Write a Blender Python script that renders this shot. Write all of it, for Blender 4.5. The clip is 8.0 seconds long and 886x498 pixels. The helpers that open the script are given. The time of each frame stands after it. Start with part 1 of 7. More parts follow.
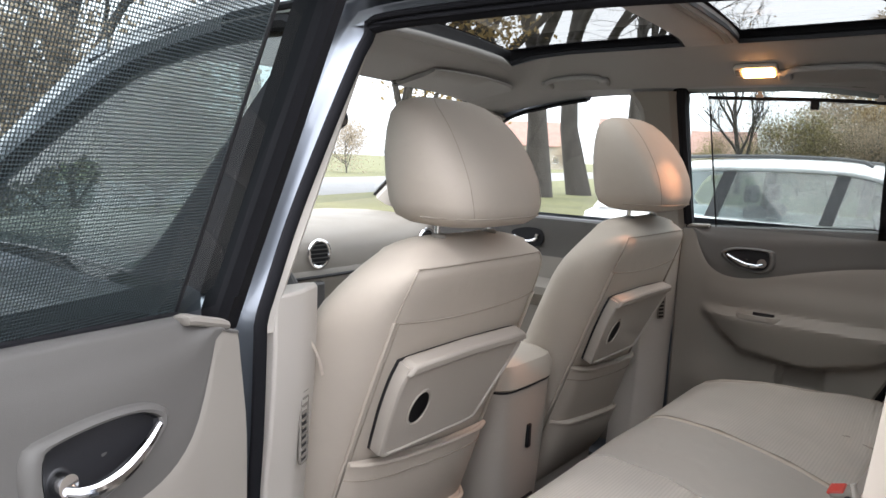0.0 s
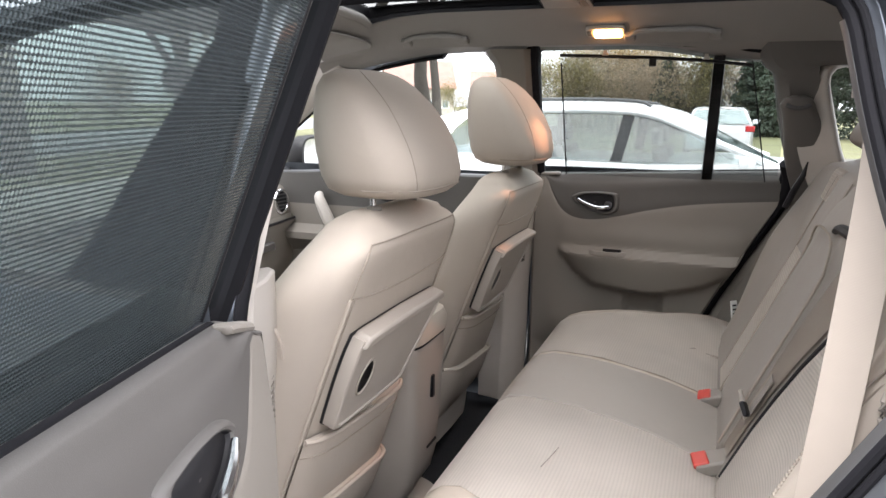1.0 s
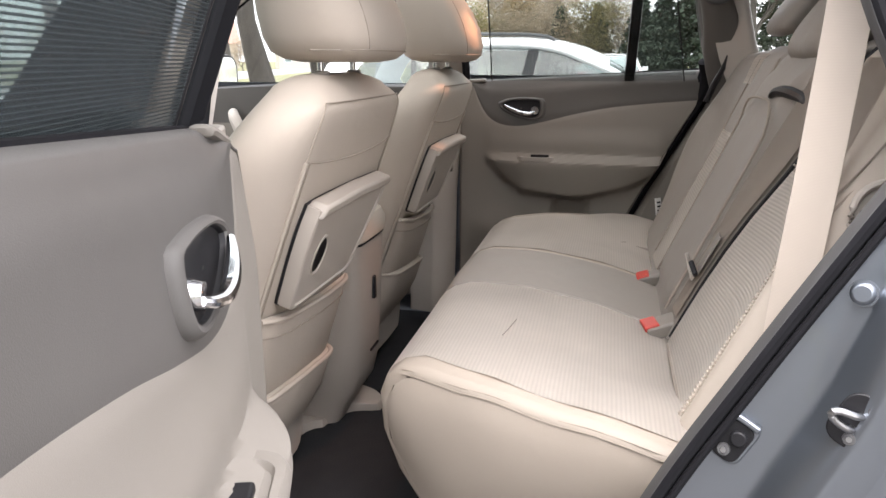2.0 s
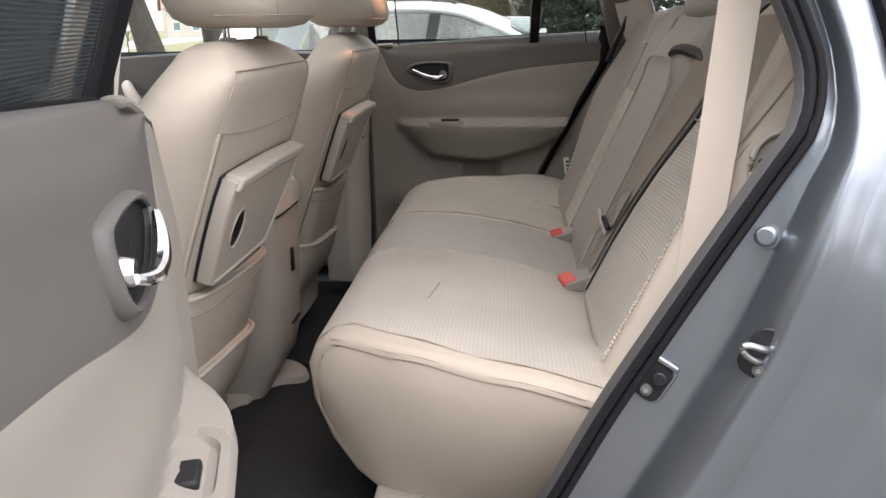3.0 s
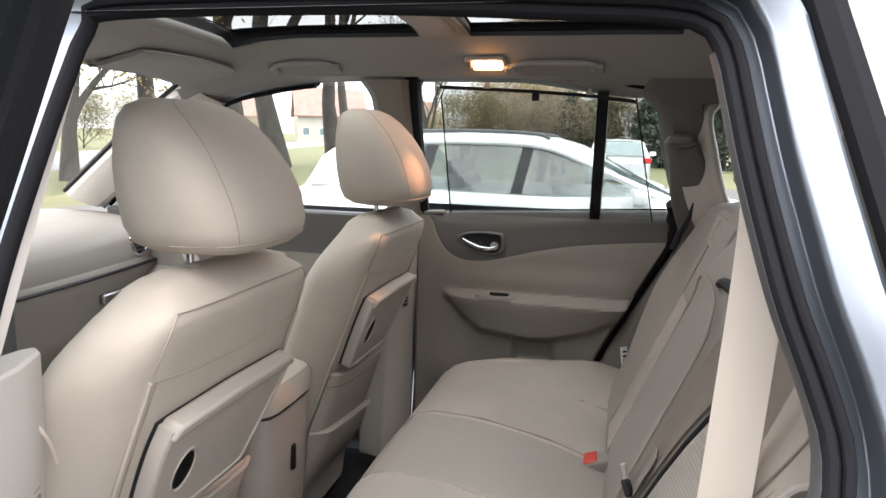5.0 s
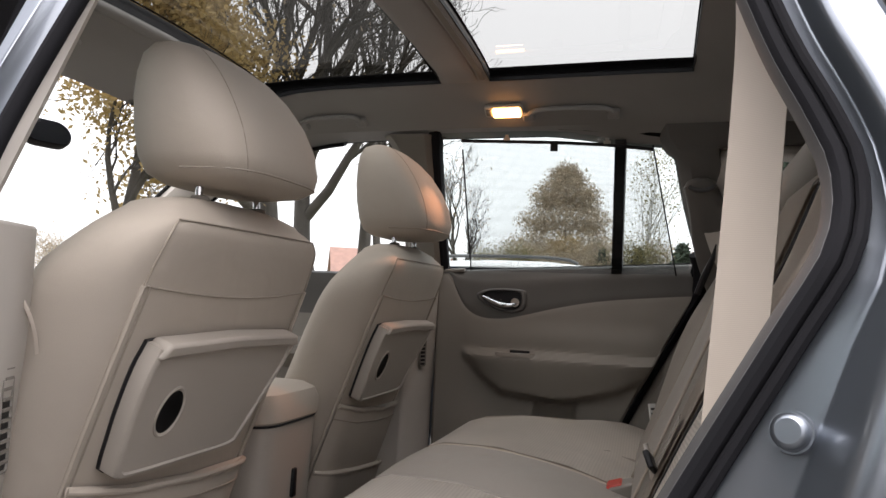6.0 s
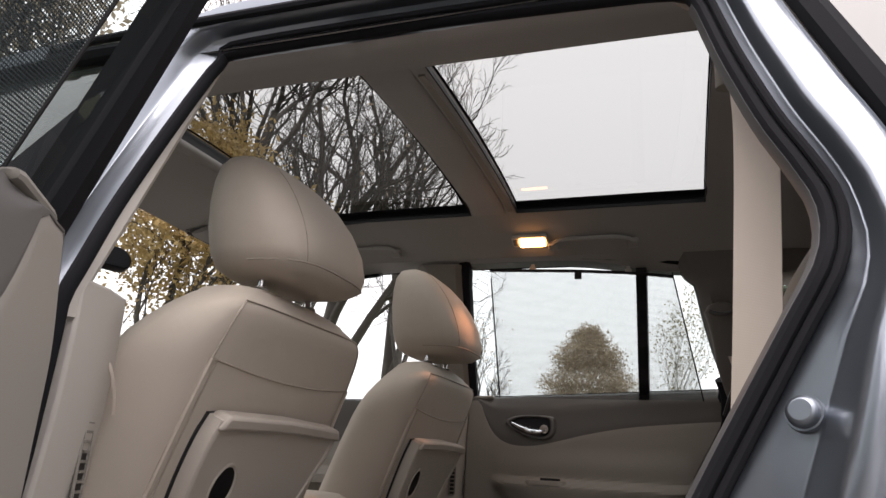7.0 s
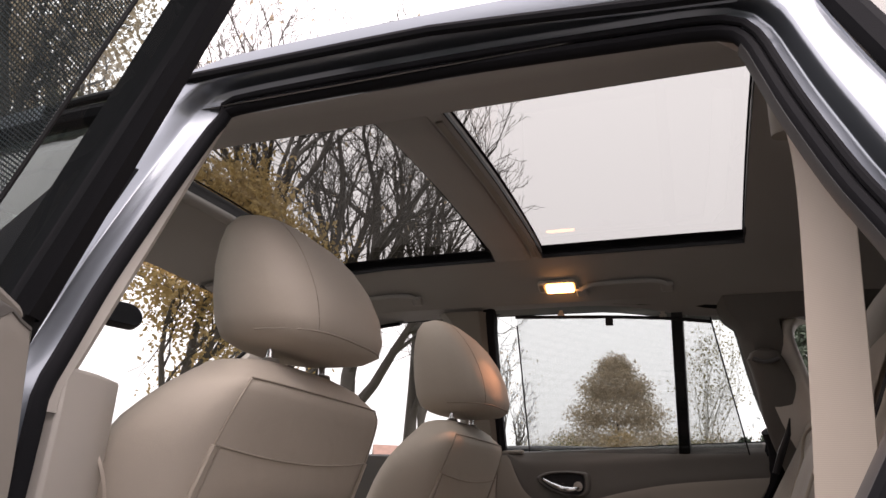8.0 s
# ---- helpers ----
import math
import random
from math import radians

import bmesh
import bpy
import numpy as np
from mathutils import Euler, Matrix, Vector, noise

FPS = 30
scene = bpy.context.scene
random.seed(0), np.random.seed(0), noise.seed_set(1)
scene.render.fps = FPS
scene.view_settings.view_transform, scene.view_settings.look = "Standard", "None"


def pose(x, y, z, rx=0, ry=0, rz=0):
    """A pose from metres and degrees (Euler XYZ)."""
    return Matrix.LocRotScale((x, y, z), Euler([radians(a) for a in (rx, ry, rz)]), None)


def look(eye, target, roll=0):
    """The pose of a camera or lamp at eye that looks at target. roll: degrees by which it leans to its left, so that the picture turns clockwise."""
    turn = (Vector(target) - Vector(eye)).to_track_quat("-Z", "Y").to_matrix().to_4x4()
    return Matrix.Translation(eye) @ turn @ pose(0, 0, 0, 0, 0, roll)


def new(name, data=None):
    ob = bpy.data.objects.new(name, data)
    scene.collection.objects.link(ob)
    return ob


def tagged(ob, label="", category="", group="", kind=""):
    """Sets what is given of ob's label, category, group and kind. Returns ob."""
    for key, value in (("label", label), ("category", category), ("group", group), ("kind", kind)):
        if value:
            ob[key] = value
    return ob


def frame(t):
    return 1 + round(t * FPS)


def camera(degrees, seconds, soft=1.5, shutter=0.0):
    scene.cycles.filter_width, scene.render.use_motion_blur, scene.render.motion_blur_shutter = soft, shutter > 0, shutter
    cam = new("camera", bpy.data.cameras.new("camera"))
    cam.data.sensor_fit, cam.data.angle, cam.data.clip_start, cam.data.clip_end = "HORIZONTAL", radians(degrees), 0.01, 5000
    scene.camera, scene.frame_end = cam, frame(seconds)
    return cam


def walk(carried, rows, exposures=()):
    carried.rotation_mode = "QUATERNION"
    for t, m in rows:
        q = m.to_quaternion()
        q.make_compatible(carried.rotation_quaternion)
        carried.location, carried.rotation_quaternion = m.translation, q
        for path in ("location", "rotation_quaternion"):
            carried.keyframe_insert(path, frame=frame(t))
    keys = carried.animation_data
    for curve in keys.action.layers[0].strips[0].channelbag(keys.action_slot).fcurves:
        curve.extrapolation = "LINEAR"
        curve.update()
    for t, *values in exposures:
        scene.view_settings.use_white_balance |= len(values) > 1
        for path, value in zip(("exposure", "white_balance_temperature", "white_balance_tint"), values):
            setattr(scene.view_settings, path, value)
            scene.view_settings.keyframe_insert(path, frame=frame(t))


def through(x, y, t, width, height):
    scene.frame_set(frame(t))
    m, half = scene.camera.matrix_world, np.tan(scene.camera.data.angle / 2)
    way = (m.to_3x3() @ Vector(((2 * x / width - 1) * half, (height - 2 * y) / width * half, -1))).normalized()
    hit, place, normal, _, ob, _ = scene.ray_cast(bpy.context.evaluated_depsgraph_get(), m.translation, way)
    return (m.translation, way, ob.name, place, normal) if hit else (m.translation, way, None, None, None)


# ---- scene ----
cam = camera(64.2, 8.0)
PATH = [
    (0, (-1.36, -0.718, 1.318), (0.201, 0.506, 1.062), 2.3),
    (0.5, (-1.417, -0.593, 1.337), (0.328, 0.348, 1.073), 1.0),
    (1, (-1.501, -0.527, 1.358), (0.326, 0.183, 0.962), 0.6),
    (1.5, (-1.516, -0.506, 1.284), (0.351, 0.044, 0.824), 0.1),
    (1.7, (-1.519, -0.474, 1.248), (0.354, 0.037, 0.767), 0.1),
    (2.8, (-1.535, -0.418, 1.169), (0.365, -0.206, 0.581), -0.7),
    (3, (-1.534, -0.422, 1.206), (0.364, -0.239, 0.603), -0.9),
    (3.5, (-1.543, -0.442, 1.306), (0.35, -0.296, 0.68), 0.0),
    (4, (-1.537, -0.513, 1.376), (0.346, -0.256, 0.754), 1.0),
    (4.5, (-1.474, -0.57, 1.409), (0.396, -0.145, 0.841), 1.7),
    (5, (-1.299, -0.565, 1.374), (0.617, -0.085, 1.06), 1.4),
    (5.2, (-1.232, -0.555, 1.334), (0.699, -0.086, 1.112), 1.5),
    (6.3, (-1.322, -0.619, 0.981), (0.555, 0.003, 1.282), 2.8),
    (6.5, (-1.345, -0.619, 0.952), (0.508, 0.005, 1.371), 3.0),
    (7, (-1.366, -0.609, 0.949), (0.44, 0.026, 1.53), 3.1),
    (7.5, (-1.34, -0.608, 0.941), (0.441, 0.025, 1.594), 3.1),
    (8, (-1.299, -0.582, 1.018), (0.458, 0.105, 1.68), 2.4),
]
walk(cam, [(t, look(eye, target, roll)) for t, eye, target, roll in PATH], [(0.0, 2.40, 6300, 12), (1.5, 2.70, 6560, 15), (3.0, 2.36, 6630, 14), (4.0, 2.42, 6480, 12), (5.2, 2.50, 6450, 12), (6.3, 1.62, 6760, 16), (7.4, 1.55, 6820, 18), (8.0, 1.52, 7050, 22)])

# ---------------------------------------------------------------- world and light
world = bpy.data.worlds.new("overcast_sky")
scene.world = world
world.use_nodes = True
wn = world.node_tree
wn.nodes.clear()
sky = wn.nodes.new("ShaderNodeTexSky")
sky.sky_type = "NISHITA"
sky.sun_disc = False
sky.sun_elevation, sky.sun_rotation = radians(66), radians(260)
sky.air_density, sky.dust_density = 1.0, 4.0
grey = wn.nodes.new("ShaderNodeHueSaturation")
grey.inputs["Saturation"].default_value = 0.12
back = wn.nodes.new("ShaderNodeBackground")
back.inputs["Strength"].default_value = 0.13
wout = wn.nodes.new("ShaderNodeOutputWorld")
wn.links.new(sky.outputs[0], grey.inputs["Color"])
cloud = wn.nodes.new("ShaderNodeMix")
cloud.data_type = "RGBA"
cloud.inputs["Factor"].default_value = 0.85
# overcast: three times brighter overhead than at the horizon
where = wn.nodes.new("ShaderNodeTexCoord")
split = wn.nodes.new("ShaderNodeSeparateXYZ")
height = wn.nodes.new("ShaderNodeMapRange")
height.inputs["To Min"].default_value, height.inputs["To Max"].default_value = 4.8, 9.6
hue = wn.nodes.new("ShaderNodeMix")
hue.data_type, hue.blend_type = "RGBA", "MULTIPLY"
hue.inputs["Factor"].default_value = 1.0
hue.inputs["B"].default_value = (0.985, 1.0, 1.035, 1)
wn.links.new(where.outputs["Generated"], split.inputs[0])
wn.links.new(split.outputs["Z"], height.inputs["Value"])
wn.links.new(height.outputs["Result"], hue.inputs["A"])
wn.links.new(hue.outputs["Result"], cloud.inputs["B"])
wn.links.new(grey.outputs[0], cloud.inputs["A"])
wn.links.new(cloud.outputs["Result"], back.inputs["Color"])
wn.links.new(back.outputs[0], wout.inputs["Surface"])

sun = new("sun", bpy.data.lights.new("sun", "SUN"))
sun.data.energy, sun.data.angle, sun.data.color = 0.6, radians(45), (1.0, 0.97, 0.93)
sun.matrix_world = look((0, 0, 20), (4.0, 0.7, 10.9))

# ---------------------------------------------------------------- materials


def material(name):
    m = bpy.data.materials.new(name)
    m.use_nodes = True
    nt = m.node_tree
    return m, nt, nt.nodes["Principled BSDF"]


def node(nt, kind, **inputs):
    n = nt.nodes.new(kind)
    for key, value in inputs.items():
        n.inputs[key.replace("_", " ")].default_value = value
    return n


def surface(name, colour, rough=0.5, metal=0.0, grain=400.0, bump=0.1, vary=0.12, patch=6.0, sheen=0.0, coat=0.0, dist=0.001, rough_vary=0.1, spec=0.5, crease=0.0):
    """A plain surface with fine relief and slow change of tone."""
    m, nt, p = material(name)
    co = nt.nodes.new("ShaderNodeTexCoord")
    big = node(nt, "ShaderNodeTexNoise", Scale=patch, Detail=6.0)
    fine = node(nt, "ShaderNodeTexNoise", Scale=grain, Detail=3.0)
    for n in (big, fine):
        nt.links.new(co.outputs["Object"], n.inputs["Vector"])
    add = node(nt, "ShaderNodeMath")
    add.operation = "MULTIPLY_ADD"
    add.inputs[1].default_value = 0.4
    nt.links.new(fine.outputs["Fac"], add.inputs[0])
    nt.links.new(big.outputs["Fac"], add.inputs[2])
    ramp = nt.nodes.new("ShaderNodeValToRGB")
    ramp.color_ramp.elements[0].position, ramp.color_ramp.elements[1].position = 0.4, 1.0
    lo = [c * (1 - vary) for c in colour]
    hi = [min(1, c * (1 + vary)) for c in colour]
    ramp.color_ramp.elements[0].color = (*lo, 1)
    ramp.color_ramp.elements[1].color = (*hi, 1)
    nt.links.new(add.outputs[0], ramp.inputs[0])
    nt.links.new(ramp.outputs[0], p.inputs["Base Color"])
    rr = node(nt, "ShaderNodeMapRange", From_Min=0.3, From_Max=0.7, To_Min=max(0.02, rough - rough_vary), To_Max=min(1, rough + rough_vary))
    nt.links.new(big.outputs["Fac"], rr.inputs["Value"])
    nt.links.new(rr.outputs[0], p.inputs["Roughness"])
    p.inputs["Metallic"].default_value = metal
    p.inputs["Specular IOR Level"].default_value = spec
    p.inputs["Sheen Weight"].default_value = sheen
    p.inputs["Coat Weight"].default_value = coat
    p.inputs["Coat Roughness"].default_value = 0.05
    if crease:
        fold = node(nt, "ShaderNodeTexNoise", Scale=16.0, Detail=2.0, Distortion=0.6)
        nt.links.new(co.outputs["Object"], fold.inputs["Vector"])
        wide = node(nt, "ShaderNodeBump", Strength=crease, Distance=0.012)
        nt.links.new(fold.outputs["Fac"], wide.inputs["Height"])
        b = node(nt, "ShaderNodeBump", Strength=bump, Distance=dist)
        nt.links.new(fine.outputs["Fac"], b.inputs["Height"])
        nt.links.new(wide.outputs[0], b.inputs["Normal"])
        nt.links.new(b.outputs[0], p.inputs["Normal"])
    elif bump:
        b = node(nt, "ShaderNodeBump", Strength=bump, Distance=dist)
        nt.links.new(fine.outputs["Fac"], b.inputs["Height"])
        nt.links.new(b.outputs[0], p.inputs["Normal"])
    return m


def ribbed(name, colour, pitch, axis=0, low=0.93, relief=0.25):
    """Woven cloth with fine raised ribs."""
    m, nt, p = material(name)
    co = nt.nodes.new("ShaderNodeTexCoord")
    sep = nt.nodes.new("ShaderNodeSeparateXYZ")
    nt.links.new(co.outputs["Object"], sep.inputs[0])
    mul = node(nt, "ShaderNodeMath")
    mul.operation = "MULTIPLY"
    mul.inputs[1].default_value = 2 * math.pi / pitch
    nt.links.new(sep.outputs[axis], mul.inputs[0])
    wave = node(nt, "ShaderNodeMath")
    wave.operation = "SINE"
    nt.links.new(mul.outputs[0], wave.inputs[0])
    ramp = nt.nodes.new("ShaderNodeValToRGB")
    ramp.color_ramp.elements[0].position, ramp.color_ramp.elements[1].position = 0.0, 0.8
    ramp.color_ramp.elements[0].color = (*[c * low for c in colour], 1)
    ramp.color_ramp.elements[1].color = (*[min(1, c * 1.06) for c in colour], 1)
    half = node(nt, "ShaderNodeMath")
    half.operation = "MULTIPLY_ADD"
    half.inputs[1].default_value, half.inputs[2].default_value = 0.5, 0.5
    nt.links.new(wave.outputs[0], half.inputs[0])
    nt.links.new(half.outputs[0], ramp.inputs[0])
    big = node(nt, "ShaderNodeTexNoise", Scale=5.0, Detail=5.0)
    nt.links.new(co.outputs["Object"], big.inputs["Vector"])
    mix = nt.nodes.new("ShaderNodeMix")
    mix.data_type, mix.blend_type = "RGBA", "MULTIPLY"
    mix.inputs["Factor"].default_value = 0.35
    nt.links.new(ramp.outputs[0], mix.inputs["A"])
    lift = node(nt, "ShaderNodeMapRange", From_Min=0.3, From_Max=0.7, To_Min=0.7, To_Max=1.1)
    nt.links.new(big.outputs["Fac"], lift.inputs["Value"])
    nt.links.new(lift.outputs[0], mix.inputs["B"])
    nt.links.new(mix.outputs["Result"], p.inputs["Base Color"])
    raised = node(nt, "ShaderNodeBump", Strength=relief, Distance=0.0015)
    nt.links.new(half.outputs[0], raised.inputs["Height"])
    nt.links.new(raised.outputs[0], p.inputs["Normal"])
    p.inputs["Roughness"].default_value = 0.85
    p.inputs["Sheen Weight"].default_value = 0.15
    return m


def glazing(name, tint, floor=0.04, haze=0.0):
    """Thin pane: tinted clear body whose gloss grows towards grazing views."""
    m, nt, p = material(name)
    nt.nodes.remove(p)
    clear = node(nt, "ShaderNodeBsdfTransparent", Color=(*tint, 1))
    shine = node(nt, "ShaderNodeBsdfGlossy", Roughness=0.01, Color=(1, 1, 1, 1))
    lw = node(nt, "ShaderNodeLayerWeight", Blend=0.5)
    power = node(nt, "ShaderNodeMath")
    power.operation = "POWER"
    power.inputs[1].default_value = 5.0
    nt.links.new(lw.outputs["Facing"], power.inputs[0])
    fac = node(nt, "ShaderNodeMapRange", To_Min=floor, To_Max=0.95)
    nt.links.new(power.outputs[0], fac.inputs["Value"])
    mix = nt.nodes.new("ShaderNodeMixShader")
    nt.links.new(fac.outputs[0], mix.inputs[0])
    nt.links.new(clear.outputs[0], mix.inputs[1])
    nt.links.new(shine.outputs[0], mix.inputs[2])
    last = mix
    # haze is mixed into the pane itself as an uneven translucent share
    if haze:
        veil = node(nt, "ShaderNodeBsdfTranslucent", Color=(0.82, 0.81, 0.79, 1))
        co = nt.nodes.new("ShaderNodeTexCoord")
        spots = node(nt, "ShaderNodeTexNoise", Scale=14.0, Detail=5.0)
        nt.links.new(co.outputs["Object"], spots.inputs["Vector"])
        much = node(nt, "ShaderNodeMapRange", From_Min=0.3, From_Max=0.7, To_Min=haze * 0.75, To_Max=haze * 1.25)
        nt.links.new(spots.outputs[0], much.inputs["Value"])
        last = nt.nodes.new("ShaderNodeMixShader")
        nt.links.new(much.outputs[0], last.inputs[0])
        nt.links.new(mix.outputs[0], last.inputs[1])
        nt.links.new(veil.outputs[0], last.inputs[2])
    nt.links.new(last.outputs[0], nt.nodes["Material Output"].inputs["Surface"])
    return m


def mesh_cloth(name, colour, pitch, cover):
    """Perforated shade cloth: dark threads with small holes in level rows."""
    m, nt, p = material(name)
    p.inputs["Base Color"].default_value = (*colour, 1)
    p.inputs["Roughness"].default_value = 0.8
    co = nt.nodes.new("ShaderNodeTexCoord")
    sep = nt.nodes.new("ShaderNodeSeparateXYZ")
    nt.links.new(co.outputs["Object"], sep.inputs[0])

    def calc(op, a, b=None):
        n = nt.nodes.new("ShaderNodeMath")
        n.operation = op
        for k, v in enumerate((a, b)):
            if v is None:
                continue
            if isinstance(v, (int, float)):
                n.inputs[k].default_value = v
            else:
                nt.links.new(v, n.inputs[k])
        return n.outputs[0]

    k = math.pi / pitch
    row = calc("ABSOLUTE", calc("SINE", calc("MULTIPLY", sep.outputs[2], k)))
    col = calc("ABSOLUTE", calc("SINE", calc("MULTIPLY", sep.outputs[1], k)))
    s = calc("MULTIPLY", calc("POWER", row, 1.4), calc("ADD", calc("MULTIPLY", col, 0.95), 0.05))
    wide = calc("MULTIPLY", calc("SUBTRACT", s, cover), 4.2)
    hole = calc("MINIMUM", calc("MAXIMUM", wide, 0.02), 0.95)
    clear = node(nt, "ShaderNodeBsdfTransparent", Color=(1, 1, 1, 1))
    mix = nt.nodes.new("ShaderNodeMixShader")
    nt.links.new(hole, mix.inputs[0])
    nt.links.new(p.outputs[0], mix.inputs[1])
    nt.links.new(clear.outputs[0], mix.inputs[2])
    nt.links.new(mix.outputs[0], nt.nodes["Material Output"].inputs["Surface"])
    return m


def glow(name, colour, strength):
    m, nt, p = material(name)
    p.inputs["Base Color"].default_value = (0.8, 0.75, 0.65, 1)
    p.inputs["Emission Color"].default_value = (*colour, 1)
    p.inputs["Emission Strength"].default_value = strength
    return m


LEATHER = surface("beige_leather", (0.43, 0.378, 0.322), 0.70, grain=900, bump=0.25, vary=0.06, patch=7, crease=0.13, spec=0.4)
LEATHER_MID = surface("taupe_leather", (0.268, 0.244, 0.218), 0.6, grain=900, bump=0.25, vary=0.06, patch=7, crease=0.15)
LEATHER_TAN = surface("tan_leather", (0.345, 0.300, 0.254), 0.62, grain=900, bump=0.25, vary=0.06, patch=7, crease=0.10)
STITCH = surface("beige_thread", (0.30, 0.262, 0.22), 0.8, grain=600, bump=0.2)
RIB_Y = ribbed("ribbed_seat_cloth", (0.62, 0.572, 0.518), 0.0062, 1, 0.965, 0.16)
RIB_Z = ribbed("ribbed_back_cloth", (0.64, 0.59, 0.53), 0.0054, 2, 0.90, 0.34)
RIB_MID = ribbed("ribbed_taupe_cloth", (0.63, 0.58, 0.52), 0.0062, 2, 0.90, 0.3)
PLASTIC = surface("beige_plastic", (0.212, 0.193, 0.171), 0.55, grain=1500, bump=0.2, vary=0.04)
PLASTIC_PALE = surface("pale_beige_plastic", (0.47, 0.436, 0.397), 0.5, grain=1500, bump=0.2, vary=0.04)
PLASTIC_MID = surface("mid_beige_plastic", (0.37, 0.333, 0.293), 0.55, grain=1500, bump=0.2, vary=0.04)
DARK = surface("dark_grey_plastic", (0.075, 0.075, 0.078), 0.55, grain=1500, bump=0.2, vary=0.08)
GREYTRIM = surface("charcoal_door_trim", (0.090, 0.085, 0.080), 0.55, grain=1200, bump=0.2, vary=0.08)
TAUPE = surface("dark_taupe_plastic", (0.125, 0.118, 0.110), 0.6, grain=1500, bump=0.2, vary=0.05)
BLACK = surface("black_plastic", (0.012, 0.012, 0.014), 0.45, grain=1500, bump=0.15, spec=0.25)
LIT_RUBBER = surface("lit_seal_rubber", (0.060, 0.059, 0.060), 0.5, grain=900, bump=0.15)
RUBBER = surface("black_rubber", (0.014, 0.014, 0.016), 0.75, grain=900, bump=0.2, spec=0.04)
HEADLINER = surface("grey_headliner_cloth", (0.288, 0.278, 0.267), 0.95, grain=1500, bump=0.35, vary=0.05, sheen=0.2)
CARPET = surface("dark_carpet", (0.012, 0.013, 0.016), 0.95, grain=500, bump=0.9, vary=0.3, patch=25, dist=0.004)
CHROME = surface("chrome", (0.75, 0.75, 0.77), 0.12, metal=1.0, grain=200, bump=0.0, vary=0.02, rough_vary=0.04)
STEEL = surface("zinc_steel", (0.42, 0.42, 0.43), 0.35, metal=1.0, grain=300, bump=0.1, vary=0.15)
PAINT = surface("silver_grey_paint", (0.200, 0.221, 0.253), 0.31, metal=0.84, grain=2500, bump=0.0, vary=0.02, coat=0.7, rough_vary=0.03)
RED = surface("red_plastic", (0.48, 0.045, 0.03), 0.4, grain=900, bump=0.05)
TAG_WHITE = surface("white_card", (0.78, 0.78, 0.76), 0.7, grain=600, bump=0.05, vary=0.03)
WEBBING = ribbed("beige_webbing", (0.51, 0.445, 0.38), 0.0016, 2, 0.97, 0.04)
GLASS = glazing("clear_glass", (0.76, 0.79, 0.78))
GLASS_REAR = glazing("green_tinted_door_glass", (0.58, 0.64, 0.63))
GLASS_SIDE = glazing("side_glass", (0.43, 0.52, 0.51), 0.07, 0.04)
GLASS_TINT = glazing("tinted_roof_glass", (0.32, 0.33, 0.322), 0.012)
GLASS_DARK = glazing("dark_quarter_glass", (0.10, 0.11, 0.115), 0.09)
MESH = mesh_cloth("black_shade_mesh", (0.038, 0.052, 0.057), 0.0030, 0.05)
LAMP_GLOW = glow("warm_lamp_lens", (1.0, 0.44, 0.13), 4.6)

# ---------------------------------------------------------------- mesh helpers


def finish(name, bm, mat, parent=None, label="", angle=35):
    me = bpy.data.meshes.new(name)
    bmesh.ops.recalc_face_normals(bm, faces=bm.faces)
    bm.to_mesh(me)
    bm.free()
    for q in me.polygons:
        q.use_smooth = True
    me.set_sharp_from_angle(angle=radians(angle))
    me.materials.append(mat)
    ob = new(name, me)
    if parent:
        ob.parent = parent
    if label:
        tagged(ob, label)
    return ob


def part(name, bm, mat, parent, label="", angle=35):
    return finish(name, bm, mat, parent, label, angle)


def thing(name, label, category, group="", kind="", at=None):
    ob = new(name)
    ob.empty_display_size = 0.1
    if at:
        ob.matrix_world = at
    return tagged(ob, label, category, group, kind)


def soften(ob, width=0.006, segments=2, levels=0):
    if width:
        b = ob.modifiers.new("bevel", "BEVEL")
        b.width, b.segments, b.limit_method, b.angle_limit = width, segments, "ANGLE", radians(40)
    if levels:
        s = ob.modifiers.new("subsurf", "SUBSURF")
        s.levels = s.render_levels = levels
    return ob


def loft(rings, closed=True, cap=True, bm=None, loop=False):
    """Quads between rings of the same count. closed: each ring is closed; loop: the last ring joins the first."""
    bm = bm or bmesh.new()
    vs = [[bm.verts.new(p) for p in r] for r in rings]
    n = len(vs[0])
    pairs = list(zip(vs, vs[1:])) + ([(vs[-1], vs[0])] if loop else [])
    for a, b in pairs:
        for i in range(n if closed else n - 1):
            j = (i + 1) % n
            try:
                bm.faces.new((a[i], a[j], b[j], b[i]))
            except ValueError:
                pass
    if cap and closed and not loop:
        bm.faces.new(vs[0])
        bm.faces.new(list(reversed(vs[-1])))
    return bm


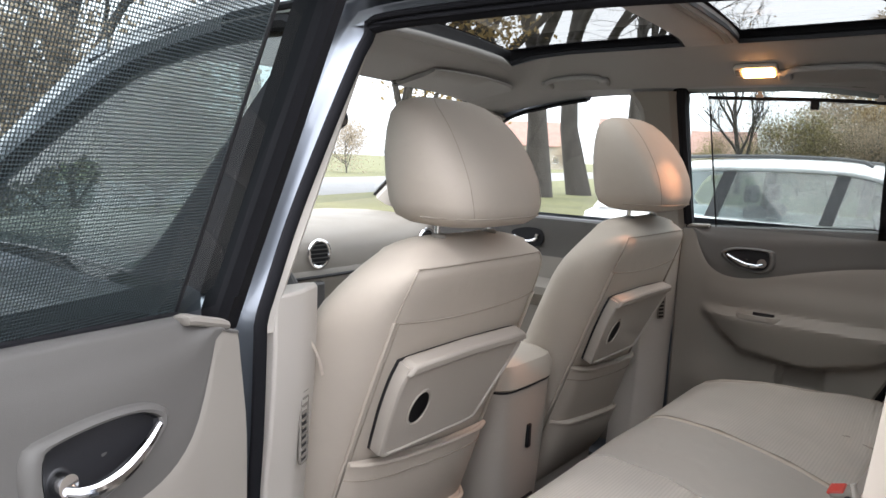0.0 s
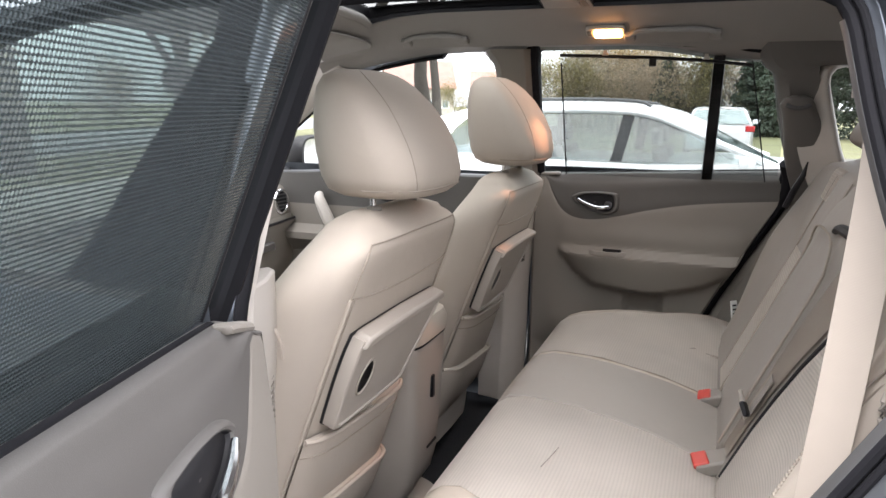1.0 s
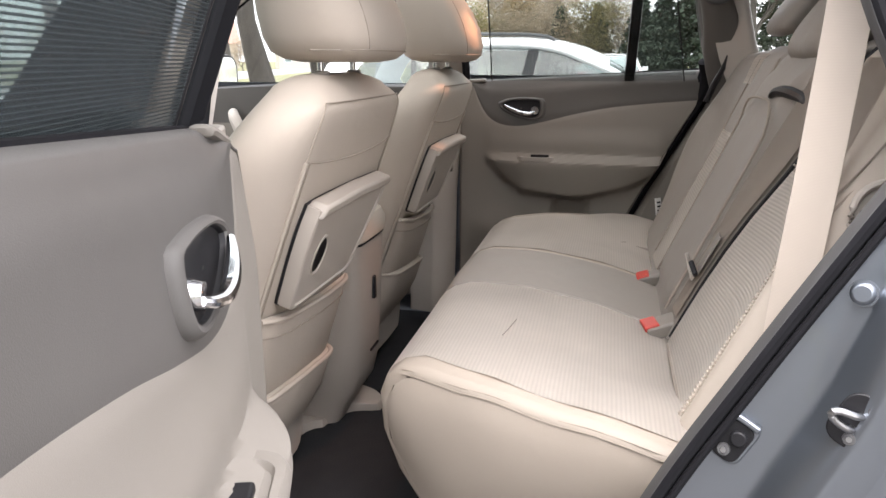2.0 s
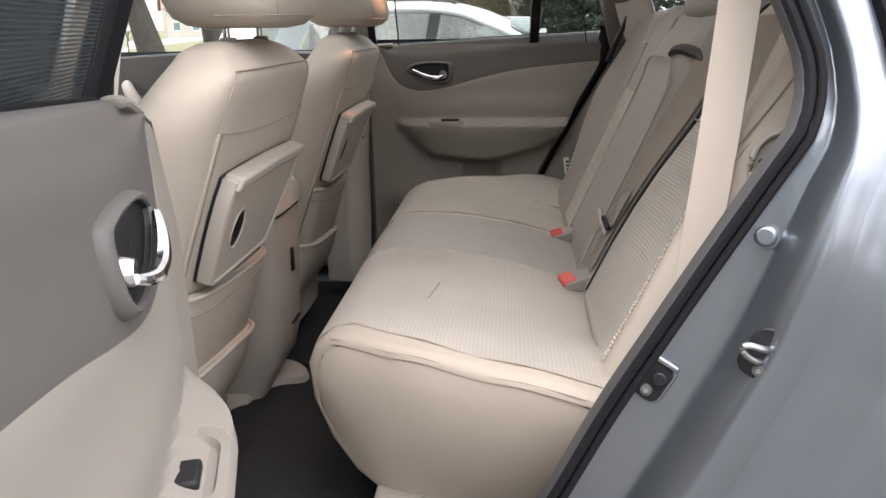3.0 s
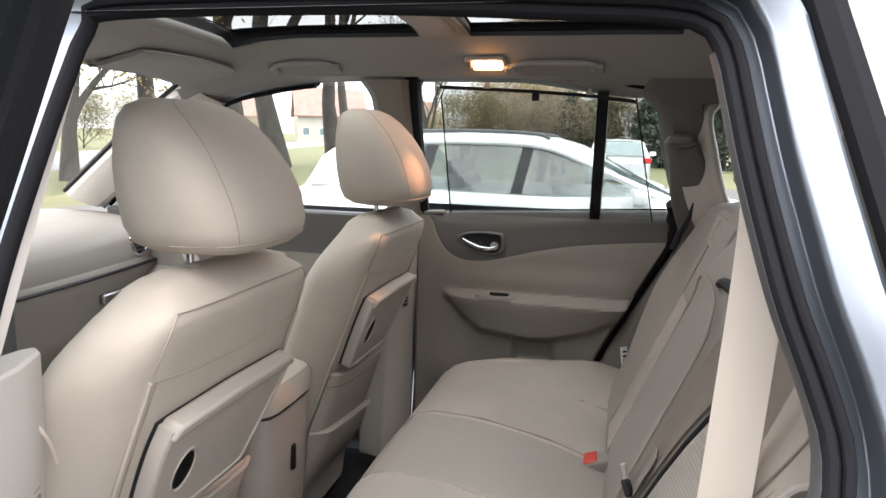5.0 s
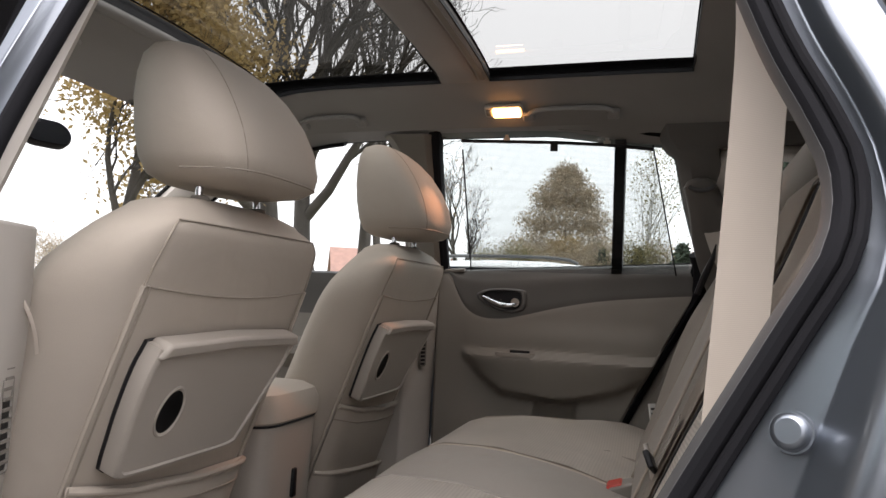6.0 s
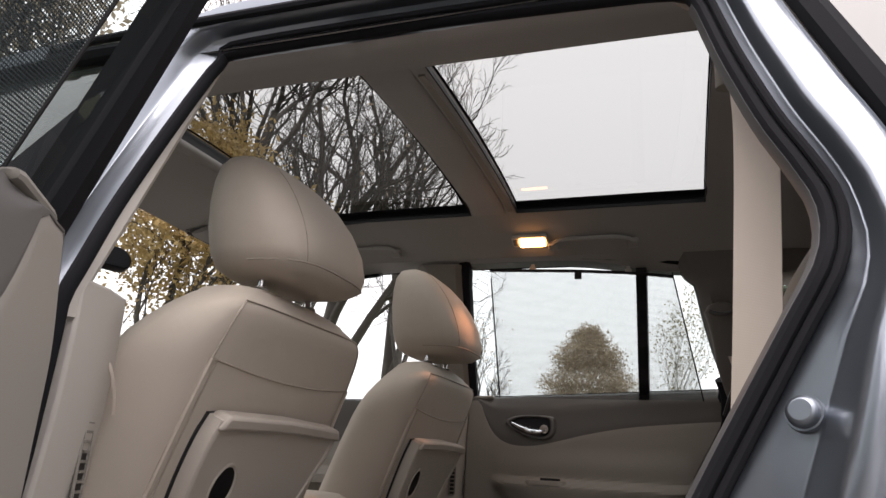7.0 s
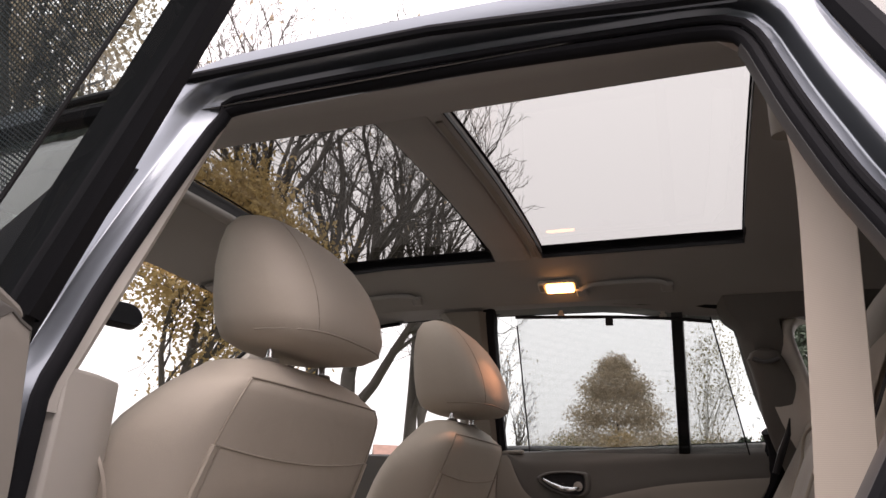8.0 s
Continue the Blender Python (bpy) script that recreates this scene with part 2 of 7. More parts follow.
def smooth_line(pts, n, closed=False):
    """n points evenly along a smooth line through pts."""
    P = [np.array(p, float) for p in pts]
    m = len(P)
    seg = m if closed else m - 1
    out = []
    for i in range(seg):
        p0 = P[(i - 1) % m] if closed or i > 0 else 2 * P[0] - P[1]
        p1, p2 = P[i], P[(i + 1) % m]
        p3 = P[(i + 2) % m] if closed or i + 2 < m else 2 * P[-1] - P[-2]
        for k in range(12):
            t = k / 12
            out.append(0.5 * ((2 * p1) + (p2 - p0) * t + (2 * p0 - 5 * p1 + 4 * p2 - p3) * t * t + (3 * p1 - p0 - 3 * p2 + p3) * t ** 3))
    out.append(P[0] if closed else P[-1])
    A = np.array(out)
    d = np.concatenate([[0], np.cumsum(np.linalg.norm(np.diff(A, axis=0), axis=1))])
    s = np.linspace(0, d[-1], n + 1 if closed else n)
    B = np.stack([np.interp(s, d, A[:, k]) for k in range(A.shape[1])], 1)
    return B[:-1] if closed else B


def tube(pts, radius, sides=8, closed=False, bm=None, flat=(1.0, 1.0), up=(0, 0, 1)):
    """A round or flattened rod along a line of points."""
    P = [Vector(p) for p in pts]
    rings = []
    n = len(P)
    for i in range(n):
        a = P[i - 1] if i or closed else P[0]
        b = P[(i + 1) % n] if i < n - 1 or closed else P[-1]
        d = (b - a).normalized()
        u = Vector(up)
        if abs(d.dot(u)) > 0.97:
            u = Vector((1, 0, 0))
        s = d.cross(u).normalized()
        w = s.cross(d).normalized()
        r = radius[i] if isinstance(radius, (list, tuple)) else radius
        rings.append([P[i] + s * (math.cos(t) * r * flat[0]) + w * (math.sin(t) * r * flat[1]) for t in (2 * math.pi * k / sides for k in range(sides))])
    return loft(rings, True, not closed, bm, loop=closed)


def superellipse(cx, cy, cz, hw, hd, n=24, e=2.8, tilt=0.0):
    out = []
    for k in range(n):
        t = 2 * math.pi * k / n
        c, s = math.cos(t), math.sin(t)
        x = hw * math.copysign(abs(c) ** (2 / e), c)
        y = hd * math.copysign(abs(s) ** (2 / e), s)
        out.append(Vector((cx + x, cy + y, cz + tilt * y)))
    return out


def box(x0, x1, y0, y1, z0, z1, bm=None, m=None):
    bm = bm or bmesh.new()
    mat4 = Matrix.Translation(((x0 + x1) / 2, (y0 + y1) / 2, (z0 + z1) / 2)) @ Matrix.Diagonal((abs(x1 - x0), abs(y1 - y0), abs(z1 - z0), 1))
    bmesh.ops.create_cube(bm, size=1, matrix=(m @ mat4) if m else mat4)
    return bm


def disc(r, depth, m, bm=None, sides=24, r2=None):
    bm = bm or bmesh.new()
    bmesh.ops.create_cone(bm, cap_ends=True, segments=sides, radius1=r, radius2=r if r2 is None else r2, depth=depth, matrix=m)
    return bm


def slab(outline, thick, m=None, bm=None):
    """A plate from a closed outline of (a, b) in its own x-y plane, thick along z, laid by m."""
    bm = bm or bmesh.new()
    m = m or Matrix()
    lo = [m @ Vector((a, b, 0)) for a, b in outline]
    hi = [m @ Vector((a, b, thick)) for a, b in outline]
    return loft([lo, hi], True, True, bm)


def rounded(w, h, r, n=5, cx=0, cy=0):
    out = []
    for qx, qy, a0 in ((1, 1, 0), (-1, 1, 90), (-1, -1, 180), (1, -1, 270)):
        for k in range(n + 1):
            a = radians(a0 + 90 * k / n)
            out.append((cx + qx * (w / 2 - r) + r * math.cos(a), cy + qy * (h / 2 - r) + r * math.sin(a)))
    return out


def lerp(a, b, t):
    return a + (b - a) * t


def step(a, b, x):
    t = min(1, max(0, (x - a) / (b - a)))
    return t * t * (3 - 2 * t)



# ---------------------------------------------------------------- the car's shell
# x: across the car, positive to its right side; y: ahead; z: up from the ground.


def x_in(z):
    """Half width of the cabin at a door's inner edge."""
    if z < 1.1:
        return 0.80 - 0.05 * step(0.7, 0.4, z)
    return 0.80 - 0.175 * (z - 1.1) / 0.4


def x_out(z):
    """Half width of the outer skin."""
    return float(np.interp(z, (0.3, 0.5, 0.85, 1.0, 1.08, 1.14, 1.163, 1.175, 1.5, 1.6), (0.88, 0.92, 0.927, 0.924, 0.917, 0.903, 0.880, 0.832, 0.665, 0.57)))


APERTURE = smooth_line([(0.015, 1.44), (0.006, 1.480), (-0.03, 1.499), (-0.30, 1.500), (-0.54, 1.489), (-0.600, 1.484), (-0.630, 1.474), (-0.644, 1.450), (-0.654, 1.405), (-0.667, 1.345), (-0.690, 1.260),
                        (-0.710, 1.205), (-0.722, 1.160), (-0.715, 1.110), (-0.683, 1.050), (-0.637, 0.967), (-0.593, 0.885), (-0.534, 0.773), (-0.465, 0.62), (-0.42, 0.50),
                        (-0.36, 0.425), (-0.25, 0.405), (-0.05, 0.40), (0.02, 0.43), (0.04, 0.52), (0.04, 0.80), (0.03, 0.95), (0.025, 1.10), (0.03, 1.22), (0.025, 1.33)], 168, True)
CENTRE = np.array((-0.33, 0.95))


def normals(loop):
    d = np.roll(loop, -1, 0) - np.roll(loop, 1, 0)
    n = np.stack([d[:, 1], -d[:, 0]], 1)
    n /= np.linalg.norm(n, axis=1)[:, None]
    if ((loop - CENTRE) * n).sum() < 0:
        n = -n
    return n


AP_N = normals(APERTURE)


def shut_width(y, z, n):
    """How wide the painted shut face is, round the door's opening."""
    top, front, low = max(0, n[1]) ** 2, max(0, n[0]) ** 2, max(0, -n[1]) ** 2
    rear = max(0, -n[0]) ** 2
    w_rear = float(np.interp(z, (0.5, 0.8, 0.93, 1.07, 1.16, 1.3), (0.10, 0.105, 0.088, 0.045, 0.030, 0.034)))
    w = top * 0.036 + front * 0.055 + low * (w_rear if y < -0.40 else 0.07) + rear * w_rear
    return w / max(0.3, top + front + low + rear)


def ring(k_w, k_off, x_off, sx):
    out = []
    for (y, z), n in zip(APERTURE, AP_N):
        w = shut_width(y, z, n) * k_w + k_off
        dx = 0.074 - 0.044 * step(1.0, 1.2, z)
        lift = 0.024 * max(0, n[1]) ** 2 * step(1.40, 1.48, z) if sx > 0 else 0.0
        out.append(Vector((sx * (x_in(z) + dx * x_off), y + n[0] * w, z + n[1] * w + lift)))
    return out


car_body = thing("car_body", "silver-grey painted car body with its rear door opening", "car body")
head = thing("headliner", "grey cloth roof lining with two roof window openings", "ceiling", kind="structure")

for sx in (-1, 1):
    prof = ((0, 0.004, 0.0), (0.06, 0.004, 0.02), (0.30, 0.003, 0.10), (0.56, 0.001, 0.19), (0.60, 0.0, 0.212), (0.63, 0.0, 0.222), (0.655, 0.0, 0.25), (0.675, 0.0, 0.31), (0.70, 0.0, 0.40), (0.75, 0.0, 0.60), (0.80, 0.0, 0.79),
            (0.835, 0.0, 0.90), (0.88, 0.0, 0.97), (0.94, 0.0, 1.01), (1.0, 0.0, 1.02), (1.0, 0.012, 1.06), (1.0, 0.024, 1.04))
    part("door_opening_frame", loft([ring(k, o, xo, sx) for k, o, xo in prof], True, False, loop=False), PAINT, car_body, angle=50)
    if sx < 0:
        seal = [Vector((sx * (x_in(z) + 0.002 - 0.004 * step(0.5, 0.8, n[0])), y - n[0] * 0.003 - 0.003 * step(0.5, 0.8, n[0]), z - n[1] * 0.003)) for (y, z), n in zip(APERTURE, AP_N)]
        part("door_seal", tube(seal, 0.0080, 10, True, flat=(1.0, 1.2), up=(sx, 0, 0)), RUBBER, car_body, "black rubber door seal")
        lip = [Vector((sx * (x_in(z) + 0.011 - 0.010 * step(0.5, 0.8, n[0])), y + n[0] * 0.007 - 0.014 * step(0.5, 0.8, n[0]), z + n[1] * 0.007)) for (y, z), n in zip(APERTURE, AP_N)]
        # added strip of paler rubber, for the daylight the black seal catches
        band = sorted((q for q in zip(APERTURE, AP_N) if q[1][0] < -0.45 and 0.62 < q[0][1] < 1.463), key=lambda q: q[0][1])
        rows = [[Vector((sx * (x_in(z) + dx), y + n[0] * o, z + n[1] * o)) for o, dx in ((-0.013, -0.010), (-0.0125, 0.000), (-0.010, 0.0070), (-0.006, 0.0095), (-0.002, 0.007), (0.000, -0.002))] for (y, z), n in band]
        part("seal_light_strip", loft(rows, False, False), LIT_RUBBER, car_body, "paler strip for light on the seal")
        part("seal_lip", tube(lip, 0.0045, 8, True, up=(sx, 0, 0)), RUBBER, car_body, "black rubber door seal")
    else:
        # rubber seal, widened so its black also fills the shaded gap at the bench
        seal = sorted(((y, z) for (y, z), n in zip(APERTURE, AP_N) if n[0] < -0.3 and 0.45 < z < 1.215), key=lambda q: q[1])
        part("door_seal", tube([Vector((x_in(z) - 0.03, y + 0.004, z)) for y, z in seal], 0.026, 10, flat=(0.8, 1.0), up=(sx, 0, 0)), RUBBER, car_body, "black rubber door seal")

    # black cover on the outside of the middle pillar
    rows = []
    for z in np.linspace(1.13, 1.50, 10):
        x = x_in(z) + (0.074 - 0.044 * step(1.0, 1.2, z)) * 1.06 + 0.004
        yf = 0.19 - 0.47 * (z - 1.30) if sx < 0 else 0.128
        rows.append([Vector((sx * (x - 0.016), 0.062, z)), Vector((sx * (x + 0.001), 0.070, z)), Vector((sx * (x + 0.006), 0.084, z)), Vector((sx * (x + 0.006), yf, z)), Vector((sx * (x - 0.02), yf + 0.004, z))])
    part("pillar_cover", loft(rows, False, False), RUBBER, car_body, "satin black pillar cover")

    # rear quarter: rows from the opening's ridge to the tail, with the quarter light left open
    ridge = ring(1.0, 0.024, 1.04, sx)
    idx = [i for i in range(len(APERTURE)) if APERTURE[i][0] < -0.41 and AP_N[i][0] < -0.35 and 0.45 < APERTURE[i][1] < 1.455]
    idx.sort(key=lambda i: ridge[i].z)

    def glass_front(z):
        return float(np.interp(z, (1.13, 1.19, 1.50), (-0.800, -0.782, -0.700)))

    lower, upper = [], []
    for i in idx:
        p = ridge[i]
        zone = upper if p.z > 1.165 else lower
        row = []
        cols = 9 if zone is upper else 26
        for k in range(cols):
            s = (k / (cols - 1))
            if zone is upper:
                y = lerp(p.y, glass_front(p.z) + 0.012, s)
            else:
                arch = 0.42 ** 2 - (p.z - 0.38) ** 2
                end = min(-0.97 + math.sqrt(arch), p.y - 0.02) if arch > 0 else -1.80
                y = max(lerp(p.y, -1.80, s ** 1.6), end)
            d = p.y - y
            swell = 0.016 * math.exp(-((p.z - 0.88) / 0.09) ** 2) * step(0.02, 0.25, d)
            x = lerp(abs(p.x), max(abs(p.x) - 0.004 if zone is upper else 0, x_out(p.z) + swell), step(0.0, 0.11, d))
            if zone is upper:
                x = abs(p.x) + 0.004 * math.sin(math.pi * s) - 0.012 * step(0.6, 1.0, s)
            z = p.z - 0.05 * step(0.3, 1.2, d) * (0 if zone is upper else 1)
            row.append(Vector((sx * x, y, z)))
        zone.append(row)
    part("quarter_panel", loft(lower, False, False), PAINT, car_body)
    part("rear_pillar_skin", loft(upper, False, False), PAINT, car_body)
    # shelf under the quarter light
    base = lower[-1]
    shelf = [[v for v in base if v.y > -1.45], [Vector((sx * (x_out(1.18) - 0.012), v.y, 1.165)) for v in base if v.y > -1.45]]
    part("quarter_shelf", loft(shelf, False, False), PAINT, car_body)
    # black trim and the quarter light
    zz = np.linspace(1.165, 1.500, 10)
    edge = [[Vector((sx * (x_in(z) + 0.055 + dx), glass_front(z) + dy, z)) for dy, dx in ((0.010, -0.016), (0.007, 0.0), (-0.006, 0.004), (-0.017, -0.002), (-0.019, -0.012))] for z in zz]
    part("quarter_light_trim", loft(edge, False, False), RUBBER, car_body, "black window trim")
    pane = [[Vector((sx * (x_in(z) + 0.050), lerp(glass_front(z) - 0.016, -1.36 + 0.25 * (z - 1.165), s), z)) for s in np.linspace(0, 1, 8)] for z in zz]
    # near side takes the dark glass, far side the clear one
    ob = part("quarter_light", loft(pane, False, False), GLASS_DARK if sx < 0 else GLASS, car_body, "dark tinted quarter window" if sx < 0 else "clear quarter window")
    ob.visible_shadow = False
    # tail pillar
    tail = [[Vector((sx * (x_out(z) - 0.01 - 0.10 * step(-1.6, -1.85, y)), y, z)) for y in (-1.37 + 0.25 * (z - 1.165), -1.5, -1.65, -1.78 + 0.3 * (z - 1.165), -1.82 + 0.35 * (z - 1.165))] for z in zz]
    part("tail_pillar_skin", loft(tail, False, False), PAINT, car_body)

# outer roof, with two openings for the roof windows
ROOF_X = (0.0, 0.12, 0.24, 0.36, 0.42, 0.46, 0.52, 0.56, 0.60, 0.635, 0.655)


def roof_z(x, y):
    x = abs(x)
    z = 1.669 - 0.13 * x * x - 1.08 * max(0, x - 0.42) ** 2 - 0.9 * max(0, x - 0.5) ** 2
    return z - 0.13 * max(0, y - 0.2) ** 2 - 0.05 * max(0, -0.5 - y) ** 2 - 0.022 * step(-0.25, -0.7, y) * step(0.4, 0.65, x)


def liner_z(x, y):
    x = abs(x)
    z = float(np.interp(x, (0, 0.2, 0.36, 0.41, 0.45, 0.50, 0.56, 0.60, 0.635), (1.640, 1.635, 1.627, 1.615, 1.597, 1.566, 1.532, 1.510, 1.490)))
    fall = float(np.interp(y, (0.25, 0.40, 0.445, 0.475, 0.505, 0.56, 0.70), (0, 0.010, 0.022, 0.045, 0.066, 0.082, 0.108)))
    return z - lerp(fall, 0.20 * max(0, y - 0.25) ** 2, step(0.38, 0.55, x)) - 0.04 * max(0, -0.5 - y) ** 2


FRONT_HOLE = (-0.064, 0.450)
REAR_HOLE = (-0.677, -0.190)
HOLE_L, HOLE_R = -0.326, 0.414


def sheet_with_holes(fz, xs, ys, holes, lo, hi):
    bm = bmesh.new()
    grid = [[bm.verts.new((x, y, fz(x, y))) for x in xs] for y in ys]
    for j in range(len(ys) - 1):
        for i in range(len(xs) - 1):
            cx, cy = (xs[i] + xs[i + 1]) / 2, (ys[j] + ys[j + 1]) / 2
            if lo < cx < hi and any(a < cy < b for a, b in holes):
                continue
            bm.faces.new((grid[j][i], grid[j][i + 1], grid[j + 1][i + 1], grid[j + 1][i]))
    return bm


xs_roof = sorted({-x for x in ROOF_X} | set(ROOF_X))
ys_roof = [-1.75, -1.5, -1.2, -0.9, -0.72, -0.55, -0.35, -0.19, -0.12, -0.05, 0.1, 0.25, 0.40, 0.48, 0.60, 0.70, 0.78]
bm = sheet_with_holes(lambda x, y: roof_z(x, y), xs_roof, ys_roof, [(-0.72, -0.19), (-0.05, 0.48)], -0.36, 0.42)
part("roof_skin", bm, PAINT, car_body)
xs_l = [-0.56, -0.53, -0.50, -0.465, -0.43, -0.395, HOLE_L, -0.2, 0, 0.2, 0.36, HOLE_R, 0.43, 0.465, 0.50, 0.53, 0.56]
ys_l = [-1.7, -1.4, -1.1, -0.9, -0.75, REAR_HOLE[0], -0.6, -0.5, -0.4, -0.3, REAR_HOLE[1], -0.12, FRONT_HOLE[0], 0.05, 0.15, 0.25, 0.35, FRONT_HOLE[1], 0.475, 0.505, 0.53, 0.56, 0.62, 0.66, 0.695]
part("lining", sheet_with_holes(liner_z, xs_l, ys_l, [REAR_HOLE, FRONT_HOLE], HOLE_L, HOLE_R), HEADLINER, head, angle=60)

for sx in (-1, 1):
    rail = [[Vector((sx * x, y, roof_z(x, y) + h)) for x, h in ((0.50, 0.004), (0.505, 0.03), (0.535, 0.033), (0.545, 0.004))] for y in np.linspace(-1.5, 0.55, 16)]
    part("roof_rail", loft(rail, True, True), BLACK, car_body, "dark roof rail")
    # painted strip between the roof skin and the door opening
    strip = []
    for y in np.linspace(-1.6, 0.75, 30):
        yy = max(-0.61, min(0.0, y))
        zt = float(np.interp(yy, (-0.61, -0.3, 0.0), (1.500, 1.532, 1.533))) - 0.14 * max(0, y - 0.1) ** 2 - 0.02 * max(0, -0.61 - y)
        zr = roof_z(0.655, y)
        strip.append([Vector((sx * 0.655, y, zr)), Vector((sx * 0.661, y, lerp(zr, zt, 0.45))), Vector((sx * 0.657, y, lerp(zr, zt, 0.55))), Vector((sx * 0.652, y, zt))])
    part("roof_side_skin", loft(strip, False, False), PAINT, car_body)
    part("roof_gutter", tube([r[1] + (r[3] - r[1]) * 0.35 + Vector((sx * 0.004, 0, 0)) for r in strip], 0.0065, 8, up=(sx, 0, 0)), RUBBER, car_body, "black roof gutter strip")

# roof windows: dark frames, glass, and the beam between them
for (y0, y1), nm, lab in ((REAR_HOLE, "rear_roof_window", "rear"), (FRONT_HOLE, "front_roof_window", "front")):
    win = thing(nm, "fixed tinted glass roof window in a black frame", "roof window", "roof windows")
    loop_pts = [(HOLE_L, y0), (HOLE_R, y0), (HOLE_R, y1), (HOLE_L, y1)]
    path = []
    for a, b in zip(loop_pts, loop_pts[1:] + loop_pts[:1]):
        for k in range(8):
            path.append((lerp(a[0], b[0], k / 8), lerp(a[1], b[1], k / 8)))
    cx, hx = (HOLE_L + HOLE_R) / 2, (HOLE_R - HOLE_L) / 2
    cy, hy = (y0 + y1) / 2, (y1 - y0) / 2

    def frame_ring(grow, fz):
        return [Vector((cx + (x - cx) * (1 + grow / hx), cy + (y - cy) * (1 + grow / hy), fz(x, y))) for x, y in path]

    rows = [frame_ring(0.003, lambda x, y: liner_z(x, y) + 0.003), frame_ring(-0.002, lambda x, y: liner_z(x, y) + 0.001), frame_ring(-0.002, lambda x, y: liner_z(x, y) + 0.010),
            frame_ring(0.004, lambda x, y: liner_z(x, y) + 0.016), frame_ring(0.006, lambda x, y: roof_z(x, y) - 0.004)]
    part("window_frame", loft(rows, True, False), BLACK, win)
    inset = (0.004, 0.004) if lab == "rear" else (0.022, 0.006)

    def border(k, h):
        out = []
        for x, y in path:
            far = 0.016 * step(0.3, HOLE_R, x) + 0.004
            out.append(Vector((x + (0.006 if x > 0 else -0.006) if k == 0 else min(x, HOLE_R - far), max(y0 + inset[0], min(y1 - inset[1], y)) if k else y, roof_z(x, y) - h)))
        return out

    rows = [border(0, 0.006), border(1, 0.006), border(1, 0.0045)]
    part("glass_border", loft(rows, True, False), RUBBER, win, "black glass border")
    gx = np.linspace(HOLE_L - 0.012, HOLE_R + 0.012, 12)
    gy = np.linspace(y0 - 0.012, y1 + 0.012, 8)
    bm = loft([[Vector((x, y, roof_z(x, y) - 0.003)) for x in gx] for y in gy], False, False)
    part("pane", bm, GLASS_TINT, win, "grey tinted roof glass")

# pale rolled lip along the front edge of the front window
xs = np.linspace(HOLE_L - 0.01, HOLE_R + 0.01, 14)
rows = [[Vector((x, FRONT_HOLE[1] + dy, liner_z(x, FRONT_HOLE[1] + max(0, dy)) + dz * step(HOLE_R + 0.01, HOLE_R - 0.04, x))) for x in xs] for dy, dz in ((0.004, 0.012), (-0.003, 0.011), (-0.006, 0.006), (-0.006, -0.001), (-0.002, -0.0045), (0.004, -0.005), (0.010, -0.003), (0.014, 0.001))]
part("front_lip", loft(rows, False, False), HEADLINER, head, "pale rolled lining edge", angle=70)

beam = thing("roof_crossbeam", "grey cloth-covered roof crossbeam with a roller-blind rail", "roof beam")
rows = []
for x in np.linspace(HOLE_L, HOLE_R, 25):
    z = liner_z(x, -0.1)
    d = min(step(HOLE_L, HOLE_L + 0.03, x), step(HOLE_R, HOLE_R - 0.03, x))
    prof = [(-0.0645, z + 0.02), (-0.066, z - 0.001 * d), (-0.074, z - 0.006 * d), (-0.090, z - 0.008 * d), (-0.140, z - 0.009 * d), (-0.154, z - 0.008 * d), (-0.160, z - 0.004 * d), (-0.163, z + 0.006),
            (-0.166, z + 0.006), (-0.169, z - 0.003 * d), (-0.184, z - 0.004 * d), (-0.188, z - 0.001), (-0.190, z + 0.02)]
    rows.append([Vector((x, y, zz)) for y, zz in prof])
part("beam_cover", loft(rows, False, False), HEADLINER, beam)
rows = [[Vector((x, y, liner_z(x, -0.1) + dz)) for y, dz in ((-0.170, -0.007), (-0.170, -0.003), (-0.183, -0.003), (-0.183, -0.007))] for x in np.linspace(HOLE_L + 0.02, HOLE_R - 0.02, 12)]
part("blind_rail", loft(rows, True, True), PLASTIC, beam, "grey plastic blind rail")

